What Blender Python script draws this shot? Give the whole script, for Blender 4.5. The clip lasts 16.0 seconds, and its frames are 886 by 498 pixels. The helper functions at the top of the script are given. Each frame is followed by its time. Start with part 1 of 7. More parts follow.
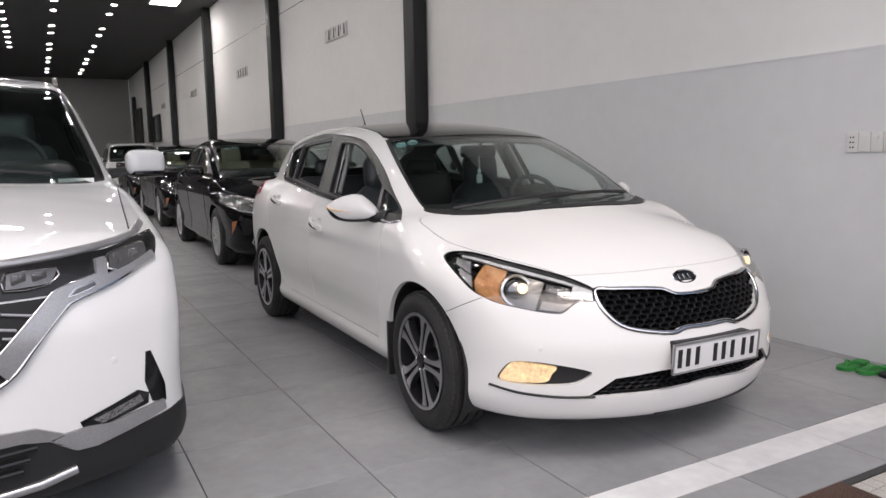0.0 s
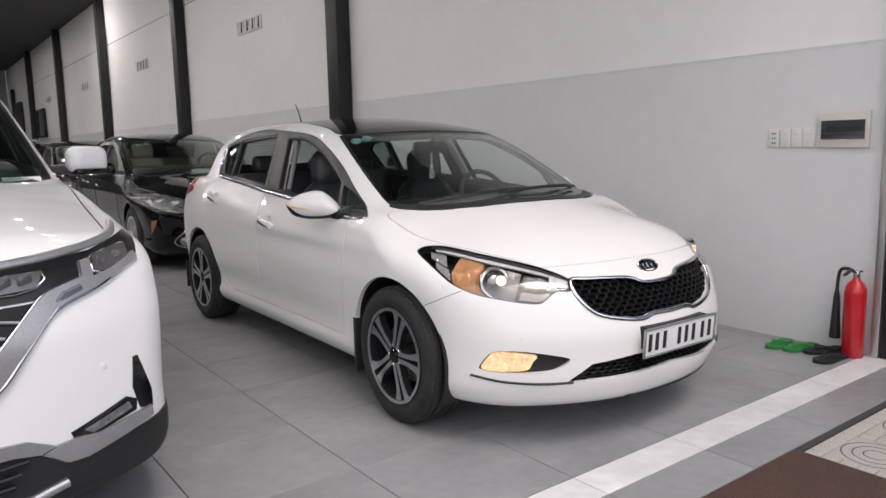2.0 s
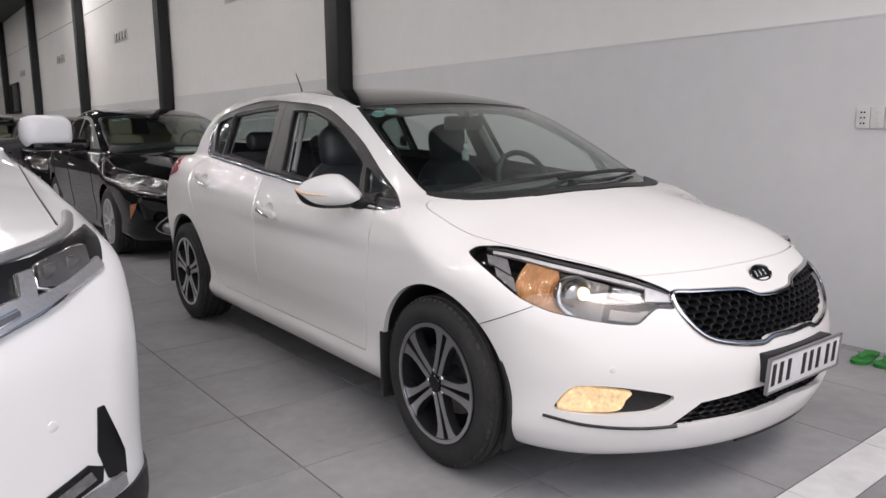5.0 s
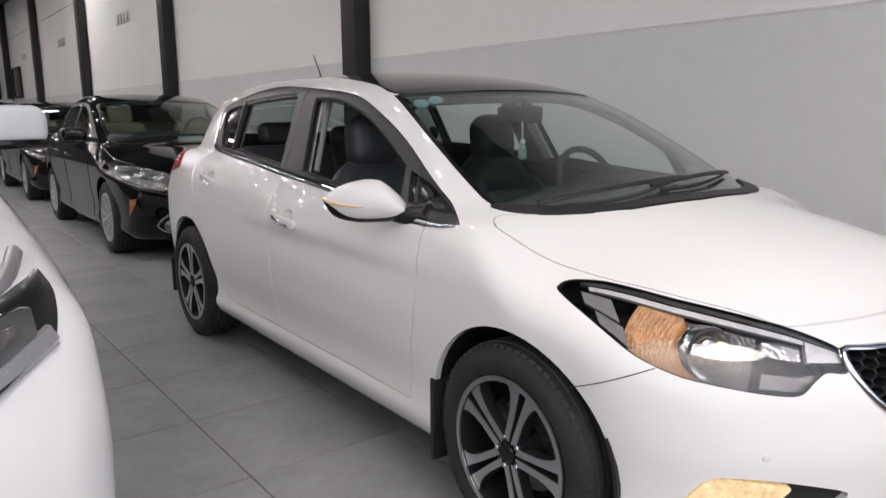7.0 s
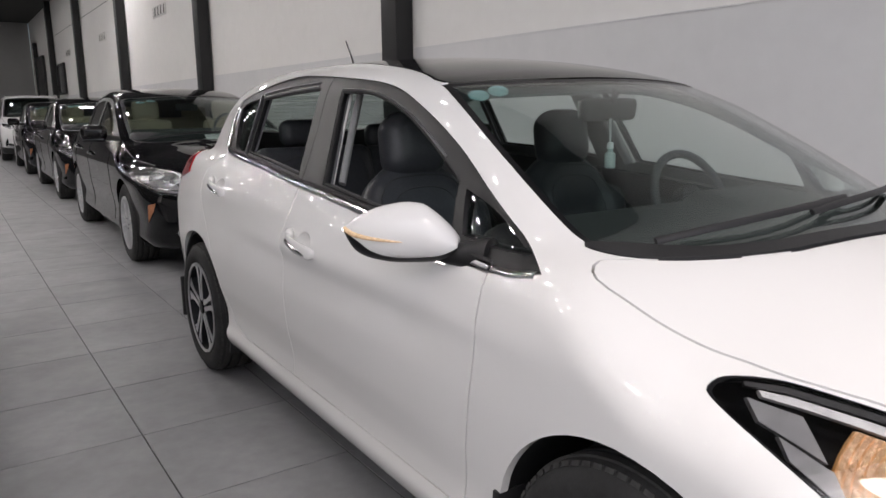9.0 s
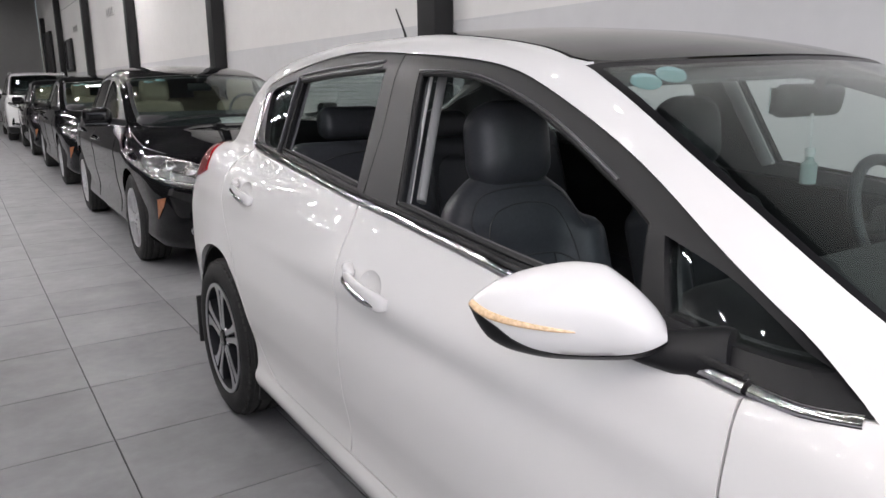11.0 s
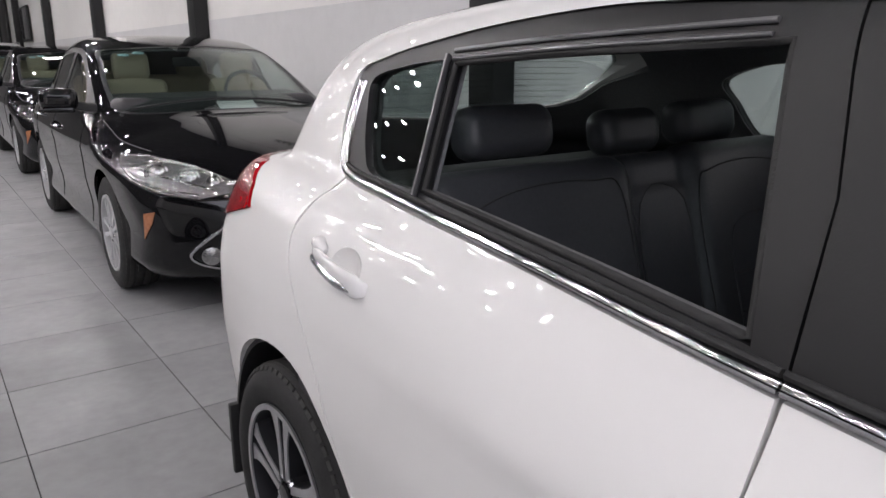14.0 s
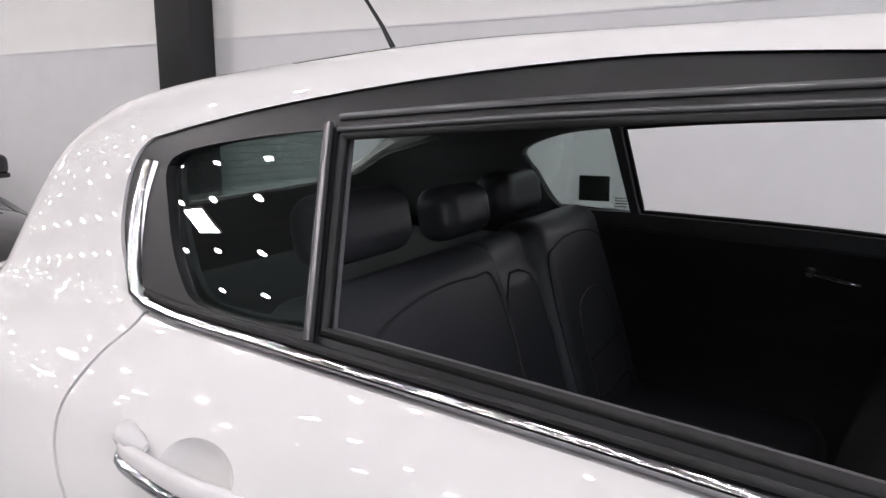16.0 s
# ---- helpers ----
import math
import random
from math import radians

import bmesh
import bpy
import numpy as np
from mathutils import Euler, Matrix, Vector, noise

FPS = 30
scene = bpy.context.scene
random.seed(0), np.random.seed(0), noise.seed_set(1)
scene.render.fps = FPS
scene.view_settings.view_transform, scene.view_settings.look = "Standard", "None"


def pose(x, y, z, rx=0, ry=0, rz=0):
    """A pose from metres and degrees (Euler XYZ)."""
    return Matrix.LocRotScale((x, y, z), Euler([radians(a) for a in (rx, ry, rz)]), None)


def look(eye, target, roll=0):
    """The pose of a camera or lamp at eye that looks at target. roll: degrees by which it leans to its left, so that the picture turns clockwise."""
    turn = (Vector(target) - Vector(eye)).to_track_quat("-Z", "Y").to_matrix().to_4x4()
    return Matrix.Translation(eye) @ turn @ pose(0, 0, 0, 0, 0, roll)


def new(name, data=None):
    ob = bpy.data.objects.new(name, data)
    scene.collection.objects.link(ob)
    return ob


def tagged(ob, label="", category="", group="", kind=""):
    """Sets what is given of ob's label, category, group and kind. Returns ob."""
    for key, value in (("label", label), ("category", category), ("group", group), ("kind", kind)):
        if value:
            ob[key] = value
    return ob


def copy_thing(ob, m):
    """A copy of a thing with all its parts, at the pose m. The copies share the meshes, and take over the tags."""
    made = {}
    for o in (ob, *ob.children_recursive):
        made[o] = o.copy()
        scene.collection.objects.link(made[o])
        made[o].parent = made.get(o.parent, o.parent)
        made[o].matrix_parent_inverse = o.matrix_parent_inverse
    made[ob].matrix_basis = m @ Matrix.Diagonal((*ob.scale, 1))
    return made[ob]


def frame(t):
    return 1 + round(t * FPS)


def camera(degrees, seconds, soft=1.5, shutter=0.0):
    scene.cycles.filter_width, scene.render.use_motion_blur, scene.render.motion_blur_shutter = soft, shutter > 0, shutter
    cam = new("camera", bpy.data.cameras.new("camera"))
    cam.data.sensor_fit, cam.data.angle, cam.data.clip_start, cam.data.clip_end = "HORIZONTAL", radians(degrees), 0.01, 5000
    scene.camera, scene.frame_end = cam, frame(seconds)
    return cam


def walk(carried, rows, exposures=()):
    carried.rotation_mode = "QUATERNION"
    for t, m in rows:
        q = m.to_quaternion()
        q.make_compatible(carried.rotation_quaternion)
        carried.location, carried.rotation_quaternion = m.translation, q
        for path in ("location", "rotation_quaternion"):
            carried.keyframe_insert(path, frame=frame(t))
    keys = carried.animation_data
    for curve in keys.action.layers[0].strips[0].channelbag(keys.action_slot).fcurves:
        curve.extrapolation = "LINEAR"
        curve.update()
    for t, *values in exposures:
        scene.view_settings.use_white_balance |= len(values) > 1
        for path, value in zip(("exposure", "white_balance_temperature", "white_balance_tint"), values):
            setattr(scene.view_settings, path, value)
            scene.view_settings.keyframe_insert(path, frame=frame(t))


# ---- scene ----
cam = camera(63.1, 16.0)
PATH = [
    (0, (-2.261, -2.851, 1.25), (-1.327, -1.103, 0.984), -1.1),
    (0.5, (-2.408, -2.813, 1.263), (-1.429, -1.09, 0.996), -1.2),
    (1, (-2.515, -2.781, 1.265), (-1.474, -1.094, 0.996), -1.3),
    (1.5, (-2.544, -2.757, 1.265), (-1.435, -1.116, 0.988), -1.3),
    (2, (-2.554, -2.719, 1.258), (-1.389, -1.119, 0.975), -1.2),
    (2.5, (-2.521, -2.644, 1.238), (-1.327, -1.066, 0.948), -1.1),
    (3, (-2.446, -2.515, 1.22), (-1.242, -0.945, 0.929), -1.0),
    (3.5, (-2.414, -2.413, 1.228), (-1.211, -0.846, 0.918), -1.0),
    (4, (-2.403, -2.269, 1.231), (-1.201, -0.705, 0.902), -0.8),
    (4.2, (-2.41, -2.203, 1.226), (-1.208, -0.639, 0.896), -0.7),
    (6.3, (-2.193, -1.634, 1.238), (-1.004, -0.065, 0.885), -0.3),
    (6.5, (-2.177, -1.542, 1.255), (-0.992, 0.027, 0.89), -0.4),
    (7, (-2.142, -1.408, 1.257), (-0.962, 0.164, 0.887), -0.4),
    (7.5, (-2.079, -1.268, 1.259), (-0.904, 0.307, 0.89), -0.3),
    (8, (-1.947, -1.103, 1.254), (-0.789, 0.486, 0.888), -0.4),
    (8.5, (-1.87, -0.976, 1.26), (-0.74, 0.632, 0.885), -0.6),
    (8.7, (-1.827, -0.906, 1.258), (-0.725, 0.72, 0.885), -0.5),
    (10.8, (-1.598, -0.171, 1.292), (-0.547, 1.473, 0.852), -0.5),
    (11, (-1.601, -0.081, 1.291), (-0.548, 1.56, 0.848), -0.6),
    (11.5, (-1.584, 0.109, 1.293), (-0.536, 1.748, 0.827), -0.6),
    (12, (-1.543, 0.309, 1.301), (-0.494, 1.942, 0.818), -0.6),
    (12.5, (-1.495, 0.512, 1.307), (-0.443, 2.136, 0.8), -1.0),
    (13, (-1.501, 0.766, 1.307), (-0.431, 2.378, 0.798), -0.4),
    (13.5, (-1.5, 0.972, 1.289), (-0.409, 2.571, 0.788), 0.0),
    (14, (-1.426, 1.252, 1.314), (-0.314, 2.834, 0.805), -0.1),
    (14.5, (-1.321, 1.507, 1.3), (-0.147, 3.052, 0.815), -0.4),
    (15, (-1.247, 1.702, 1.301), (0.089, 3.125, 0.867), -0.3),
    (15.5, (-1.285, 1.775, 1.289), (0.268, 2.975, 0.907), -0.1),
    (16, (-1.359, 1.839, 1.322), (0.379, 2.766, 0.978), -0.2),
]
walk(cam, [(t, look(eye, target, roll)) for t, eye, target, roll in PATH], [(0.0, 0.05, 6600, 15), (7.0, 0.05, 6600, 15), (8.7, 0.08, 6600, 15), (10.8, 0.50, 6450, 15), (14.0, 0.55, 6450, 17), (16.0, 0.70, 6450, 18)])

# ---- world and large lights ----
ROOM = radians(0.9)                      # the room's axes against the white hatchback's
CEIL = 5.0
world = bpy.data.worlds.new("overcast_sky")
scene.world = world
world.use_nodes = True
wn = world.node_tree
sky = wn.nodes.new("ShaderNodeTexSky")
sky.sky_type, sky.sun_disc, sky.sun_elevation, sky.sun_rotation = "NISHITA", False, radians(55), radians(200)
sky.air_density, sky.dust_density = 1.0, 3.0
wn.links.new(sky.outputs[0], wn.nodes["Background"].inputs[0])
wn.nodes["Background"].inputs[1].default_value = 0.10
sun = new("sun", bpy.data.lights.new("sun", "SUN"))
sun.data.energy, sun.data.angle, sun.data.color = 1.0, radians(20), (1.0, 0.96, 0.9)
sun.matrix_basis = look((0, -6, 12), (0, 0, 0))


def room(x, y, z=0.0, rz=0.0):
    """A place in the room's own axes, as a pose."""
    return Matrix.Rotation(ROOM, 4, "Z") @ pose(x, y, z, 0, 0, rz)


door_light = new("daylight_in_doorway", bpy.data.lights.new("daylight_in_doorway", "AREA"))
door_light.data.shape, door_light.data.size, door_light.data.size_y = "RECTANGLE", 9.0, 3.6
door_light.data.energy, door_light.data.color = 108.0, (0.97, 0.98, 1.0)
door_light.matrix_basis = look((-3.6, -1.9, 2.6), (-2.6, 6.0, 1.2))

# ---- materials ----


def shader(name, color=(0.5, 0.5, 0.5), rough=0.5, metal=0.0, spec=0.5, coat=0.0, coat_rough=0.03, trans=0.0, ior=1.45, emit=0.0,
           grain=0.0, grain_scale=30.0, stain=0.0, stain_scale=1.5, bump=0.0, bump_scale=80.0, rough_var=0.0, alpha=1.0, emit_color=None):
    """A Principled material whose colour varies at two scales, in object space, with a fine bump."""
    m = bpy.data.materials.new(name)
    m.use_nodes = True
    nt = m.node_tree
    b = nt.nodes["Principled BSDF"]
    b.inputs["Base Color"].default_value = (*color, 1)
    b.inputs["Roughness"].default_value = rough
    b.inputs["Metallic"].default_value = metal
    b.inputs["Specular IOR Level"].default_value = spec
    b.inputs["Coat Weight"].default_value = coat
    b.inputs["Coat Roughness"].default_value = coat_rough
    b.inputs["Transmission Weight"].default_value = trans
    b.inputs["IOR"].default_value = ior
    b.inputs["Alpha"].default_value = alpha
    if emit:
        b.inputs["Emission Color"].default_value = (*(emit_color or color), 1)
        b.inputs["Emission Strength"].default_value = emit
    if grain or stain or bump or rough_var:
        co = nt.nodes.new("ShaderNodeTexCoord")

        def noise_node(scale, detail):
            n = nt.nodes.new("ShaderNodeTexNoise")
            n.inputs["Scale"].default_value, n.inputs["Detail"].default_value = scale, detail
            nt.links.new(co.outputs["Object"], n.inputs["Vector"])
            return n
        last = None
        for amount, scale, detail in ((grain, grain_scale, 6.0), (stain, stain_scale, 4.0)):
            if not amount:
                continue
            n = noise_node(scale, detail)
            r = nt.nodes.new("ShaderNodeMapRange")
            r.inputs["From Min"].default_value, r.inputs["From Max"].default_value = 0.2, 0.8
            r.inputs["To Min"].default_value, r.inputs["To Max"].default_value = 1 - amount, 1 + amount
            nt.links.new(n.outputs["Fac"], r.inputs["Value"])
            mix = nt.nodes.new("ShaderNodeMix")
            mix.data_type, mix.blend_type = "RGBA", "MULTIPLY"
            mix.inputs["Factor"].default_value = 1.0
            if last is None:
                mix.inputs["A"].default_value = (*color, 1)
            else:
                nt.links.new(last, mix.inputs["A"])
            nt.links.new(r.outputs[0], mix.inputs["B"])
            last = mix.outputs["Result"]
        if last is not None:
            nt.links.new(last, b.inputs["Base Color"])
        if rough_var:
            n = noise_node(stain_scale * 2.3, 5.0)
            r = nt.nodes.new("ShaderNodeMapRange")
            r.inputs["From Min"].default_value, r.inputs["From Max"].default_value = 0.3, 0.7
            r.inputs["To Min"].default_value, r.inputs["To Max"].default_value = max(rough - rough_var, 0.02), rough + rough_var
            nt.links.new(n.outputs["Fac"], r.inputs["Value"])
            nt.links.new(r.outputs[0], b.inputs["Roughness"])
        if bump:
            n = noise_node(bump_scale, 3.0)
            bp = nt.nodes.new("ShaderNodeBump")
            bp.inputs["Strength"].default_value, bp.inputs["Distance"].default_value = bump, 0.004
            nt.links.new(n.outputs["Fac"], bp.inputs["Height"])
            nt.links.new(bp.outputs[0], b.inputs["Normal"])
    return m


WHITE_PAINT = shader("white_pearl_paint", (0.78, 0.77, 0.755), 0.55, spec=0.0, coat=1.0, coat_rough=0.012, stain=0.012, stain_scale=2.0)
WHITE_PAINT2 = shader("white_solid_paint", (0.78, 0.78, 0.78), 0.55, spec=0.0, coat=1.0, coat_rough=0.012, stain=0.01)
BLACK_PAINT = shader("black_paint", (0.006, 0.006, 0.007), 0.25, spec=0.0, coat=1.0, coat_rough=0.01)
GLOSS_BLACK = shader("gloss_black_panel", (0.005, 0.005, 0.006), 0.06)
TREAD = shader("dusty_tread_rubber", (0.042, 0.041, 0.040), 0.9, grain=0.3, grain_scale=50, stain=0.4, stain_scale=7, bump=0.4, bump_scale=160)
RUBBER = shader("tyre_rubber", (0.022, 0.022, 0.022), 0.75, grain=0.25, grain_scale=60, stain=0.35, stain_scale=9, bump=0.25, bump_scale=220)
BLACK_PLASTIC = shader("black_plastic", (0.018, 0.018, 0.019), 0.5, grain=0.15, grain_scale=200, bump=0.15, bump_scale=400)
SATIN_BLACK = shader("satin_black_trim", (0.010, 0.010, 0.011), 0.40, spec=0.4, stain=0.15, stain_scale=5, bump=0.05, bump_scale=300)
SATIN_GREY = shader("satin_grey_trim", (0.16, 0.16, 0.165), 0.3, metal=0.6, stain=0.1, stain_scale=6)
CHROME = shader("chrome", (0.62, 0.62, 0.63), 0.09, metal=1.0, rough_var=0.03)
SILVER = shader("silver_trim", (0.46, 0.46, 0.47), 0.3, metal=0.9, grain=0.05, grain_scale=300)
WHEEL_GREY = shader("dark_grey_wheel_paint", (0.035, 0.036, 0.04), 0.4, metal=0.5, stain=0.2, stain_scale=12)
WHEEL_CUT = shader("machined_aluminium", (0.50, 0.50, 0.52), 0.30, metal=0.9, grain=0.08, grain_scale=120, stain=0.1, stain_scale=15)
WHEEL_SILVER = shader("silver_wheel_paint", (0.62, 0.62, 0.63), 0.32, metal=0.6, stain=0.1, stain_scale=12)
BRAKE = shader("brake_disc_steel", (0.22, 0.21, 0.20), 0.4, metal=0.9, grain=0.3, grain_scale=40, stain=0.3, stain_scale=20)


def pane_shader(name, tint, gloss=1.0, rough=0.0, film=0.0):
    """Thin glass: the tinted view through it, and a mirror gloss that grows towards grazing angles."""
    m = bpy.data.materials.new(name)
    m.use_nodes = True
    nt = m.node_tree
    nt.nodes.remove(nt.nodes["Principled BSDF"])
    clear, shine = nt.nodes.new("ShaderNodeBsdfTransparent"), nt.nodes.new("ShaderNodeBsdfGlossy")
    clear.inputs[0].default_value = (*tint, 1)
    shine.inputs["Color"].default_value = (gloss, gloss, gloss, 1)
    shine.inputs["Roughness"].default_value = rough
    facing, mix = nt.nodes.new("ShaderNodeLayerWeight"), nt.nodes.new("ShaderNodeMixShader")
    facing.inputs["Blend"].default_value = 0.5
    fifth, add = nt.nodes.new("ShaderNodeMath"), nt.nodes.new("ShaderNodeMath")
    fifth.operation, add.operation = "POWER", "MULTIPLY_ADD"
    fifth.inputs[1].default_value = 5.0
    add.inputs[1].default_value, add.inputs[2].default_value = 0.95 - film, 0.04 + film
    nt.links.new(facing.outputs["Facing"], fifth.inputs[0])
    nt.links.new(fifth.outputs[0], add.inputs[0])
    nt.links.new(add.outputs[0], mix.inputs[0])
    nt.links.new(clear.outputs[0], mix.inputs[1])
    nt.links.new(shine.outputs[0], mix.inputs[2])
    nt.links.new(mix.outputs[0], nt.nodes["Material Output"].inputs[0])
    return m


WINDSCREEN = pane_shader("green_tinted_windscreen", (0.80, 0.86, 0.84))
SIDE_GLASS = pane_shader("grey_tinted_glass", (0.80, 0.83, 0.82))
DARK_GLASS = pane_shader("dark_film_glass", (0.74, 0.80, 0.785), film=0.15)
COLD_GLASS = pane_shader("black_film_glass", (0.42, 0.44, 0.44))
LENS = pane_shader("clear_lamp_lens", (0.93, 0.93, 0.93))
RED_LENS = shader("red_lamp_lens", (0.30, 0.003, 0.008), 0.25, spec=0.1, coat=1.0, coat_rough=0.02, grain=0.5, grain_scale=45, stain=0.75, stain_scale=11)
LAMP_AMBER = shader("amber_tinted_reflector", (0.66, 0.49, 0.36), 0.2, metal=0.75, grain=0.5, grain_scale=110, stain=0.4, stain_scale=40, bump=0.9, bump_scale=110, emit=0.20, emit_color=(1.0, 0.48, 0.12))
REFLECTOR_PALE = shader("pale_silver_reflector", (0.40, 0.40, 0.41), 0.22, metal=0.3, coat=0.6, grain=0.15, grain_scale=60, stain=0.25, stain_scale=25, bump=0.2, bump_scale=80)
FRIT = shader("black_glass_border", (0.008, 0.008, 0.009), 0.32, spec=0.3)
PROJECTOR = shader("dark_projector_glass", (0.30, 0.30, 0.31), 0.08, metal=0.9, coat=1.0, stain=0.3, stain_scale=30)
LAMP_SILVER = shader("silvered_lamp_reflector", (0.24, 0.23, 0.22), 0.22, metal=0.85, grain=0.3, grain_scale=45, stain=0.3, stain_scale=18, bump=0.9, bump_scale=60)
MARKER = shader("dull_orange_reflector", (0.42, 0.16, 0.07), 0.15, coat=1.0, grain=0.3, grain_scale=90)
FOG_LIT = shader("lit_fog_lamp", (0.74, 0.55, 0.33), 0.15, coat=1.0, emit=0.42, emit_color=(1.0, 0.70, 0.34), grain=0.45, grain_scale=70, stain=0.35, stain_scale=28, bump=0.9, bump_scale=70)
BULB = shader("warm_lit_lens", (1.0, 0.85, 0.6), 0.1, emit=2.2, emit_color=(1.0, 0.72, 0.36))
LAMP_CHROME = shader("lamp_reflector_chrome", (0.40, 0.40, 0.40), 0.12, metal=1.0, grain=0.3, grain_scale=70, stain=0.3, stain_scale=22, bump=0.8, bump_scale=70)
LIGHT_STRIP = shader("daytime_light_strip", (0.78, 0.78, 0.78), 0.2, coat=0.5, stain=0.2, stain_scale=40, bump=0.3, bump_scale=70)
LAMP_GREY = shader("grey_lamp_housing", (0.16, 0.16, 0.165), 0.25, metal=0.6, stain=0.2, stain_scale=20)
STRIP_LIT = shader("lit_amber_strip", (0.60, 0.48, 0.34), 0.2, coat=1.0, emit=0.16, emit_color=(1.0, 0.46, 0.06), grain=0.4, grain_scale=160)
LAMP_DARK = shader("dark_lamp_bezel", (0.012, 0.012, 0.013), 0.25)
SKID = shader("brushed_silver_bumper_trim", (0.36, 0.36, 0.37), 0.34, metal=0.6, grain=0.12, grain_scale=160, stain=0.15, stain_scale=6)
GRILLE_BLACK = shader("black_grille_plastic", (0.008, 0.008, 0.009), 0.38, spec=0.35, bump=0.1, bump_scale=200)
LEATHER = shader("black_leather", (0.058, 0.060, 0.067), 0.36, grain=0.12, grain_scale=120, stain=0.18, stain_scale=4, bump=0.12, bump_scale=600)
SEAM = shader("grey_stitching", (0.05, 0.05, 0.052), 0.6)
BEIGE = shader("beige_leather", (0.36, 0.30, 0.22), 0.55, stain=0.1, stain_scale=5, bump=0.2, bump_scale=200)
LINING = shader("charcoal_cabin_lining", (0.13, 0.13, 0.135), 0.8, grain=0.15, grain_scale=150, bump=0.1, bump_scale=300)
GREY_TRIM = shader("light_grey_pillar_trim", (0.34, 0.34, 0.34), 0.6, bump=0.1, bump_scale=300)
DASH = shader("black_dashboard", (0.045, 0.044, 0.048), 0.55, bump=0.08, bump_scale=500)
PLATE_WHITE = shader("white_number_plate", (0.75, 0.75, 0.76), 0.35, stain=0.06, stain_scale=9, bump=0.1, bump_scale=60)
INK = shader("black_print", (0.02, 0.02, 0.02), 0.5)
PAPER = shader("white_paper", (0.8, 0.8, 0.8), 0.7)
TEAL = shader("teal_sticker", (0.36, 0.55, 0.57), 0.5)
MIRROR = shader("mirror_glass", (0.85, 0.86, 0.87), 0.01, metal=1.0)

# ---- shaping tools ----


def curve1(points):
    """A smooth monotone curve through (s, value) points, as a function on arrays."""
    p = np.array(sorted(points), float)
    x, y = p[:, 0], p[:, 1]
    h = np.diff(x)
    d = np.diff(y) / h
    m = np.zeros(len(x))
    m[0], m[-1] = d[0], d[-1]
    for i in range(1, len(x) - 1):
        if d[i - 1] * d[i] > 0:
            w1, w2 = 2 * h[i] + h[i - 1], h[i] + 2 * h[i - 1]
            m[i] = (w1 + w2) / (w1 / d[i - 1] + w2 / d[i])
    t = np.linspace(x[0], x[-1], 1500)
    k = np.clip(np.searchsorted(x, t) - 1, 0, len(h) - 1)
    s = (t - x[k]) / h[k]
    v = ((2 * s ** 3 - 3 * s ** 2 + 1) * y[k] + (s ** 3 - 2 * s ** 2 + s) * h[k] * m[k]
         + (-2 * s ** 3 + 3 * s ** 2) * y[k + 1] + (s ** 3 - s ** 2) * h[k] * m[k + 1])
    return lambda q: np.interp(q, t, v)


def smax(k, *terms):
    out = terms[0]
    for b in terms[1:]:
        h = np.clip(0.5 + 0.5 * (out - b) / k, 0, 1)
        out = b + (out - b) * h + k * h * (1 - h)
    return out


def smin(k, a, b):
    return -smax(k, -a, -b)


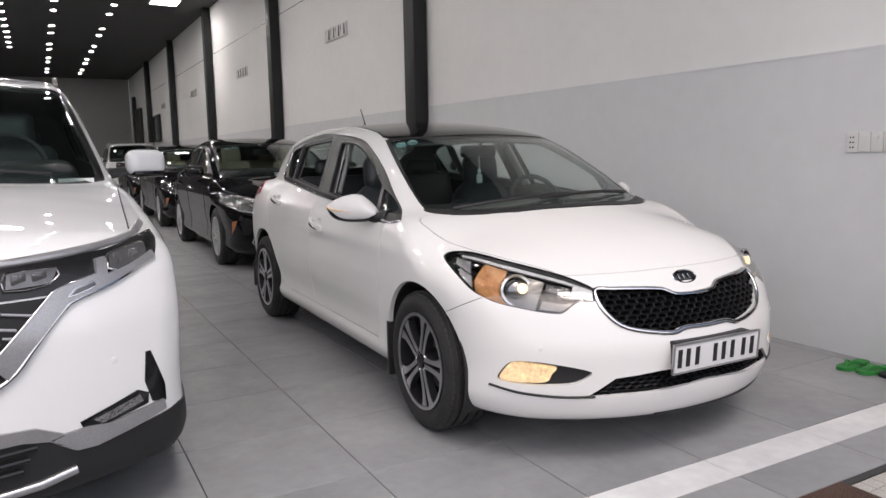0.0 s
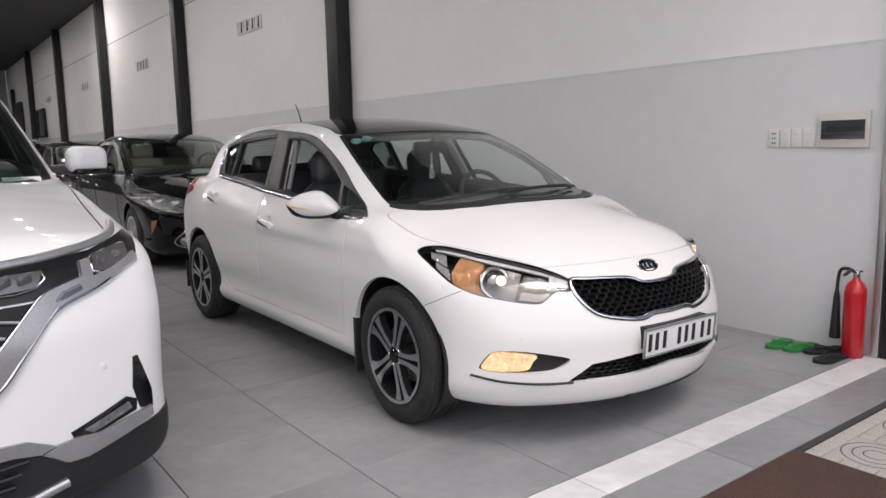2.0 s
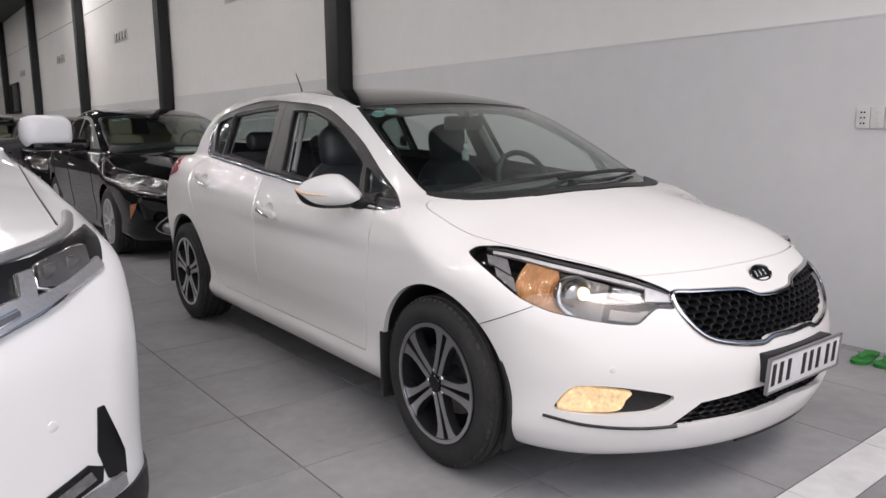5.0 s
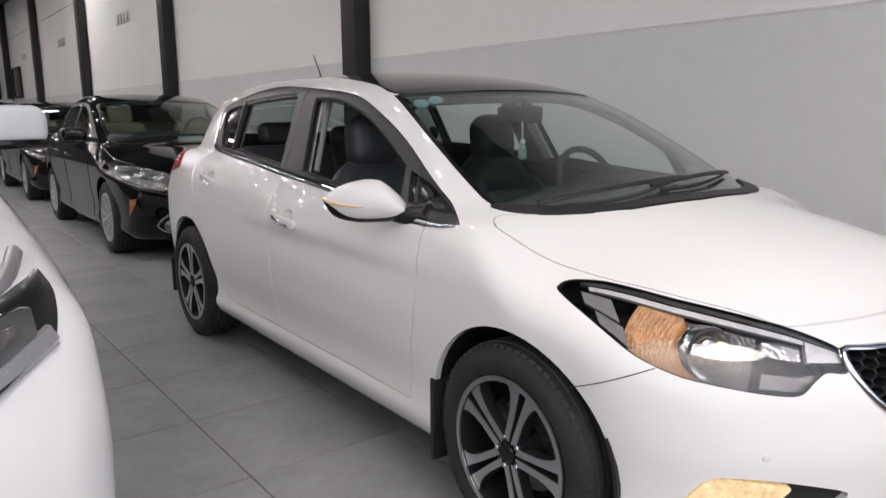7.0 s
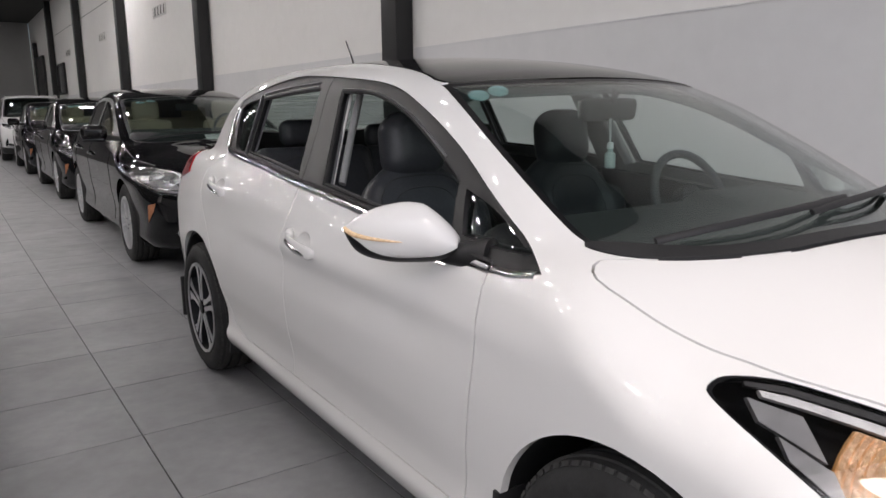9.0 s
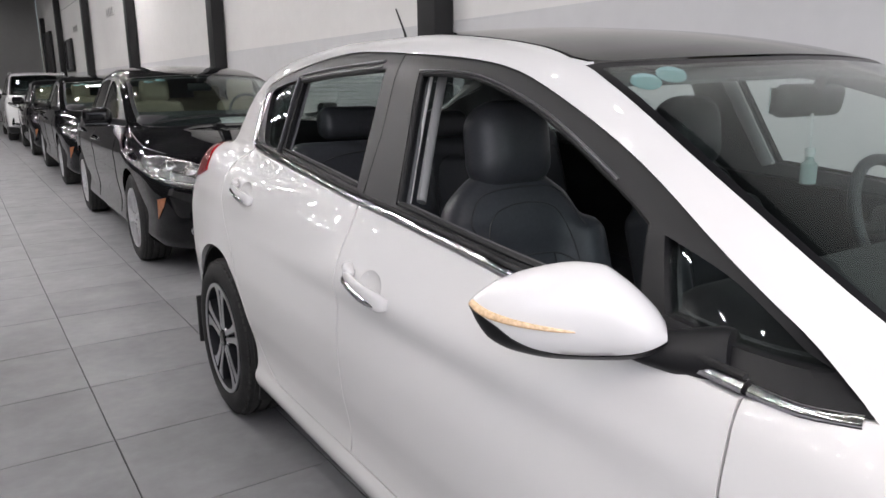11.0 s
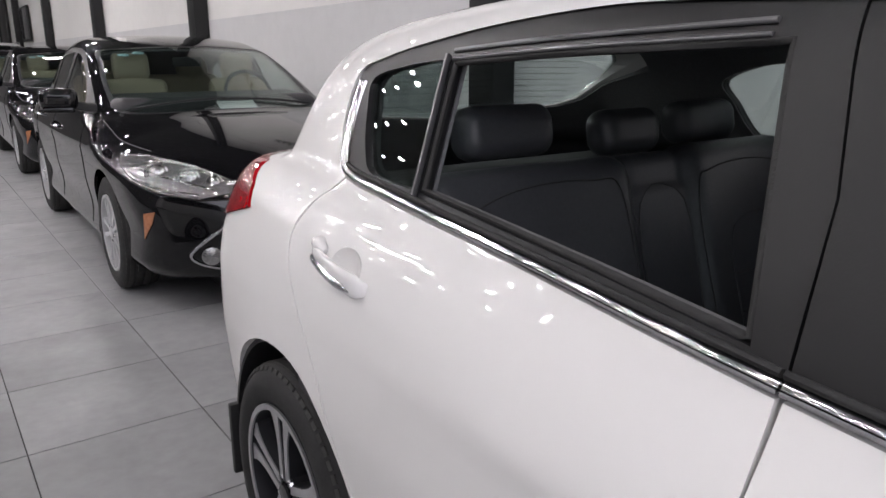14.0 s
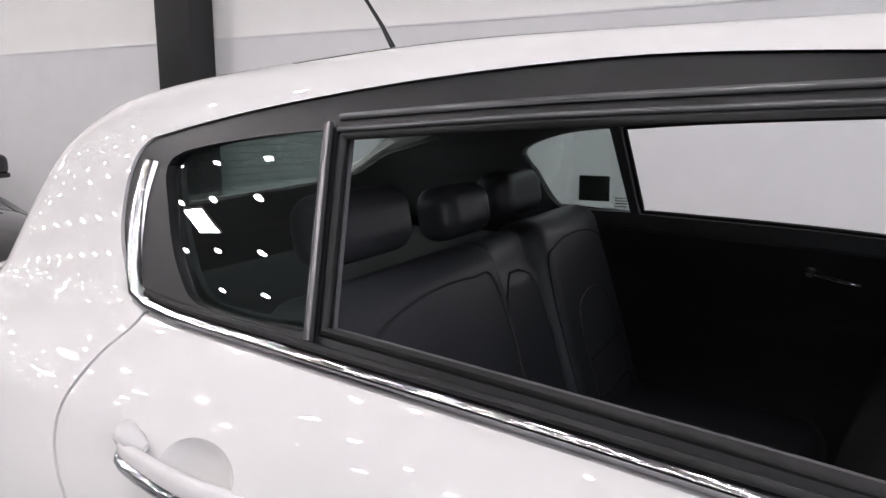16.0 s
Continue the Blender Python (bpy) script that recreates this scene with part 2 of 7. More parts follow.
def surface_net(field, lo, hi, step):
    """Points, normals and quads of the surface field = 0."""
    axes = [np.arange(a, b + step, step) for a, b in zip(lo, hi)]
    g = np.meshgrid(*axes, indexing="ij")
    f = field(*g)
    s = f < 0
    c = [(i, j, k) for i in (0, 1) for j in (0, 1) for k in (0, 1)]
    n = np.array(f.shape) - 1

    def corner(a, i, j, k):
        return a[i:i + n[0], j:j + n[1], k:k + n[2]]
    count = sum(corner(s, *q).astype(np.int8) for q in c)
    mask = (count > 0) & (count < 8)
    index = -np.ones(mask.shape, int)
    index[mask] = np.arange(mask.sum())
    cells = np.argwhere(mask)
    total, hits = np.zeros((len(cells), 3)), np.zeros(len(cells))
    for a in c:
        for axis in range(3):
            if a[axis]:
                continue
            b = tuple(1 if q == axis else a[q] for q in range(3))
            fa, fb = f[tuple((cells + a).T)], f[tuple((cells + b).T)]
            cross = (fa < 0) != (fb < 0)
            t = np.where(cross, fa / np.where(fa == fb, 1, fa - fb), 0)
            p = cells + np.array(a) + t[:, None] * np.eye(3)[axis]
            total[cross] += p[cross]
            hits += cross
    pts = np.array(lo) + total / hits[:, None] * step

    def gradient(p, e=1.5e-3):
        return np.stack([(field(*(p + e * v).T) - field(*(p - e * v).T)) / (2 * e) for v in np.eye(3)], 1)
    quads = []
    for axis in range(3):
        u, v = (axis + 1) % 3, (axis + 2) % 3
        s0 = np.take(s, range(s.shape[axis] - 1), axis)
        s1 = np.take(s, range(1, s.shape[axis]), axis)
        e = np.argwhere(s0 != s1)
        e = e[(e[:, u] > 0) & (e[:, v] > 0) & (e[:, u] < n[u]) & (e[:, v] < n[v])]
        du, dv = np.eye(3, dtype=int)[u], np.eye(3, dtype=int)[v]
        q = np.stack([index[tuple((e - du - dv).T)], index[tuple((e - dv).T)], index[tuple(e.T)], index[tuple((e - du).T)]], 1)
        inside = s[tuple(e.T)]
        q[~inside] = q[~inside][:, ::-1]
        quads.append(q)
    faces = np.concatenate(quads)
    pair = np.concatenate([np.stack([faces[:, i], faces[:, (i + 1) % 4]], 1) for i in range(4)])
    degree = np.bincount(pair[:, 0], minlength=len(pts))[:, None]

    def settle(p, times):
        for _ in range(times):
            gr = gradient(p)
            move = (field(*p.T) / np.maximum((gr ** 2).sum(1), 0.05))[:, None] * gr
            size = np.linalg.norm(move, axis=1, keepdims=True)
            p = p - move * np.minimum(1, 0.6 * step / np.maximum(size, 1e-9))
        return p
    pts = settle(pts, 2)
    for _ in range(4):
        total = np.stack([np.bincount(pair[:, 0], weights=pts[pair[:, 1], i], minlength=len(pts)) for i in range(3)], 1)
        pts = settle(pts + 0.7 * (total / np.maximum(degree, 1) - pts), 1)
    pts = settle(pts, 1)
    gr = gradient(pts)
    normals = gr / np.maximum(np.linalg.norm(gr, axis=1, keepdims=True), 1e-9)
    return pts, normals, faces


def mesh_of(name, pts, faces):
    me = bpy.data.meshes.new(name)
    me.from_pydata([tuple(p) for p in pts], [], [tuple(int(i) for i in q) for q in faces])
    me.update()
    return me


def shell_mesh(name, net, outer, inner):
    """A closed sheet between two depths under the surface."""
    p, nrm, q = net
    k = len(p)
    return mesh_of(name, np.concatenate([p - outer * nrm, p - inner * nrm]), np.concatenate([q, q[:, ::-1] + k]))


def patch_shell(name, net, lo, hi, outer, inner):
    """A closed sheet like shell_mesh, of that part of the surface that lies inside a box."""
    p, nrm, q = net
    ok = np.all((p >= np.array(lo)) & (p <= np.array(hi)), axis=1)
    q = q[ok[q].all(axis=1)]
    used, inverse = np.unique(q, return_inverse=True)
    q = inverse.reshape(-1, 4)
    p, nrm, k = p[used], nrm[used], len(used)
    edges = np.stack([q, np.roll(q, -1, axis=1)], 2).reshape(-1, 2)
    code, back = edges[:, 0] * k + edges[:, 1], edges[:, 1] * k + edges[:, 0]
    rim = edges[~np.isin(code, back)]
    walls = np.stack([rim[:, 1], rim[:, 0], rim[:, 0] + k, rim[:, 1] + k], 1)
    return mesh_of(name, np.concatenate([p - outer * nrm, p - inner * nrm]), np.concatenate([q, q[:, ::-1] + k, walls]))


def smooth_outline(points, closed=True, steps=5):
    """A rounded outline through control points (Catmull-Rom). A point with a third value True stays a corner."""
    out, n = [], len(points)
    for i in range(n):
        p0, p1, p2, p3 = (points[(i + j) % n] for j in (-1, 0, 1, 2))
        a, b = Vector(p1[:2]), Vector(p2[:2])
        ta = Vector((0, 0)) if len(p1) > 2 else (b - Vector(p0[:2])) / 2
        tb = Vector((0, 0)) if len(p2) > 2 else (Vector(p3[:2]) - a) / 2
        for s in range(steps):
            t = s / steps
            out.append(tuple((2 * t ** 3 - 3 * t ** 2 + 1) * a + (t ** 3 - 2 * t ** 2 + t) * ta + (-2 * t ** 3 + 3 * t ** 2) * b + (t ** 3 - t ** 2) * tb))
    return out


def grow(outline, d):
    """The outline moved outwards by d."""
    n = len(outline)
    area = sum(outline[i][0] * outline[(i + 1) % n][1] - outline[(i + 1) % n][0] * outline[i][1] for i in range(n))
    sign = 1 if area > 0 else -1
    out = []
    for i in range(n):
        a, b, c = (Vector(outline[(i + j) % n]) for j in (-1, 0, 1))
        e1, e2 = (b - a), (c - b)
        if e1.length < 1e-9 or e2.length < 1e-9:
            out.append(tuple(b))
            continue
        e1.normalize(), e2.normalize()
        nn = Vector((e1.y, -e1.x)) + Vector((e2.y, -e2.x))
        if nn.length < 1e-6:
            out.append(tuple(b))
            continue
        nn.normalize()
        cosine = max(nn.dot(Vector((e1.y, -e1.x))), 0.5)
        out.append(tuple(b + nn * (sign * d / cosine)))
    return out


def prism(outline, axis, lo, hi):
    """A closed prism: the outline lies in the two axes other than axis (in xyz order), between lo and hi along it."""
    bm = bmesh.new()
    place = {"x": lambda a, b, c: (c, a, b), "y": lambda a, b, c: (a, c, b), "z": lambda a, b, c: (a, b, c)}[axis]
    rings = [[bm.verts.new(place(a, b, c)) for a, b in outline] for c in (lo, hi)]
    n = len(outline)
    for i in range(n):
        bm.faces.new((rings[0][i], rings[0][(i + 1) % n], rings[1][(i + 1) % n], rings[1][i]))
    bm.faces.new(rings[0])
    bm.faces.new(rings[1])
    bmesh.ops.triangulate(bm, faces=[f for f in bm.faces if len(f.verts) > 4])
    bmesh.ops.recalc_face_normals(bm, faces=bm.faces)
    me = bpy.data.meshes.new("cutter")
    bm.to_mesh(me)
    bm.free()
    return me


def joined(meshes):
    bm = bmesh.new()
    for me in meshes:
        bm.from_mesh(me)
    out = bpy.data.meshes.new("joined")
    bm.to_mesh(out)
    bm.free()
    return out


def cut(me, cutter, operation="DIFFERENCE"):
    """A new mesh: me cut by cutter."""
    a, b = new("work", me), new("tool", cutter)
    mod = a.modifiers.new("cut", "BOOLEAN")
    mod.object, mod.operation, mod.solver = b, operation, "MANIFOLD"
    bpy.context.view_layer.update()
    out = bpy.data.meshes.new_from_object(a.evaluated_get(bpy.context.evaluated_depsgraph_get()))
    bpy.data.objects.remove(a)
    bpy.data.objects.remove(b)
    return out


def mirrored(me):
    out = me.copy()
    out.transform(Matrix.Diagonal((-1, 1, 1, 1)))
    out.flip_normals()
    return out


def finish(me, material, angle=35):
    me.materials.clear()
    me.materials.append(material)
    me.polygons.foreach_set("material_index", [0] * len(me.polygons))
    me.polygons.foreach_set("use_smooth", [True] * len(me.polygons))
    me.set_sharp_from_angle(angle=radians(angle))
    return me


def part(name, shape, material, parent=None, label="", angle=35, at=None):
    """Links a bmesh or a mesh as ONE mesh object under a thing or a part."""
    if isinstance(shape, bmesh.types.BMesh):
        me = bpy.data.meshes.new(name)
        shape.to_mesh(me)
        shape.free()
    else:
        me = shape
    ob = new(name, finish(me, material, angle))
    ob.parent = parent
    if at is not None:
        ob.matrix_basis = at
    if label:
        ob["label"] = label
    return ob


def thing(name, label, category, at=None, group="", kind=""):
    ob = new(name)
    ob.empty_display_size = 0.1
    if at is not None:
        ob.matrix_basis = at
    return tagged(ob, label, category, group, kind)


def box(x0, x1, y0, y1, z0, z1, bevel=0.0, segments=2, into=None):
    bm = into or bmesh.new()
    made = bmesh.ops.create_cube(bm, size=1.0, matrix=Matrix.LocRotScale(((x0 + x1) / 2, (y0 + y1) / 2, (z0 + z1) / 2), None, (x1 - x0, y1 - y0, z1 - z0)))
    if bevel:
        edges = list({e for v in made["verts"] for e in v.link_edges})
        bmesh.ops.bevel(bm, geom=edges, offset=bevel, segments=segments, profile=0.6, affect="EDGES", clamp_overlap=True)
    return bm


def lathe(profile, segments=32, axis="z", into=None, closed=False):
    """Turns (radius, height) points round an axis."""
    bm = into or bmesh.new()
    put = {"x": lambda r, h, a: (h, r * math.cos(a), r * math.sin(a)), "y": lambda r, h, a: (r * math.cos(a), h, r * math.sin(a)),
           "z": lambda r, h, a: (r * math.cos(a), r * math.sin(a), h)}[axis]
    rings = [[bm.verts.new(put(max(r, 1e-5), h, 2 * math.pi * i / segments)) for i in range(segments)] for r, h in profile]
    pairs = list(zip(rings, rings[1:])) + ([(rings[-1], rings[0])] if closed else [])
    fresh = []
    for a, b in pairs:
        for i in range(segments):
            j = (i + 1) % segments
            fresh.append(bm.faces.new((a[i], a[j], b[j], b[i])))
    if not closed:
        for ring in (rings[0], rings[-1]):
            fresh.append(bm.faces.new(ring))
    bmesh.ops.recalc_face_normals(bm, faces=fresh)
    return bm


def tube(points, radius, sides=8, into=None, flat=1.0):
    """A rod along points; radius a number or one per point."""
    bm = into or bmesh.new()
    pts = [Vector(p) for p in points]
    rad = radius if isinstance(radius, (list, tuple)) else [radius] * len(pts)
    rings, side = [], None
    for i, p in enumerate(pts):
        d = (pts[min(i + 1, len(pts) - 1)] - pts[max(i - 1, 0)]).normalized()
        if side is None:
            side = d.orthogonal().normalized()
        side = (side - d * side.dot(d)).normalized()
        up = d.cross(side)
        rings.append([bm.verts.new(p + rad[i] * (math.cos(2 * math.pi * k / sides) * side + flat * math.sin(2 * math.pi * k / sides) * up)) for k in range(sides)])
    fresh = []
    for a, b in zip(rings, rings[1:]):
        for k in range(sides):
            fresh.append(bm.faces.new((a[k], a[(k + 1) % sides], b[(k + 1) % sides], b[k])))
    fresh += [bm.faces.new(rings[0]), bm.faces.new(rings[-1])]
    bmesh.ops.recalc_face_normals(bm, faces=fresh)
    return bm

# ---- the showroom ----
WALL_X, END_Y, LEFT_X, FRONT_Y = 1.825, 35.6, -9.5, -1.32
WALL_GREY = shader("light_grey_wall_paint", (0.70, 0.70, 0.702), 0.6, grain=0.03, grain_scale=8, stain=0.03, stain_scale=0.8, bump=0.08, bump_scale=60)
WALL_WHITE = shader("off_white_wall_paint", (0.84, 0.83, 0.81), 0.7, grain=0.02, grain_scale=8, stain=0.03, stain_scale=0.7, bump=0.08, bump_scale=60)
CEIL_GREY = shader("grey_ceiling_panel", (0.06, 0.06, 0.06), 0.7, stain=0.08, stain_scale=0.6)
COLUMN_BLACK = shader("black_column_paint", (0.012, 0.012, 0.013), 0.45, stain=0.2, stain_scale=3)
# tone of the unseen west wall, set dark for the reflections in the cars
WALL_DARK = shader("dark_unseen_wall", (0.06, 0.06, 0.062), 0.6, grain=0.05, grain_scale=8, stain=0.1, stain_scale=0.7, bump=0.08, bump_scale=60)
WALL_END = shader("grey_end_wall_paint", (0.34, 0.34, 0.335), 0.7, grain=0.03, grain_scale=8, stain=0.05, stain_scale=0.7)
GROUT = shader("dark_grout", (0.05, 0.05, 0.05), 0.9, grain=0.2)
LED = shader("lit_led", (1, 1, 1), 0.5, emit=112.0, emit_color=(1.0, 0.985, 0.96))
LED_PANEL = shader("lit_led_panel", (1, 1, 1), 0.5, emit=42.0, emit_color=(1.0, 0.985, 0.96))
WHITE_PLASTIC = shader("white_plastic", (0.70, 0.69, 0.67), 0.4, stain=0.04, stain_scale=10)
IVORY = shader("ivory_plastic", (0.62, 0.60, 0.54), 0.4, stain=0.05, stain_scale=10)
SMOKE = shader("smoked_window", (0.05, 0.05, 0.058), 0.12, coat=0.6)
ALUMINIUM = shader("aluminium_frame", (0.55, 0.55, 0.56), 0.35, metal=0.9, stain=0.1, stain_scale=6)
DOOR_BLACK = shader("black_steel_door", (0.016, 0.016, 0.017), 0.35, stain=0.2, stain_scale=3)


def tile_shader(name, color, spread):
    """Porcelain tile: cloudy at two scales, each tile a little different."""
    m = shader(name, color, 0.36, grain=0.10, grain_scale=18, stain=0.2, stain_scale=2.4, bump=0.03, bump_scale=90, rough_var=0.06)
    nt = m.node_tree
    b = nt.nodes["Principled BSDF"]
    info, r = nt.nodes.new("ShaderNodeObjectInfo"), nt.nodes.new("ShaderNodeMapRange")
    r.inputs["To Min"].default_value, r.inputs["To Max"].default_value = 1 - spread, 1 + spread
    nt.links.new(info.outputs["Random"], r.inputs["Value"])
    mix = nt.nodes.new("ShaderNodeMix")
    mix.data_type, mix.blend_type = "RGBA", "MULTIPLY"
    mix.inputs["Factor"].default_value = 1.0
    src = b.inputs["Base Color"].links[0].from_socket
    nt.links.new(src, mix.inputs["A"])
    nt.links.new(r.outputs[0], mix.inputs["B"])
    nt.links.new(mix.outputs["Result"], b.inputs["Base Color"])
    # shift the clouding from tile to tile
    co = [n for n in nt.nodes if n.type == "TEX_COORD"][0]
    add, times = nt.nodes.new("ShaderNodeVectorMath"), nt.nodes.new("ShaderNodeMath")
    add.operation, times.operation = "ADD", "MULTIPLY"
    times.inputs[1].default_value = 37.0
    nt.links.new(info.outputs["Random"], times.inputs[0])
    targets = [l.to_socket for l in list(nt.links) if l.from_node == co]
    nt.links.new(co.outputs["Object"], add.inputs[0])
    nt.links.new(times.outputs[0], add.inputs[1])
    for sock in targets:
        nt.links.new(add.outputs[0], sock)
    return m


TILE = tile_shader("grey_porcelain_tile", (0.265, 0.268, 0.274), 0.06)
TILE_WHITE = tile_shader("white_porcelain_tile", (0.66, 0.66, 0.66), 0.03)


def setting(name, bm, material, label, at=None, angle=35):
    ob = part(name, bm, material, None, label, angle, Matrix.Rotation(ROOM, 4, "Z") if at is None else at)
    ob["kind"], ob["category"] = "structure", name.split("_")[0]
    return ob


FLOOR = setting("floor", box(LEFT_X, WALL_X + 0.2, FRONT_Y, END_Y, -0.3, -0.004), GROUT, "grey porcelain tile floor with thin dark joints")
EAST = setting("wall_east", box(WALL_X, WALL_X + 0.2, -0.93, END_Y, 0, 1.79), WALL_GREY, "light grey painted lower wall panel")
setting("wall_east_upper", box(WALL_X + 0.012, WALL_X + 0.2, -0.93, END_Y, 1.79, CEIL), WALL_WHITE, "off-white painted upper wall")
setting("wall_north", box(LEFT_X, WALL_X, END_Y, END_Y + 0.2, 0, CEIL), WALL_END, "plain grey end wall")
# added out of view: closes the room and keeps the car sides' reflections dark
setting("wall_west", box(LEFT_X - 0.2, LEFT_X, FRONT_Y, END_Y, 0, CEIL), WALL_DARK, "unseen plain wall, dark to keep car reflections dark")
setting("ceiling", box(LEFT_X, WALL_X + 0.2, FRONT_Y, END_Y, CEIL, CEIL + 0.2), CEIL_GREY, "dull grey ceiling with recessed lights")
setting("wall_south_header", box(LEFT_X, WALL_X + 0.2, FRONT_Y - 0.2, FRONT_Y, 4.5, CEIL + 0.2), WALL_WHITE, "plain wall strip above the open shop front")
setting("trim_panel_edge", box(WALL_X - 0.004, WALL_X + 0.012, -0.93, END_Y, 1.784, 1.793), WALL_GREY, "thin edge on top of the grey wall panel")
for i, y in enumerate((4.97, 10.80, 16.65, 22.45, 28.25)):
    setting("column_%d" % (i + 1), box(WALL_X - 0.18, WALL_X - 0.002, y - 0.05, y + 0.21, 0, CEIL - 0.004, 0.006), COLUMN_BLACK, "black painted steel column on the wall")
# panel seams on the upper wall
for i, (y0, y1) in enumerate(((5.2, 10.74), (11.03, 16.58), (16.88, 22.38), (22.68, 28.18))):
    setting("trim_wall_joint_%d" % (i + 1), box(WALL_X + 0.006, WALL_X + 0.013, y0, y1, 3.835, 3.843), COLUMN_BLACK, "thin dark joint across the upper wall")
# slotted vents in the upper wall
for i, y in enumerate((7.42, 13.25, 18.98, 24.8)):
    v = thing("wall_vent", "white slotted ventilation block set in the wall", "vent", room(WALL_X, y, 2.99), "vents along the wall")
    part("frame", box(-0.012, 0.012, 0, 0.92, 0, 0.20, 0.004), WHITE_PLASTIC, v)
    for k in range(4):
        bm = box(-0.017, -0.010, 0.06 + 0.21 * k, 0.215 + 0.21 * k, 0.025, 0.175)
        part("slot", bm, BLACK_PLASTIC, v, "dark slot")
        fin = box(-0.024, -0.012, 0.095 + 0.21 * k, 0.185 + 0.21 * k, 0.022, 0.178, 0.004)
        bmesh.ops.rotate(fin, verts=fin.verts, cent=(0, 0.14 + 0.21 * k, 0.1), matrix=Matrix.Rotation(radians(9), 3, "X"))
        part("fin", fin, WHITE_PLASTIC, v, "slanted white fin")
# a far side door and a notice frame
far_door = setting("door_1", box(WALL_X - 0.10, WALL_X - 0.003, 31.2, 33.1, 0, 3.4, 0.01), DOOR_BLACK, "dark steel side door near the end wall")
far_frame = setting("door_frame_1", box(WALL_X - 0.14, WALL_X - 0.003, 33.2, 33.5, 0, 4.0, 0.01), COLUMN_BLACK, "black door post")
notice = thing("wall_cabinet", "tall narrow dark-framed cabinet hung on the wall", "cabinet", room(WALL_X - 0.04, 26.1, 1.85))
part("frame", box(-0.03, 0.035, 0, 1.7, 0, 1.0, 0.01), COLUMN_BLACK, notice)
part("panel", box(-0.036, -0.028, 0.1, 1.6, 0.06, 0.94, 0.003), SMOKE, notice)

# ceiling lights: pairs of round spots in rows, and square panels
spot_bm = lathe([(0.084, 0.0), (0.084, -0.008), (0.069, -0.012), (0.066, -0.004), (0.001, -0.004)], 20)
first = None
for x, start, gap, count in ((-8.9, 0.4, 1.1, 24), (-7.6, 0.4, 1.1, 24), (-6.3, 0.4, 1.1, 24), (-5.0, 0.4, 1.1, 24), (-3.9, 0.4, 1.1, 24), (-2.8, 0.4, 1.1, 24), (-1.65, 2.35, 3.7, 9), (-0.35, 2.35, 3.7, 9)):
    for k in range(count):
        for d in ((0.0, 1.3) if gap > 3 else (0.0,)):
            y = start + gap * k + d
            m = room(x, y, CEIL - 0.001)
            if first is None:
                first = thing("ceiling_spot", "small round recessed LED spot, lit white", "ceiling light", m, "spots in the ceiling")
                part("ring", spot_bm, WHITE_PLASTIC, first, "white ring")
                part("diffuser", lathe([(0.064, -0.009), (0.064, -0.013), (0.001, -0.014)], 16), LED, first, "lit diffuser")
            else:
                copy_thing(first, m)
for x, y in ((0.69, 16.2), (-2.43, 8.1), (-5.45, 11.1)):
    p = thing("ceiling_panel_light", "rectangular white LED panel light, lit, under the ceiling", "ceiling light", room(x, y, CEIL - 0.03), "panel lights")
    part("frame", box(-0.33, 0.33, -0.33, 0.33, -0.012, 0.028, 0.006), WHITE_PLASTIC, p, "white frame")
    part("diffuser", box(-0.30, 0.30, -0.30, 0.30, -0.016, -0.011, 0.001, 1), LED_PANEL, p, "lit diffuser")

# wall fittings by the shop front
sock = thing("socket_row", "row of white socket and switch plates on the wall", "socket", room(WALL_X - 0.004, -0.250, 1.205))
for k in range(4):
    y1 = -0.002 - 0.0715 * k
    pl = part("plate", box(-0.008, 0.004, y1 - 0.0685, y1, 0, 0.113, 0.003), WHITE_PLASTIC, sock, "white plate with three sockets or switches")
    for j in range(3):
        z = 0.027 + 0.029 * j
        if k == 0:
            for dy in (-0.008, 0.008):
                part("socket_hole", lathe([(0.0045, 0), (0.0045, 0.004), (0.001, 0.004)], 8), INK, pl, at=pose(-0.0075, y1 - 0.034 + dy, z, 0, -90, 0))
        else:
            part("rocker", box(-0.011, -0.007, y1 - 0.043, y1 - 0.026, z - 0.007, z + 0.007, 0.002), WHITE_PLASTIC, pl)
fuse = thing("fuse_box", "ivory fuse box with smoked window on the wall", "fuse box", room(WALL_X - 0.004, -0.565, 1.20))
part("body", box(-0.022, 0.004, -0.285, 0, 0, 0.205, 0.006), IVORY, fuse)
part("window", box(-0.030, -0.021, -0.262, -0.018, 0.048, 0.158, 0.004), SMOKE, fuse, "smoked flap")
part("breaker_rail", box(-0.0325, -0.029, -0.235, -0.05, 0.092, 0.118, 0.001, 1), INK, fuse)
part("latch", box(-0.032, -0.022, -0.155, -0.125, 0.040, 0.048, 0.001, 1), WHITE_PLASTIC, fuse)
jamb = setting("door_frame_2", box(WALL_X - 0.045, WALL_X + 0.2, -0.975, -0.932, 0, 4.5, 0.004), ALUMINIUM, "grey metal corner trim at the shop front")
setting("door_2", box(WALL_X - 0.03, WALL_X + 0.2, -1.95, -0.978, 0, 4.5, 0.004), DOOR_BLACK, "black shutter post of the shop front")

# pavement outside
PAVE = shader("speckled_grey_paving", (0.42, 0.40, 0.37), 0.8, grain=0.35, grain_scale=120, stain=0.12, stain_scale=3, bump=0.5, bump_scale=150)
PAVE_LINE = shader("paving_groove", (0.10, 0.095, 0.09), 0.9, grain=0.2)
setting("ground", box(-300, 300, -300, FRONT_Y - 0.002, -0.32, -0.010), PAVE_LINE, "paved forecourt outside the shop front")

# ---- cars: bodies as smooth solids ----


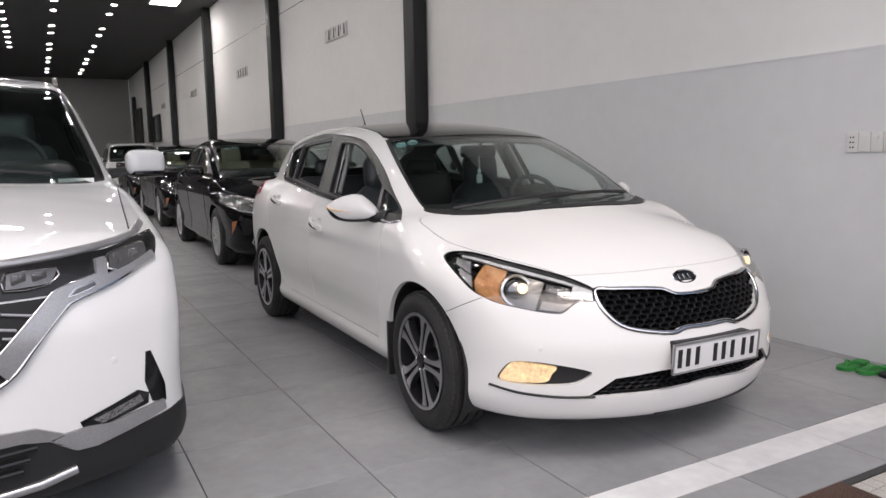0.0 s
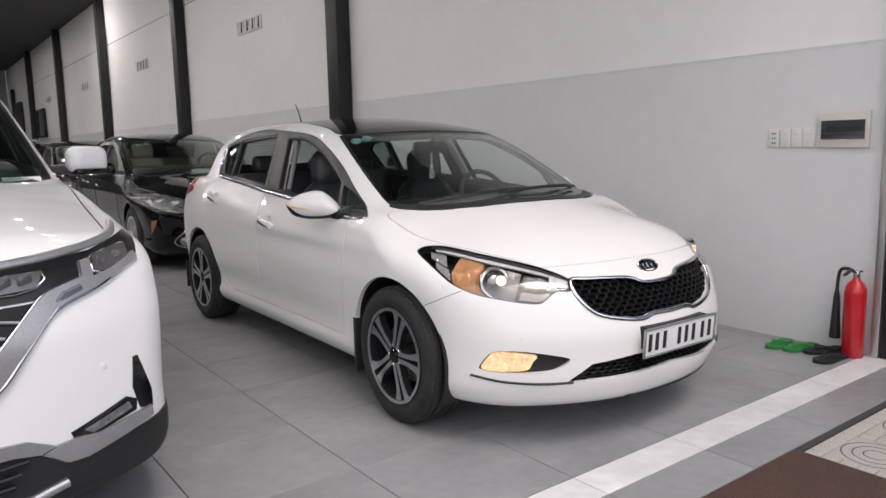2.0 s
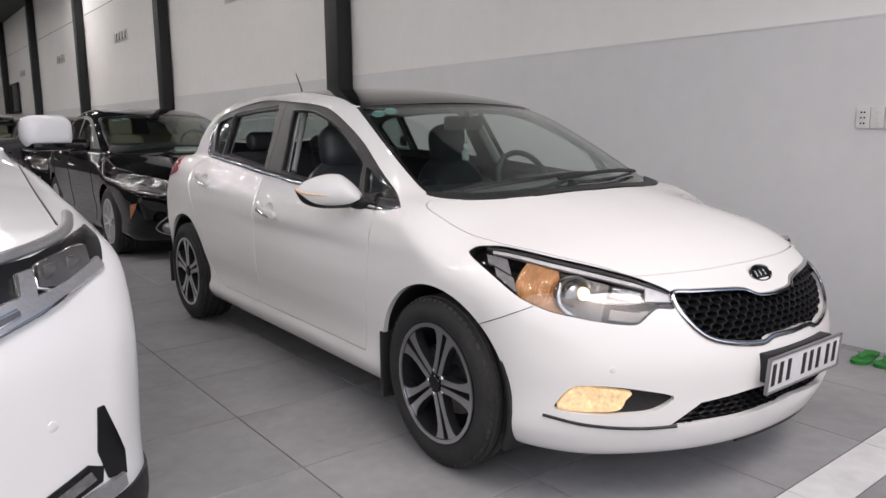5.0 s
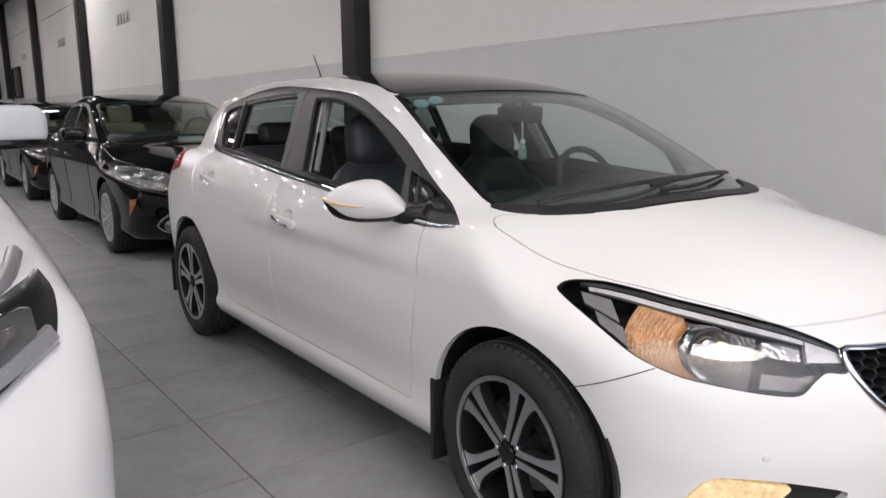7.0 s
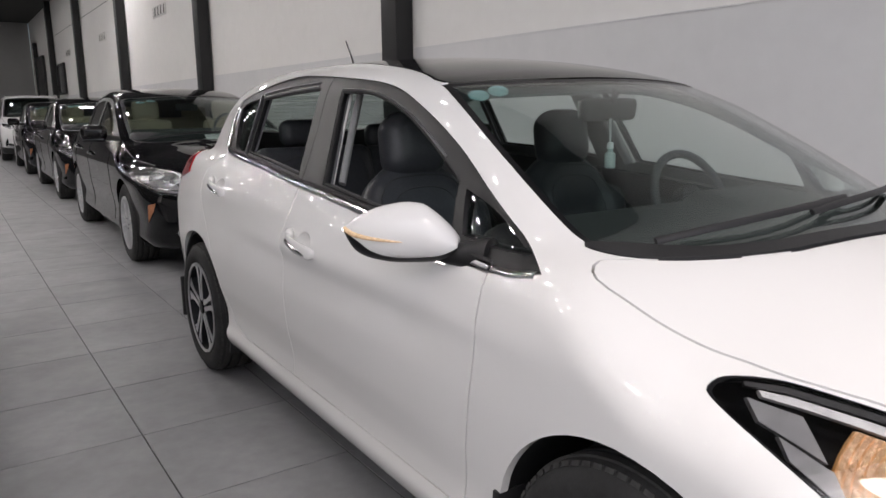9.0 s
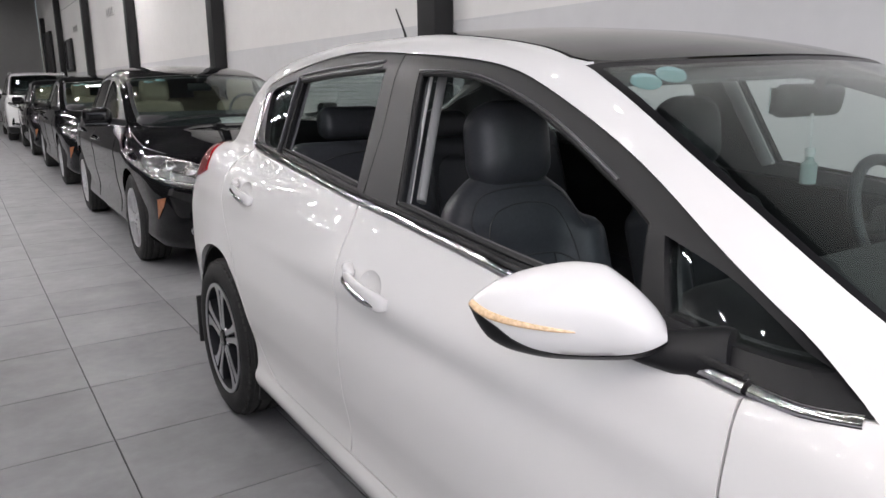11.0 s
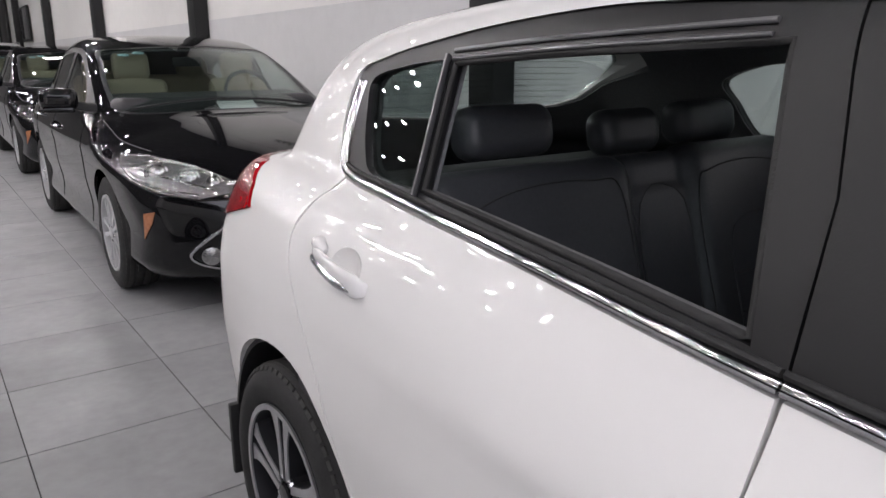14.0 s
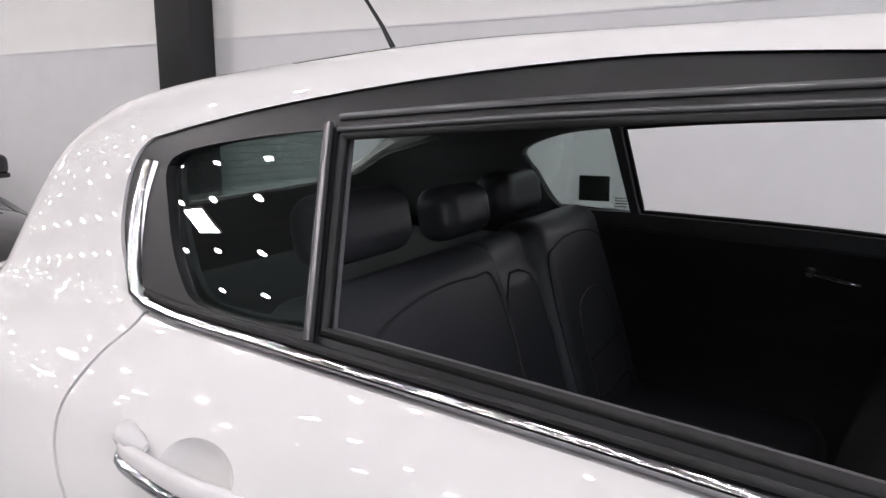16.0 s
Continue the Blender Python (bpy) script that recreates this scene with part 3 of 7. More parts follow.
def body_field(c):
    """The outer skin of a car body: the lower body and the cabin, rounded into each other."""
    plan, side, deck, crown = curve1(c["plan"]), curve1(c["side"]), curve1(c["deck"]), curve1(c["crown"])
    front, rear = curve1(c["front"]), curve1(c["rear"])
    cab, belt, roof = curve1(c["cab"]), curve1(c["belt"]), curve1(c["roof"])
    bow = curve1(c["bow"])
    inset, waist = (curve1(c["inset"]), curve1(c["waist"])) if "waist" in c else (None, None)

    def field(x, y, z):
        ax = np.abs(x)
        lower = smax(c.get("edge", 0.07), ax - plan(y) - side(z), z - deck(y) + crown(y) * ax ** 2.4)
        lower = smax(c.get("nose", 0.10), lower, (front(z) + c["front_bow"] * ax ** 2.3 - y) * 0.9)
        lower = smax(0.10, lower, (y - rear(z) + c["rear_bow"] * ax ** 2.3) * 0.9)
        lower = smax(0.05, lower, c["bottom"] - z)
        if waist:
            lower = lower + inset(y) * waist(z)
        yy = y - bow(y) * ax ** 2
        top = (z - roof(yy) + c["roof_crown"] * ax ** 2) * 0.8
        green = smax(0.09, (ax - cab(y) + c["tumble"] * (z - belt(y))) * 0.92, top, 0.75 - z)
        return smin(0.03, lower, green)
    return field


def true_normals(car, f, names, depth=0.004):
    """Shades the outer panels and panes by the slope of the smooth body itself, so that reflections run clean over them."""
    done, e = set(), 0.014
    for ob in car.children_recursive:
        if ob.type != "MESH" or ob.name.split(".")[0] not in names or ob.data.name in done:
            continue
        me = ob.data
        done.add(me.name)
        co = np.empty(len(me.vertices) * 3)
        me.vertices.foreach_get("co", co)
        x, y, z = co.reshape(-1, 3).T
        slope = np.stack([f(x + e, y, z) - f(x - e, y, z), f(x, y + e, z) - f(x, y - e, z), f(x, y, z + e) - f(x, y, z - e)], 1)
        slope /= np.maximum(np.linalg.norm(slope, axis=1, keepdims=True), 1e-9)
        near = np.abs(f(x, y, z)) < depth
        corner = np.empty(len(me.loops), np.int32)
        me.loops.foreach_get("vertex_index", corner)
        count = np.empty(len(me.polygons), np.int32)
        me.polygons.foreach_get("loop_total", count)
        flat = np.empty(len(me.polygons) * 3)
        me.polygons.foreach_get("normal", flat)
        face = np.repeat(flat.reshape(-1, 3), count, axis=0)
        old = np.empty(len(me.loops) * 3, np.float32)
        me.corner_normals.foreach_get("vector", old)
        old = old.reshape(-1, 3)
        dot = np.sum(slope[corner] * face, axis=1)
        use = (np.abs(dot) > 0.82) & near[corner]
        old[use] = (slope[corner] * np.sign(dot)[:, None])[use]
        me.normals_split_custom_set(old.tolist())


HATCH = dict(
    plan=[(-0.9, 0.74), (-0.6, 0.815), (-0.3, 0.865), (0, 0.888), (0.4, 0.885), (1.3, 0.880), (2.2, 0.878), (2.7, 0.885), (3.1, 0.85), (3.5, 0.78)],
    side=[(0.15, -0.10), (0.2, -0.055), (0.28, -0.018), (0.38, -0.022), (0.5, -0.014), (0.65, -0.002), (0.78, 0.0), (0.86, -0.012), (0.95, -0.05), (1.02, -0.085), (1.1, -0.13)],
    deck=[(-0.9, 0.60), (-0.82, 0.69), (-0.7, 0.765), (-0.5, 0.845), (-0.2, 0.925), (0.1, 0.985), (0.3, 1.005), (0.8, 0.985), (1.58, 1.02), (2.4, 1.075), (2.8, 1.08), (3.3, 1.07), (3.5, 1.04)],
    crown=[(-0.8, 0.12), (-0.4, 0.22), (-0.1, 0.24), (0.2, 0.10), (0.5, 0.05), (3.4, 0.05)],
    front=[(0.15, -0.78), (0.22, -0.84), (0.32, -0.875), (0.45, -0.875), (0.58, -0.845), (0.68, -0.80), (0.78, -0.70), (0.95, -0.4)],
    rear=[(0.15, 3.30), (0.3, 3.43), (0.5, 3.46), (0.7, 3.47), (0.9, 3.46), (1.05, 3.43), (1.15, 3.4)],
    front_bow=0.60, rear_bow=0.36, bottom=0.18, edge=0.08, nose=0.12,
    cab=[(0, 0.80), (0.3, 0.803), (1.0, 0.805), (1.58, 0.785), (2.4, 0.709), (2.7, 0.687), (3.2, 0.62), (3.5, 0.57)],
    belt=[(0, 0.93), (0.3, 0.93), (1.0, 0.955), (1.58, 0.997), (2.4, 1.06), (2.7, 1.065), (3.4, 1.08)],
    roof=[(-1.2, 0.2), (-0.3, 0.78), (0.0, 0.935), (0.2, 1.035), (0.5, 1.19), (0.8, 1.325), (1.0, 1.385), (1.3, 1.43), (1.7, 1.458), (2.2, 1.46), (2.7, 1.435), (3.0, 1.40), (3.16, 1.345), (3.32, 1.12), (3.45, 0.92), (4.0, 0.1)],
    bow=[(0, 0.24), (1.2, 0.20), (1.9, 0.0), (2.5, -0.20), (2.9, -0.42), (3.4, -0.5)],
    inset=[(0.1, 0.0), (0.45, 0.45), (0.9, 1.0), (2.5, 1.0), (2.75, 0.75), (3.1, 0.25), (3.4, 0.0)],
    waist=[(0.20, 0.0), (0.285, 0.0), (0.325, 0.011), (0.37, 0.011), (0.43, 0.006), (0.50, 0.0), (0.62, 0.006), (0.70, 0.018), (0.78, 0.030), (0.86, 0.036), (0.94, 0.034), (1.02, 0.022), (1.1, 0.0)],
    roof_crown=0.12, tumble=0.42)

SEDAN = dict(
    plan=[(-1.0, 0.76), (-0.7, 0.84), (-0.3, 0.905), (0, 0.92), (0.6, 0.92), (2.0, 0.92), (2.8, 0.92), (3.4, 0.87), (3.9, 0.79)],
    side=[(0.15, -0.10), (0.2, -0.06), (0.28, -0.02), (0.4, -0.03), (0.6, -0.005), (0.78, 0.0), (0.88, -0.02), (0.97, -0.06), (1.1, -0.14)],
    deck=[(-1.0, 0.62), (-0.9, 0.70), (-0.75, 0.78), (-0.5, 0.865), (-0.1, 0.94), (0.3, 0.99), (0.5, 1.005), (1.0, 1.0), (2.4, 1.03), (3.0, 1.08), (3.6, 1.09), (3.85, 1.03)],
    crown=[(-0.9, 0.12), (-0.4, 0.2), (0, 0.2), (0.4, 0.08), (1, 0.05), (3.0, 0.05), (3.6, 0.12)],
    front=[(0.15, -0.88), (0.25, -0.95), (0.4, -0.97), (0.55, -0.95), (0.68, -0.90), (0.78, -0.80), (0.95, -0.5)],
    rear=[(0.15, 3.70), (0.3, 3.83), (0.6, 3.87), (0.9, 3.84), (1.1, 3.76)],
    front_bow=0.50, rear_bow=0.36, bottom=0.18,
    cab=[(0, 0.83), (0.5, 0.845), (1.2, 0.855), (2.2, 0.83), (3.0, 0.75), (3.6, 0.62)],
    belt=[(0, 0.95), (1.0, 0.97), (2.4, 1.01), (3.2, 1.05)],
    roof=[(-1.2, 0.2), (-0.2, 0.78), (0.2, 0.955), (0.45, 1.06), (0.8, 1.23), (1.1, 1.36), (1.35, 1.435), (1.7, 1.49), (2.0, 1.508), (2.5, 1.48), (2.8, 1.425), (3.1, 1.32), (3.4, 1.17), (3.7, 0.97), (4.4, 0.4)],
    bow=[(0, 0.22), (1.4, 0.2), (2.0, 0.0), (2.6, -0.15), (3.6, -0.2)],
    roof_crown=0.10, tumble=0.42)

MPV = dict(
    plan=[(-1.0, 0.90), (-0.7, 0.955), (-0.4, 0.99), (0, 1.005), (1.0, 0.995), (3.0, 0.99), (3.8, 0.95), (4.2, 0.88)],
    side=[(0.15, -0.07), (0.22, -0.03), (0.3, -0.005), (0.45, -0.01), (0.7, 0.0), (0.85, -0.008), (0.95, -0.03), (1.05, -0.065), (1.15, -0.115), (1.3, -0.2)],
    deck=[(-1.0, 0.84), (-0.85, 0.955), (-0.6, 1.035), (-0.2, 1.10), (0.2, 1.15), (0.6, 1.165), (1.2, 1.12), (3.9, 1.16), (4.2, 1.12)],
    crown=[(-0.9, 0.07), (-0.4, 0.11), (0, 0.11), (0.5, 0.05), (4, 0.05)],
    front=[(0.15, -0.86), (0.25, -0.93), (0.4, -0.955), (0.7, -0.94), (0.85, -0.895), (0.95, -0.83), (1.05, -0.72), (1.25, -0.4)],
    rear=[(0.15, 4.05), (0.3, 4.18), (0.7, 4.2), (1.1, 4.18), (1.3, 4.12)],
    front_bow=0.34, rear_bow=0.22, bottom=0.2, nose=0.08,
    cab=[(0, 0.87), (0.6, 0.885), (3.0, 0.90), (4.1, 0.85)],
    belt=[(0, 1.10), (1.2, 1.11), (4, 1.14)],
    roof=[(-1.2, 0.4), (-0.2, 0.93), (0.3, 1.15), (0.6, 1.29), (1.0, 1.49), (1.3, 1.63), (1.6, 1.715), (2.0, 1.76), (2.8, 1.77), (3.6, 1.73), (3.9, 1.66), (4.05, 1.45), (4.2, 1.1), (4.6, 0.2)],
    bow=[(0, 0.2), (1.6, 0.18), (2.4, 0.0), (3.4, -0.08), (4.2, -0.12)],
    roof_crown=0.06, tumble=0.33)

# ---- car parts that several cars share ----


def outermost(field, axis, a, b, start, end):
    """The surface met first on the way from start to end along an axis, at the two other coordinates a, b."""
    s = np.linspace(start, end, 900)
    o = np.ones_like(s)
    v = field(*{"x": (s, a * o, b * o), "y": (a * o, s, b * o), "z": (a * o, b * o, s)}[axis])
    k = int(np.argmax(v < 0))
    if v[k] >= 0:
        return float(s[int(np.argmin(v))])
    if k == 0:
        return float(s[0])
    return float(s[k - 1] + (s[k] - s[k - 1]) * v[k - 1] / (v[k - 1] - v[k]))


def on_side(field, y, z, lift=0.0):
    return Vector((outermost(field, "x", y, z, -1.25, -0.2) - lift, y, z))


def on_top(field, x, y, lift=0.0):
    return Vector((x, y, outermost(field, "z", x, y, 2.0, 0.3) + lift))


def on_front(field, x, z, lift=0.0):
    return Vector((x, outermost(field, "y", x, z, -1.4, 0.8) - lift, z))


def spaced(points, steps=4):
    """Points of an open smooth line through the given ones (any dimension)."""
    p = [Vector(q) for q in points]
    out = []
    for i in range(len(p) - 1):
        a, b = p[i], p[i + 1]
        ta = (b - p[i - 1]) / 2 if i else (b - a) / 2
        tb = (p[i + 2] - a) / 2 if i + 2 < len(p) else (b - a) / 2
        for s in range(steps):
            t = s / steps
            out.append((2 * t ** 3 - 3 * t ** 2 + 1) * a + (t ** 3 - 2 * t ** 2 + t) * ta + (-2 * t ** 3 + 3 * t ** 2) * b + (t ** 3 - t ** 2) * tb)
    return out + [p[-1]]


def slanted_prism(points, direction, out=0.25, depth=0.25):
    """A closed prism through 3D outline points along a direction."""
    d = Vector(direction).normalized()
    p = [Vector(q) for q in points]
    mid = sum(p, Vector()) / len(p)
    flat = [q - d * (q - mid).dot(d) for q in p]
    bm = bmesh.new()
    rings = [[bm.verts.new(q + d * k) for q in flat] for k in (out, -depth)]
    n = len(p)
    for i in range(n):
        bm.faces.new((rings[0][i], rings[0][(i + 1) % n], rings[1][(i + 1) % n], rings[1][i]))
    bm.faces.new(rings[0]), bm.faces.new(rings[1])
    bmesh.ops.triangulate(bm, faces=[f for f in bm.faces if len(f.verts) > 4])
    bmesh.ops.recalc_face_normals(bm, faces=bm.faces)
    me = bpy.data.meshes.new("cutter")
    bm.to_mesh(me)
    bm.free()
    return me


def closed3(points, steps=4):
    """A rounded closed outline through 3D points."""
    p = [Vector(q) for q in points]
    n, out = len(p), []
    for i in range(n):
        a, b, c, e = p[i - 1], p[i], p[(i + 1) % n], p[(i + 2) % n]
        for s in range(steps):
            t = s / steps
            out.append((2 * t ** 3 - 3 * t ** 2 + 1) * b + (t ** 3 - 2 * t ** 2 + t) * (c - a) / 2.6 + (-2 * t ** 3 + 3 * t ** 2) * c + (t ** 3 - t ** 2) * (e - b) / 2.6)
    return out


def scaled3(points, k, centre=None):
    p = [Vector(q) for q in points]
    mid = sum(p, Vector()) / len(p)
    return [mid + (q - mid) * k for q in p]


def drum(y, z, r, x0, x1, n=56):
    return prism([(y + r * math.cos(2 * math.pi * i / n), z + r * math.sin(2 * math.pi * i / n)) for i in range(n)], "x", x0, x1)


def both(me):
    return joined([me, mirrored(me)])


def flipx(points):
    return [(-p[0], *p[1:]) for p in points]


def rim_ring(bm, r0, r1, x0, x1, seg=48):
    return lathe([(r0, x0), (r1, x0), (r1, x1), (r0, x1)], seg, "x", bm, closed=True)


def plate_polygon(outline, x0, x1, into=None, bevel=0.0):
    """A thin plate in the wheel's plane: outline of (y, z), between x0 and x1."""
    bm = into or bmesh.new()
    rings = [[bm.verts.new((x, a, b)) for a, b in outline] for x in (x0, x1)]
    n, fresh = len(outline), []
    for i in range(n):
        fresh.append(bm.faces.new((rings[0][i], rings[0][(i + 1) % n], rings[1][(i + 1) % n], rings[1][i])))
    fresh += [bm.faces.new(rings[0]), bm.faces.new(rings[1])]
    bmesh.ops.recalc_face_normals(bm, faces=fresh)
    return bm


def turn(outline, angle):
    c, s = math.cos(angle), math.sin(angle)
    return [(a * c - b * s, a * s + b * c) for a, b in outline]


def wheel(parent, at, radius, width, rim, style, phase=0.0):
    """A wheel whose outer face looks along -x: tyre with tread grooves, rim, spokes, hub cap, nuts and brake disc."""
    hub = part("wheel", rim_ring(None, rim - 0.012, rim + 0.004, -width / 2 + 0.004, width / 2 - 0.01), WHEEL_GREY if style == "twin" else WHEEL_SILVER, parent, at=at)
    w = width / 2
    prof = [(rim - 0.002, -w + 0.012), (rim + 0.012, -w + 0.003), (rim + 0.35 * (radius - rim), -w - 0.006), (rim + 0.62 * (radius - rim), -w - 0.004), (radius - 0.022, -w + 0.006), (radius - 0.008, -w + 0.018), (radius - 0.002, -w + 0.035)]
    for g in (-0.45, 0.0, 0.45):
        x = g * w
        prof += [(radius, x - 0.006), (radius - 0.007, x - 0.005), (radius - 0.007, x + 0.005), (radius, x + 0.006)]
    prof += [(radius - 0.004, w - 0.03), (radius - 0.02, w - 0.006), (rim + 0.5 * (radius - rim), w), (rim - 0.002, w - 0.012)]
    part("tyre", lathe(prof, 72, "x", closed=True), RUBBER, hub, "black rubber tyre", 40)
    for x0, x1 in ((-0.45, 0.0), (0.0, 0.45), (0.45, 0.78), (-0.78, -0.45)):
        rib = lathe([(radius - 0.004, x0 * w + 0.007), (radius + 0.0015, x0 * w + 0.008), (radius + 0.0015, x1 * w - 0.008), (radius - 0.004, x1 * w - 0.007)], 72, "x", closed=True)
        part("tread_rib", rib, TREAD, hub, "dusty tread rib", 40)
    blocks = bmesh.new()
    for i in range(64):
        a = 2 * math.pi * i / 64
        for s in (-1, 1):
            m = Matrix.Rotation(a, 4, "X") @ Matrix.Translation((s * (w - 0.021), 0, radius - 0.0150)) @ Matrix.Rotation(radians(-28 * s), 4, "Y")
            bmesh.ops.create_cube(blocks, size=1.0, matrix=m @ Matrix.Diagonal((0.022, 0.021, 0.010, 1)))
    part("tread", blocks, TREAD, hub, "worn tread blocks")["kind"] = "stuff"
    face = bmesh.new()
    rim_ring(face, rim - 0.011, rim + 0.003, -w - 0.001, -w + 0.008, 72)
    part("rim_edge", face, WHEEL_CUT if style == "twin" else WHEEL_SILVER, hub, "bright machined rim edge")
    back = lathe([(rim - 0.013, 0.02), (0.06, 0.035), (0.06, 0.045), (rim - 0.013, 0.04)], 40, "x", closed=True)
    part("inner_rim", back, LAMP_DARK, hub)
    disc = lathe([(0.135, -0.012), (0.135, 0.008), (0.05, 0.008), (0.05, -0.012)], 40, "x", closed=True)
    part("brake_disc", disc, BRAKE, hub, "worn steel brake disc")
    cal = box(-0.03, 0.03, -0.05, 0.05, 0.085, 0.155, 0.012)
    part("caliper", cal, BRAKE, hub, "grey brake caliper", at=pose(0, 0, 0, -70, 0, 0))
    k = rim / 0.216
    if style == "twin":
        half = [(0.030, 0.0032), (0.075, 0.0042), (0.150, 0.0085), (0.188, 0.0115), (0.2055, 0.0125), (0.2045, 0.070), (0.196, 0.066), (0.178, 0.048), (0.150, 0.0365), (0.115, 0.0300), (0.075, 0.0285), (0.042, 0.027)]
        for i in range(5):
            a = phase + 2 * math.pi * i / 5
            for s in (1, -1):
                o = turn([(p * k, q * s * k) for p, q in half], a)
                sp = part("spoke", plate_polygon(o, -w + 0.010, -w + 0.045), WHEEL_GREY, hub, "dark grey spoke with machined face")
                inner = grow(o, -0.0022)
                part("spoke_face", plate_polygon(inner, -w + 0.0068, -w + 0.011), WHEEL_CUT, hub, "bright machined spoke face")
        cap_r, cap_m = 0.031, GLOSS_BLACK
    else:
        half = [(0.030, -0.010), (0.12, -0.009), (0.205, -0.014), (0.205, 0.014), (0.12, 0.009), (0.030, 0.010)]
        for i in range(10):
            o = turn([(p * k, q * k) for p, q in half], phase + 2 * math.pi * i / 10 + (0.09 if i % 2 else -0.09))
            part("spoke", plate_polygon(o, -w + 0.008, -w + 0.030), WHEEL_SILVER, hub, "silver alloy spoke")
        cap_r, cap_m = 0.034, WHEEL_SILVER
    part("hub", lathe([(0.058 * k, -w + 0.014), (0.058 * k, 0.03), (0.02, 0.03), (0.02, -w + 0.014)], 32, "x", closed=True), WHEEL_GREY if style == "twin" else WHEEL_SILVER, hub)
    cap = lathe([(cap_r, -w + 0.012), (cap_r, -w + 0.005), (cap_r * 0.85, -w + 0.001), (0.004, -w - 0.001)], 28, "x")
    part("hub_cap", cap, cap_m, hub, "round hub cap")
    for i in range(5):
        a = phase + math.pi / 5 + 2 * math.pi * i / 5
        nut = lathe([(0.010, -w + 0.03), (0.010, -w + 0.010), (0.007, -w + 0.006), (0.001, -w + 0.006)], 6, "x")
        part("wheel_nut", nut, CHROME, hub, at=pose(0, 0.045 * k * math.cos(a), 0.045 * k * math.sin(a)))
    return hub


def four_wheels(parent, wheelbase, out, radius, width, rim, style, phases=(0.3, 0.9, 0.1, 0.5)):
    i = 0
    for y in (0, wheelbase):
        for s in (-1, 1):
            m = pose(s * (out - width / 2), y, radius, 0, 0, 0 if s < 0 else 180)
            wheel(parent, m, radius, width, rim, style, phases[i])
            i += 1


def arch_liners(parent, wheelbase, r, x0, x1):
    """Black plastic wheel-house liners above each wheel."""
    for y in (0, wheelbase):
        for s in (-1, 1):
            bm = bmesh.new()
            n, rows = 30, []
            for i in range(n + 1):
                a = radians(-22 + 224 * i / n)
                rows.append([bm.verts.new((s * x, q * math.cos(a), q * math.sin(a))) for x, q in ((x1, r), (x1, r + 0.012), (x0, r + 0.012), (x0, r))])
            for a, b in zip(rows, rows[1:]):
                for j in range(4):
                    bm.faces.new((a[j], a[(j + 1) % 4], b[(j + 1) % 4], b[j]))
            bm.faces.new(rows[0]), bm.faces.new(rows[-1])
            back = [[bm.verts.new((s * x, r * math.cos(radians(-22 + 224 * i / n)), r * math.sin(radians(-22 + 224 * i / n)))) for i in range(n + 1)] for x in (x0, x0 - 0.01)]
            bm.faces.new(back[0]), bm.faces.new(back[1])
            bmesh.ops.recalc_face_normals(bm, faces=bm.faces)
            part("wheel_arch_liner", bm, BLACK_PLASTIC, parent, "black plastic wheel-arch liner", at=pose(0, y, 0.315))


def blob(parts, lo, hi, step, k=0.02):
    """A soft solid: rounded boxes melted together. Each: centre, half sizes, rounding, tilt about x in degrees[, turn about z]."""
    prepared = []
    for q in parts:
        c, h, r, tilt = q[:4]
        m = Matrix.Rotation(radians(tilt), 3, "X")
        if len(q) > 4:
            m = Matrix.Rotation(radians(q[4]), 3, "Z") @ m
        prepared.append((np.array(c, float), np.array(h, float), r, np.array(m.transposed())))

    def field(x, y, z):
        x, y, z = np.broadcast_arrays(x, y, z)
        out = None
        for c, h, r, m in prepared:
            p = [x - c[0], y - c[1], z - c[2]]
            q = [np.abs(m[i][0] * p[0] + m[i][1] * p[1] + m[i][2] * p[2]) - (h[i] - r) for i in range(3)]
            d = np.sqrt(sum(np.maximum(a, 0) ** 2 for a in q)) + np.minimum(np.maximum(np.maximum(q[0], q[1]), q[2]), 0) - r
            out = d if out is None else smin(k, out, d)
        return out
    net = surface_net(field, lo, hi, step)
    return mesh_of("soft", net[0], net[2]), field


def plate_with_bars(parent, at, w, h, groups):
    """A white number plate with a raised rim and plain dark bars for its characters."""
    pl = part("number_plate", box(-w / 2, w / 2, -0.003, 0.003, -h / 2, h / 2, 0.002), PLATE_WHITE, parent, "white number plate with dark bars in a steel frame", at=at)
    rim = bmesh.new()
    for x0, x1, z0, z1 in ((-w / 2 - 0.006, w / 2 + 0.006, h / 2 - 0.001, h / 2 + 0.006), (-w / 2 - 0.006, w / 2 + 0.006, -h / 2 - 0.006, -h / 2 + 0.001),
                           (-w / 2 - 0.006, -w / 2 + 0.001, -h / 2, h / 2), (w / 2 - 0.001, w / 2 + 0.006, -h / 2, h / 2)):
        box(x0, x1, -0.008, 0.004, z0, z1, 0.001, 1, rim)
    part("plate_frame", rim, SILVER, pl, "thin steel plate frame")
    for x in groups:
        part("bar", box(x - 0.0115, x + 0.0115, -0.0045, -0.0028, -h * 0.34, h * 0.34, 0.001, 1), INK, pl)
    return pl


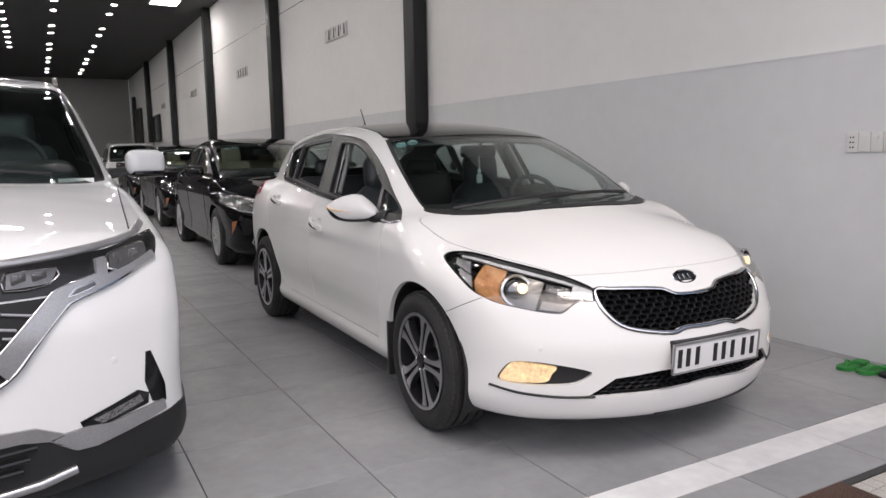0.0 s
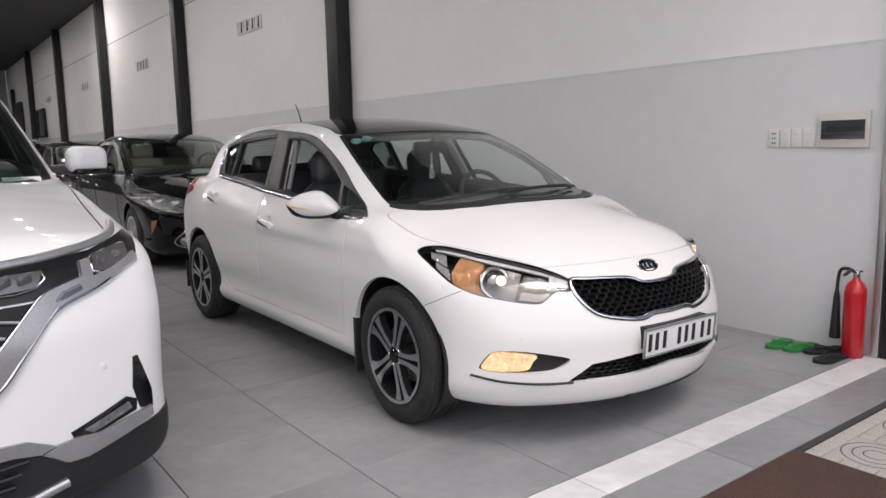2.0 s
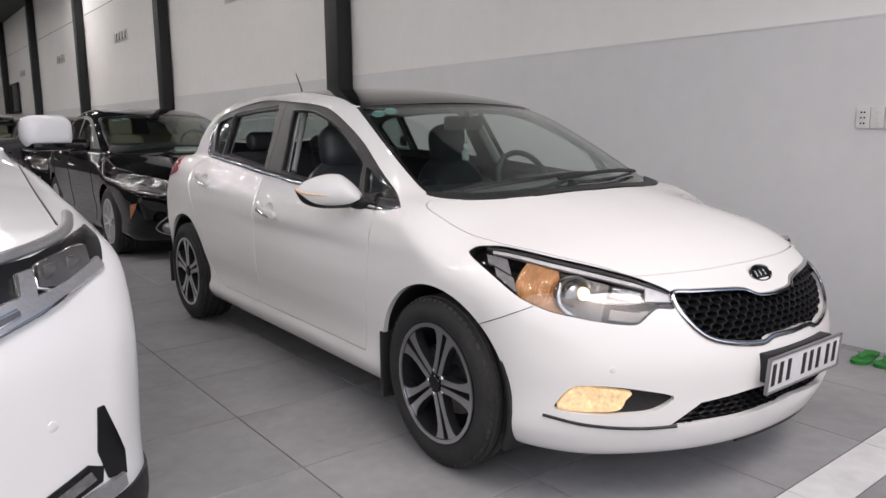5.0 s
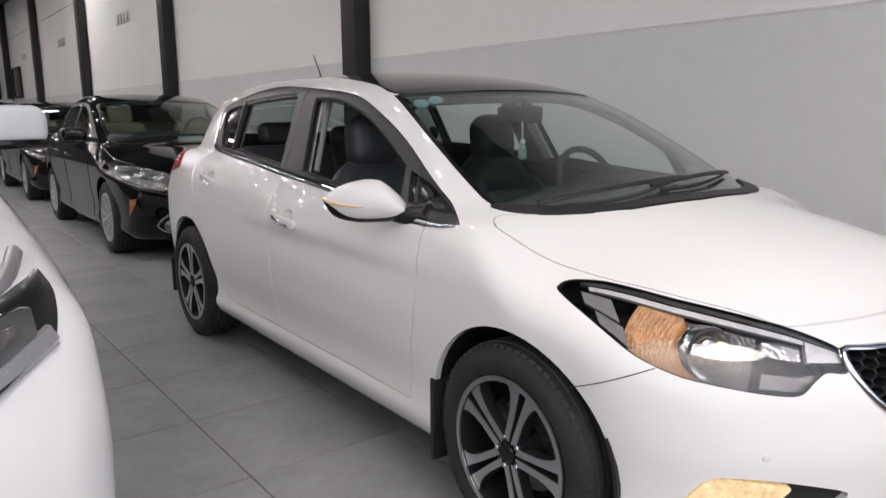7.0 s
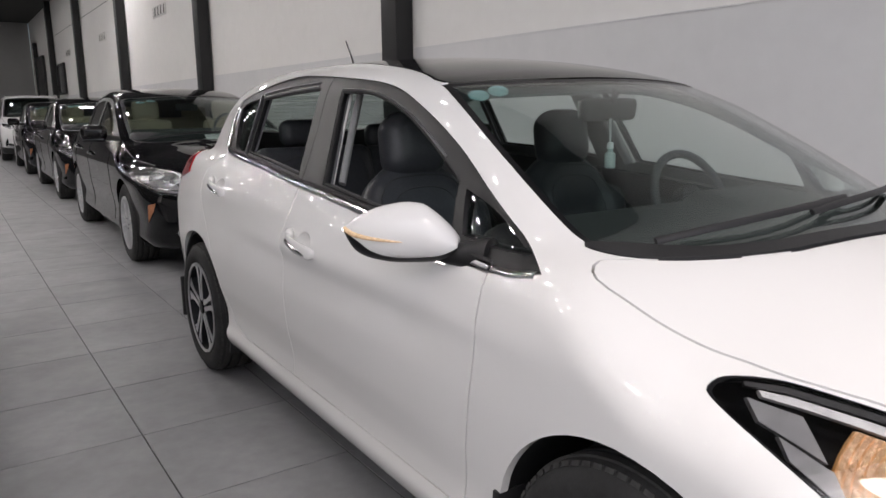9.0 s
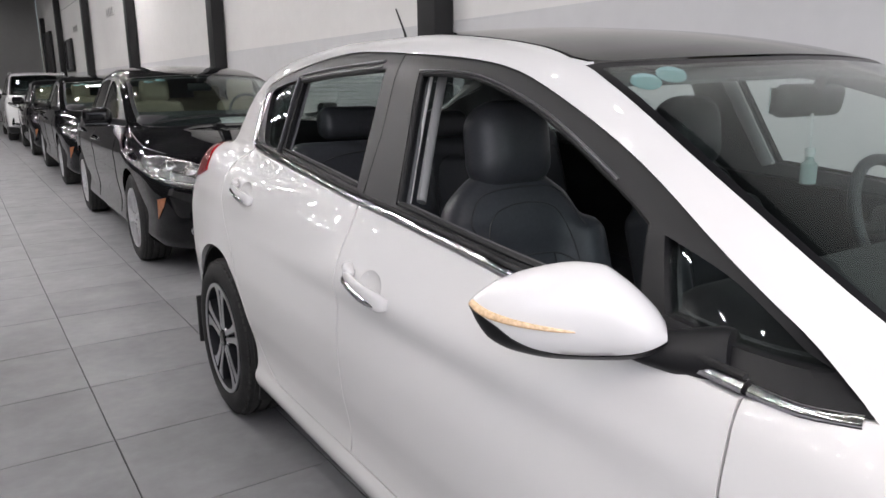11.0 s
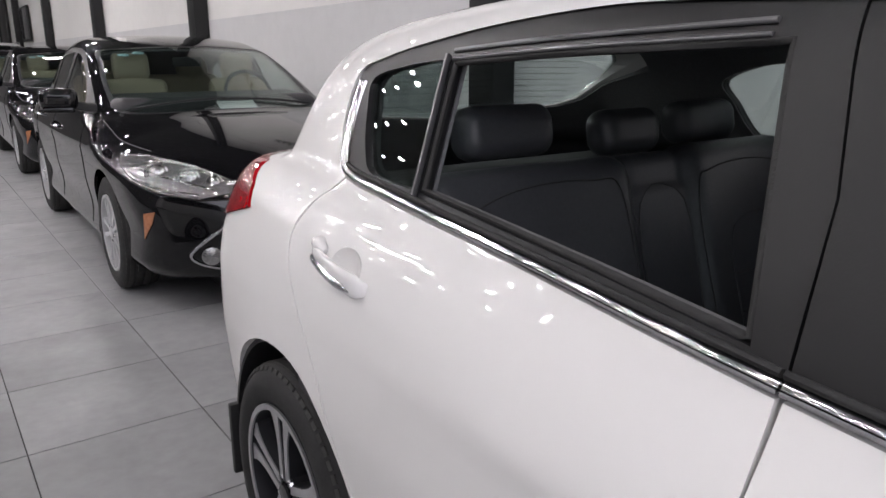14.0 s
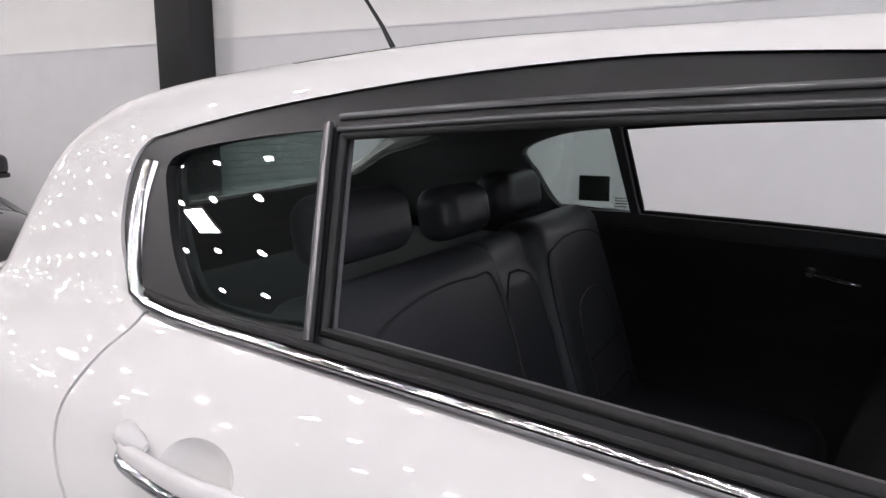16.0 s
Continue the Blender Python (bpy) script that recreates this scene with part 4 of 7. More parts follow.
def hexgrid(inside, place, pitch, wall, depth, stretch=1.35):
    """A honeycomb of bevelled cells over a region. place(u, v) gives the point; depth runs along +y."""
    bm = bmesh.new()
    row, v = 0, -1.0
    dv = pitch * 0.80
    while v < 1.5:
        u = -1.0 + (pitch * stretch / 2 if row % 2 else 0)
        while u < 1.0:
            if inside(u, v):
                hexa = [(math.cos(a), math.sin(a)) for a in (math.pi / 6 + math.pi / 3 * i for i in range(6))]
                ru, rv = pitch * stretch / 1.732, pitch / 1.9
                outer = [(u + c * ru, v + s * rv) for c, s in hexa]
                inner = [(u + c * (ru - wall), v + s * (rv - wall)) for c, s in hexa]
                rings = []
                for pts, d in ((outer, 0.010), (outer, 0.003), (inner, 0.0), (inner, depth)):
                    rings.append([bm.verts.new(place(a, b) + Vector((0, d, 0))) for a, b in pts])
                for a, b in zip(rings, rings[1:]):
                    for i in range(6):
                        bm.faces.new((a[i], a[(i + 1) % 6], b[(i + 1) % 6], b[i]))
            u += pitch * stretch
        v += dv
        row += 1
    bmesh.ops.recalc_face_normals(bm, faces=bm.faces)
    return bm


def inside_polygon(poly):
    def test(u, v):
        c = False
        for i in range(len(poly)):
            (x0, y0), (x1, y1) = poly[i], poly[i - 1]
            if (y0 > v) != (y1 > v) and u < (x1 - x0) * (v - y0) / (y1 - y0) + x0:
                c = not c
        return c
    return test

# ---- the white hatchback ----
HATCH_FIELD = body_field(HATCH)


def build_hatchback():
    f = HATCH_FIELD
    car = thing("white_hatchback", "glossy pearl-white five-door hatchback with black roof, side windows down", "car")
    net = surface_net(f, (-1.0, -1.0, 0.12), (1.0, 3.6, 1.56), 0.020)
    skin = shell_mesh("skin", net, 0.0, 0.022)
    SIDE = ((-1.1, 0.2, 0.2), (-0.35, 2.9, 1.47))
    NOSE = ((-0.9, -1.0, 0.5), (-0.3, 0.05, 0.95))
    made = {}

    def once(key, make):
        if key not in made:
            made[key] = make()
        return made[key].copy()

    # outlines seen from the side: (y, z)
    belt_f = [(0.424, 0.906), (0.59, 0.912), (0.87, 0.935), (1.07, 0.955), (1.36, 0.978), (1.588, 0.992)]
    belt_r = [(1.592, 0.992), (1.75, 1.003), (2.03, 1.022), (2.3, 1.037), (2.46, 1.047), (2.59, 1.055), (2.665, 1.064)]
    shut_b = [(1.592, 0.90), (1.598, 0.83), (1.598, 0.752), (1.580, 0.62), (1.568, 0.48), (1.563, 0.318)]
    shut_f = [(0.490, 0.318), (0.466, 0.48), (0.436, 0.64), (0.420, 0.775)]
    shut_r = [(2.686, 1.005), (2.704, 0.945), (2.672, 0.88), (2.585, 0.785), (2.50, 0.695), (2.425, 0.60), (2.345, 0.48), (2.27, 0.385), (2.18, 0.335), (2.09, 0.318)]
    front_door = [tuple(p) for p in spaced(belt_f) + spaced(shut_b) + spaced(shut_f)]
    rear_door = [tuple(p) for p in spaced(belt_r) + spaced(shut_r) + spaced(shut_b[::-1])]
    glass_f = [(0.275, 0.928), (0.394, 0.976), (0.532, 1.048), (0.74, 1.163), (0.93, 1.247), (1.134, 1.316), (1.35, 1.350), (1.643, 1.372)]
    glass_r = [(1.647, 1.373), (1.93, 1.388), (2.1, 1.386), (2.32, 1.369), (2.55, 1.339), (2.713, 1.308), (2.765, 1.294), (2.785, 1.262), (2.785, 1.215), (2.762, 1.150), (2.700, 1.076)]
    dlo_f = [tuple(p) for p in spaced(glass_f) + [Vector((1.600, 1.18))] + [Vector((p[0], p[1] + 0.002)) for p in spaced(belt_f[::-1])]]
    dlo_r = [tuple(p) for p in spaced(glass_r) + [Vector((p[0], p[1] + 0.002)) for p in spaced(belt_r[::-1])] + [Vector((1.603, 1.18))]]
    open_f = smooth_outline([(1.515, 1.322, 1), (1.29, 1.312), (1.08, 1.264), (0.922, 1.205), (0.735, 1.117), (0.668, 1.080, 1), (0.628, 0.955, 1), (0.86, 0.968), (1.115, 0.988), (1.410, 1.014, 1)])
    open_sail = smooth_outline([(0.638, 1.066, 1), (0.588, 0.962, 1), (0.45, 0.950), (0.345, 0.952), (0.40, 0.970), (0.52, 1.028)])
    open_r = smooth_outline([(2.396, 1.310, 1), (2.1, 1.326), (1.705, 1.338, 1), (1.638, 1.026, 1), (1.9, 1.047), (2.358, 1.074, 1)])
    open_q = smooth_outline([(2.700, 1.272), (2.553, 1.302), (2.422, 1.313, 1), (2.382, 1.076, 1), (2.558, 1.080), (2.625, 1.120), (2.680, 1.200)])
    # the far door's openings, as its deeper inner trim leaves them
    far_r = smooth_outline([(2.335, 1.312, 1), (2.1, 1.326), (1.705, 1.338, 1), (1.638, 1.026, 1), (1.9, 1.047), (2.298, 1.068, 1)])
    far_q = smooth_outline([(2.612, 1.245), (2.50, 1.290), (2.362, 1.306, 1), (2.322, 1.072, 1), (2.50, 1.078), (2.545, 1.100), (2.585, 1.180)])
    # outlines seen from above: (x, y), half
    ws_half = [(0, -0.005), (0.16, 0.003), (0.32, 0.024), (0.51, 0.092), (0.622, 0.165), (0.668, 0.235), (0.676, 0.33), (0.661, 0.515), (0.622, 0.762), (0.574, 0.968), (0.552, 0.998), (0.40, 0.930), (0.20, 0.882), (0, 0.868)]
    hood_half = [(0, -0.012), (0.32, 0.016), (0.51, 0.085), (0.63, 0.158), (0.71, 0.212), (0.765, 0.165), (0.755, 0.06), (0.735, -0.02), (0.708, -0.115), (0.685, -0.21), (0.625, -0.375), (0.535, -0.522), (0.50, -0.575), (0.36, -0.632), (0.2, -0.667), (0, -0.678)]
    roof_half = [(0, 0.874), (0.20, 0.888), (0.40, 0.937), (0.548, 1.012), (0.53, 1.16), (0.505, 1.5), (0.488, 1.95), (0.475, 2.45), (0.46, 2.58), (0.25, 2.62), (0, 2.63)]

    def whole(half):
        return [tuple(p) for p in spaced(half, 3)] + [(-p[0], p[1]) for p in reversed(spaced(half, 3))][1:-1]
    ws, hood, roof = whole(ws_half), whole(hood_half), whole(roof_half)
    # outlines seen from the front: (x, z), half
    gr_half = [(0, 0.667), (0.10, 0.672), (0.155, 0.694), (0.26, 0.703), (0.36, 0.707), (0.432, 0.706), (0.440, 0.650), (0.40, 0.588), (0.33, 0.556), (0.18, 0.535), (0.115, 0.548), (0, 0.546)]
    lg_half = [(0, 0.398), (0.235, 0.393), (0.418, 0.374), (0.515, 0.304), (0.26, 0.309), (0, 0.326)]
    grille, low = whole(gr_half), [(x, z) for x, z in lg_half] + [(-x, z) for x, z in lg_half[::-1]][1:-1]
    rear_glass = whole([(0, 1.385), (0.36, 1.372), (0.48, 1.338), (0.525, 1.292), (0.515, 1.225), (0.42, 1.155), (0, 1.12)])
    lamp = [(-0.800, -0.115, 0.806), (-0.757, -0.118, 0.822), (-0.704, -0.195, 0.825), (-0.645, -0.362, 0.803), (-0.540, -0.527, 0.768), (-0.490, -0.590, 0.748), (-0.430, -0.680, 0.708),
            (-0.455, -0.706, 0.664), (-0.500, -0.680, 0.666), (-0.532, -0.672, 0.651), (-0.580, -0.658, 0.622), (-0.662, -0.590, 0.630), (-0.760, -0.482, 0.655), (-0.808, -0.380, 0.690), (-0.824, -0.28, 0.743), (-0.818, -0.18, 0.783)]
    lamp_dir = (-0.62, -0.62, 0.48)
    bezel = [(-0.778, -0.51, 0.366), (-0.745, -0.56, 0.434), (-0.65, -0.652, 0.436), (-0.500, -0.749, 0.402), (-0.556, -0.716, 0.356), (-0.65, -0.652, 0.346), (-0.762, -0.534, 0.350)]
    bezel_dir = (-0.62, -0.78, 0.0)
    tail = [(2.985, 0.955), (3.03, 1.005), (3.12, 1.05), (3.6, 1.075), (3.6, 0.885), (3.18, 0.905)]

    P = lambda o, d=0.0: prism(grow(o, d) if d else o, "x", -1.2, -0.32)
    G = 0.0030
    set_a = [both(P(front_door, G)), prism(grow(ws, G), "z", 0.86, 1.7), prism(grow(grille, 0.001), "y", -1.2, -0.5), both(drum(-0.005, 0.315, 0.366, -1.2, -0.60)), both(drum(2.70, 0.320, 0.374, -1.2, -0.60)), both(prism(tail, "x", -1.2, -0.56))]
    set_b = [both(P(rear_door, G)), prism(grow(hood, 0.0055), "z", 0.6, 1.3), both(P(dlo_f, 0.003)), prism(low, "y", -1.2, -0.5), prism(rear_glass, "y", 2.90, 3.7)]
    set_c = [both(slanted_prism(closed3(lamp), lamp_dir)), both(P(dlo_r, 0.003)), both(slanted_prism(closed3(bezel), bezel_dir, 0.2, 0.12)), prism(grow(roof, 0.009), "z", 1.2, 1.7)]
    body = skin
    for group in (set_a, set_b, set_c):
        body = cut(body, joined(group))
    part("body", body, WHITE_PAINT, car, "pearl-white body shell")
    part("hood", cut(cut(patch_shell("hood", net, (-0.9, -0.85, 0.6), (0.9, 0.3, 1.2), 0.0, 0.022), prism(hood, "z", 0.6, 1.3), "INTERSECT"), both(slanted_prism(scaled3(closed3(lamp), 1.004), lamp_dir))), WHITE_PAINT, car, "pearl-white bonnet")
    part("roof_panel", cut(patch_shell("roof", net, (-0.7, 0.7, 1.2), (0.7, 2.8, 1.6), 0.0, 0.022), prism(roof, "z", 1.2, 1.7), "INTERSECT"), GLOSS_BLACK, car, "gloss black glass roof panel")
    sheet = patch_shell("sheet", net, (-0.8, -0.1, 0.9), (0.8, 1.15, 1.6), 0.003, 0.008)
    ws_in = [(x * 0.978, 0.47 + (y - 0.47) * 0.935) for x, y in ws]
    frit = cut(sheet, cut(prism(ws, "z", 0.86, 1.7), prism(ws_in, "z", 0.8, 1.8)), "INTERSECT")
    part("windscreen_border", frit, FRIT, car, "black windscreen border")
    pane = part("windscreen", cut(sheet, prism([(x * 0.9775, 0.47 + (y - 0.47) * 0.9345) for x, y in ws], "z", 0.86, 1.7), "INTERSECT"), WINDSCREEN, car, "green-tinted windscreen")
    for x in (-0.515, -0.445):
        c = on_top(f, x, 0.892, -0.012)
        part("sticker", lathe([(0.030, 0), (0.030, 0.0008), (0.001, 0.0008)], 24), TEAL, pane, "round pale teal windscreen sticker", at=Matrix.Translation(c) @ Matrix.Rotation(radians(27), 4, "X") @ Matrix.Rotation(radians(-15), 4, "Y"))
    part("rear_window", cut(patch_shell("rw", net, (-0.8, 2.85, 1.0), (0.8, 3.6, 1.5), 0.003, 0.008), prism(grow(rear_glass, -0.002), "y", 2.90, 3.7), "INTERSECT"), DARK_GLASS, car, "rear window with fine heating wires")
    for i in range(9):
        z = 1.165 + 0.02 * i
        part("heating_wire", tube([Vector((x, outermost(f, "y", x, z, 3.9, 2.6) - 0.010, z)) for x in np.linspace(-0.45, 0.45, 11)], 0.0008, 4), INK, car)

    # cabin lining
    lining = cut(shell_mesh("lining", net, 0.0325, 0.040), prism([(0.12, 0.25), (3.6, 0.25), (3.6, 1.6), (0.12, 1.6)], "x", -1.2, 1.2), "INTERSECT")
    for group in ([prism(ws_in, "z", 0.86, 1.7), both(drum(0, 0.32, 0.385, -1.2, -0.70)), prism(grow(rear_glass, 0.005), "y", 2.86, 3.7)], [both(P(open_f))], [P(open_r), mirrored(P(far_r)), both(P(open_sail))], [P(open_q), mirrored(P(far_q)), both(drum(2.7, 0.32, 0.385, -1.2, -0.58))]):
        lining = cut(lining, joined(group))
    part("cabin_lining", lining, LINING, car, "charcoal headliner and cabin lining")

    # doors, window frames, trims, handles
    side_skin = patch_shell("side_skin", net, *SIDE, 0.0, 0.022)
    frame_sheet = patch_shell("frame_sheet", net, *SIDE, 0.004, 0.030)
    thick = patch_shell("door_thickness", net, *SIDE, 0.031, 0.085)
    pane_sheet = patch_shell("pane", net, *SIDE, 0.014, 0.018)
    for s in (-1, 1):
        side = (lambda me: me) if s < 0 else mirrored
        spec = (("front_door", front_door, dlo_f, (open_f, open_sail), belt_f, (1.522, 0.832), (1.302, 0.803)),
                ("rear_door", rear_door, dlo_r, (open_r, open_q), belt_r, (2.576, 0.932), (2.363, 0.901)))
        for name, outline, dlo, holes, belt, h0, h1 in spec:
            if s > 0 and name == "rear_door":
                holes = (far_r, far_q)
            mid = ((h0[0] + h1[0]) / 2 - 0.012, (h0[1] + h1[1]) / 2 + 0.020)

            def door_skin():
                cup = bmesh.new()
                c = on_side(f, *mid, 0.030)
                bmesh.ops.create_icosphere(cup, subdivisions=4, radius=1.0, matrix=Matrix.Translation(c) @ Matrix.Diagonal((0.046, 0.072, 0.054, 1)))
                cup_me = bpy.data.meshes.new("cup")
                cup.to_mesh(cup_me)
                cup.free()
                return cut(cut(side_skin, P(outline, -0.0022), "INTERSECT"), cup_me)

            def frame_ring():
                ring = cut(frame_sheet, P(dlo), "INTERSECT")
                for hole in holes:
                    ring = cut(ring, P(hole))
                return ring
            panel = once(name, door_skin)
            door = part(name, side(panel), WHITE_PAINT, car, "pearl-white door with its window wound down")
            # handle: a white paddle, wider towards its front end, with a chrome insert along its lower edge
            span = np.linspace(0, 1, 17)
            pts = [on_side(f, h0[0] + (h1[0] - h0[0]) * t, h0[1] + (h1[1] - h0[1]) * t, 0.003 + 0.019 * math.sin(math.pi * min(max((t * 1.04 - 0.02), 0), 1)) ** 0.4) for t in span]
            bm = bmesh.new()
            rings = []
            for p, t in zip(pts, span):
                high = (0.015 + 0.010 * t) * min(1.0, (1.04 - t) * 7) ** 0.5 * min(1.0, (t + 0.03) * 9) ** 0.5
                ring = []
                for k in range(14):
                    a = 2 * math.pi * k / 14
                    ring.append(bm.verts.new(p + Vector((-0.009 * math.copysign(abs(math.cos(a)) ** 0.7, math.cos(a)), 0, high * math.copysign(abs(math.sin(a)) ** 0.8, math.sin(a)) + 0.004))))
                rings.append(ring)
            for ra, rb in zip(rings, rings[1:]):
                for k in range(14):
                    bm.faces.new((ra[k], ra[(k + 1) % 14], rb[(k + 1) % 14], rb[k]))
            bm.faces.new(rings[0]), bm.faces.new(rings[-1])
            bmesh.ops.recalc_face_normals(bm, faces=bm.faces)
            hm = bpy.data.meshes.new("handle")
            bm.to_mesh(hm)
            bm.free()
            part("handle", side(hm), WHITE_PAINT, door, "white pull handle with a chrome insert", 60)
            strip = tube([p + Vector((-0.0065, 0, -0.0030 - 0.004 * t)) for p, t in zip(pts, span)][:-2], [0.0045, 0.008] + [0.0095] * 9 + [0.009, 0.008, 0.006, 0.003], 10, flat=0.8)
            hm = bpy.data.meshes.new("handle_insert")
            strip.to_mesh(hm)
            strip.free()
            part("handle_insert", side(hm), CHROME, door, "chrome handle insert", 60)
            foot = bmesh.new()
            tube([on_side(f, h0[0] + 0.002, h0[1] + 0.012, -0.012), on_side(f, h0[0] - 0.006, h0[1] + 0.014, 0.006), on_side(f, h0[0] - 0.030, h0[1] + 0.015, 0.016), on_side(f, h0[0] - 0.046, h0[1] + 0.010, 0.012)], [0.019, 0.020, 0.017, 0.006], 14, foot, 0.8)
            hm = bpy.data.meshes.new("handle_foot")
            foot.to_mesh(hm)
            foot.free()
            part("handle_foot", side(hm), WHITE_PAINT, door, "", 60)
            fr = once(name + "_frame" + str(s if name == "rear_door" else 0), frame_ring)
            part("window_frame", side(fr), SATIN_BLACK, door, "satin black window frame")
            inner = once(name + "_inner", lambda: cut(thick, prism([(b[0], b[1] - 0.012) for b in belt] + [(belt[-1][0] - 0.04, 0.5), (belt[-1][0] - 0.35, 0.30), (belt[0][0] + 0.2, 0.30), (belt[0][0] + 0.12, 0.6)], "x", -1.2, -0.4), "INTERSECT"))
            part("inner_panel", side(inner), DASH, door, "black inner door panel")
            top = []
            for p in holes[0]:
                if p[1] < (1.30 if name == "rear_door" else 1.12) or (name == "rear_door" and p[0] < 1.72):
                    break
                top.append(p)
            for lift, dz, rad, mat in ((-0.004, 0.004, 0.0035, SATIN_GREY),) if name == "front_door" else ((-0.002, 0.020, 0.0045, SATIN_GREY), (-0.004, 0.004, 0.0035, SATIN_GREY)):
                rail = tube([on_side(f, y - (0.010 if name == "front_door" and y < 1.0 else 0) * dz / 0.02, z + dz, lift) for y, z in top], rad, 6)
                hm = bpy.data.meshes.new("window_rail")
                rail.to_mesh(hm)
                rail.free()
                part("window_rail", side(hm), mat, door, "", 60)
            if name == "rear_door":
                bar = tube([on_side(f, (2.368 if s < 0 else 2.308) + 0.042 * t, 1.068 + 0.252 * t, 0.0) for t in np.linspace(0, 1, 8)], 0.0125, 8, flat=0.5)
                hm = bpy.data.meshes.new("divider_bar")
                bar.to_mesh(hm)
                bar.free()
                part("divider_bar", side(hm), SATIN_GREY, door, "satin grey window divider bar", 60)
            # rubber seals, one behind the other, round the opening
            hole = holes[0]
            for depth, r, mat in ((0.012, 0.0065, RUBBER), (0.034, 0.0085, SATIN_BLACK)):
                loop = grow(hole, -0.004)
                n = len(loop)
                if depth < 0.02:
                    pts = [on_side(f, loop[i % n][0], loop[i % n][1], -depth) for i in range(0, n + 1)]
                else:
                    pts = [on_side(f, y, z + 0.006, -depth) for y, z in top]
                seal = tube(pts, r, 6)
                hm = bpy.data.meshes.new("seal")
                seal.to_mesh(hm)
                seal.free()
                part("window_seal", side(hm), mat, door, "", 60)
            gl = once(name + "_pane" + str(s if name == "rear_door" else 0), lambda: cut(pane_sheet, P(grow(holes[1], 0.006)), "INTERSECT"))
            part("quarter_glass", side(gl), SIDE_GLASS if name == "front_door" else DARK_GLASS, door, "fixed tinted quarter glass")
            chrome = spaced([on_side(f, y, z + 0.013, 0.002) for y, z in belt], 3)
            if name == "rear_door":
                chrome += spaced([on_side(f, y, z, 0.001) for y, z in ((2.702, 1.090), (2.728, 1.145), (2.744, 1.21), (2.742, 1.268))], 3)
            bm = tube(chrome, 0.0115, 8, flat=0.45)
            hm = bpy.data.meshes.new("chrome_strip")
            bm.to_mesh(hm)
            bm.free()
            part("chrome_strip", side(hm), CHROME, door, "chrome strip along the window sill", 60)
            bm = tube([p + Vector((-0.001, 0, 0.013)) for p in chrome[:19]], 0.0055, 6)
            hm = bpy.data.meshes.new("sill_rubber")
            bm.to_mesh(hm)
            bm.free()
            part("sill_rubber", side(hm), RUBBER, door, "black rubber sill strip", 60)
        for depth, dy, rad, mat, lab in ((0.046, 0.012, 0.0085, WHITE_PAINT, "white door-frame edge"), (0.080, 0.012, 0.020, GREY_TRIM, "light grey centre pillar trim")):
            edge = tube(spaced([on_side(f, y + dy, z, -depth) for y, z in ((1.405, 1.012), (1.455, 1.16), (1.505, 1.315))], 3), rad, 8, flat=0.6)
            hm = bpy.data.meshes.new("pillar_edge")
            edge.to_mesh(hm)
            edge.free()
            part("pillar_edge", side(hm), mat, car, lab, 60)
        front_strip = tube(spaced([on_side(f, y, z, 0.002) for y, z in ((0.417, 0.918), (0.35, 0.917), (0.283, 0.926))], 4), 0.0090, 8, flat=0.45)
        hm = bpy.data.meshes.new("chrome_end")
        front_strip.to_mesh(hm)
        front_strip.free()
        part("chrome_end", side(hm), CHROME, car, "short chrome strip end", 60)
        # headlight
        lens = part("headlight", side(once("headlight", lambda: cut(patch_shell("lens", net, *NOSE, 0.0015, 0.0045), slanted_prism(scaled3(closed3(lamp), 0.992), lamp_dir), "INTERSECT"))), LENS, car, "clear swept-back headlight with projector and light strip")
        part("lamp_rim", side(once("lamp_rim", lambda: cut(patch_shell("rim", net, *NOSE, 0.003, 0.034), cut(slanted_prism(scaled3(closed3(lamp), 0.994), lamp_dir, 0.2, 0.2), slanted_prism(scaled3(closed3(lamp), 0.974), lamp_dir)), "INTERSECT"))), LAMP_DARK, lens, "dark headlight rim")
        part("lamp_bowl", side(once("lamp_bowl", lambda: cut(patch_shell("bowl", net, *NOSE, 0.066, 0.072), slanted_prism(scaled3(closed3(lamp), 0.998), lamp_dir), "INTERSECT"))), LAMP_DARK, lens, "dark headlight housing")
        d = Vector(lamp_dir).normalized()
        upper = [(-0.757, -0.118, 0.822), (-0.704, -0.195, 0.825), (-0.645, -0.362, 0.803), (-0.540, -0.527, 0.768), (-0.490, -0.590, 0.748), (-0.432, -0.680, 0.706)]
        under = [(-0.812, -0.200, 0.775), (-0.810, -0.370, 0.695), (-0.745, -0.500, 0.652), (-0.662, -0.590, 0.630), (-0.580, -0.658, 0.622), (-0.460, -0.705, 0.664)]

        def q(u, v):
            k = min(int(u), 4)
            a, b = Vector(upper[k]).lerp(Vector(upper[k + 1]), u - k), Vector(under[k]).lerp(Vector(under[k + 1]), u - k)
            return a.lerp(b, v)

        def band(key, u0, u1, v0, v1, top, deep, mat, lab):
            us = np.linspace(u0, u1, 9)
            loop = [q(u, v0) for u in us] + [q(u, v1) for u in us[::-1]]
            part(key, side(once(key + str(v0), lambda: cut(patch_shell(key, net, *NOSE, top, deep), slanted_prism(loop, lamp_dir), "INTERSECT"))), mat, lens, lab)
        centre = Vector((-0.690, -0.505, 0.712))
        m = Matrix.Translation(centre - d * 0.034) @ Vector((-0.36, -0.90, 0.20)).to_track_quat("Z", "Y").to_matrix().to_4x4()

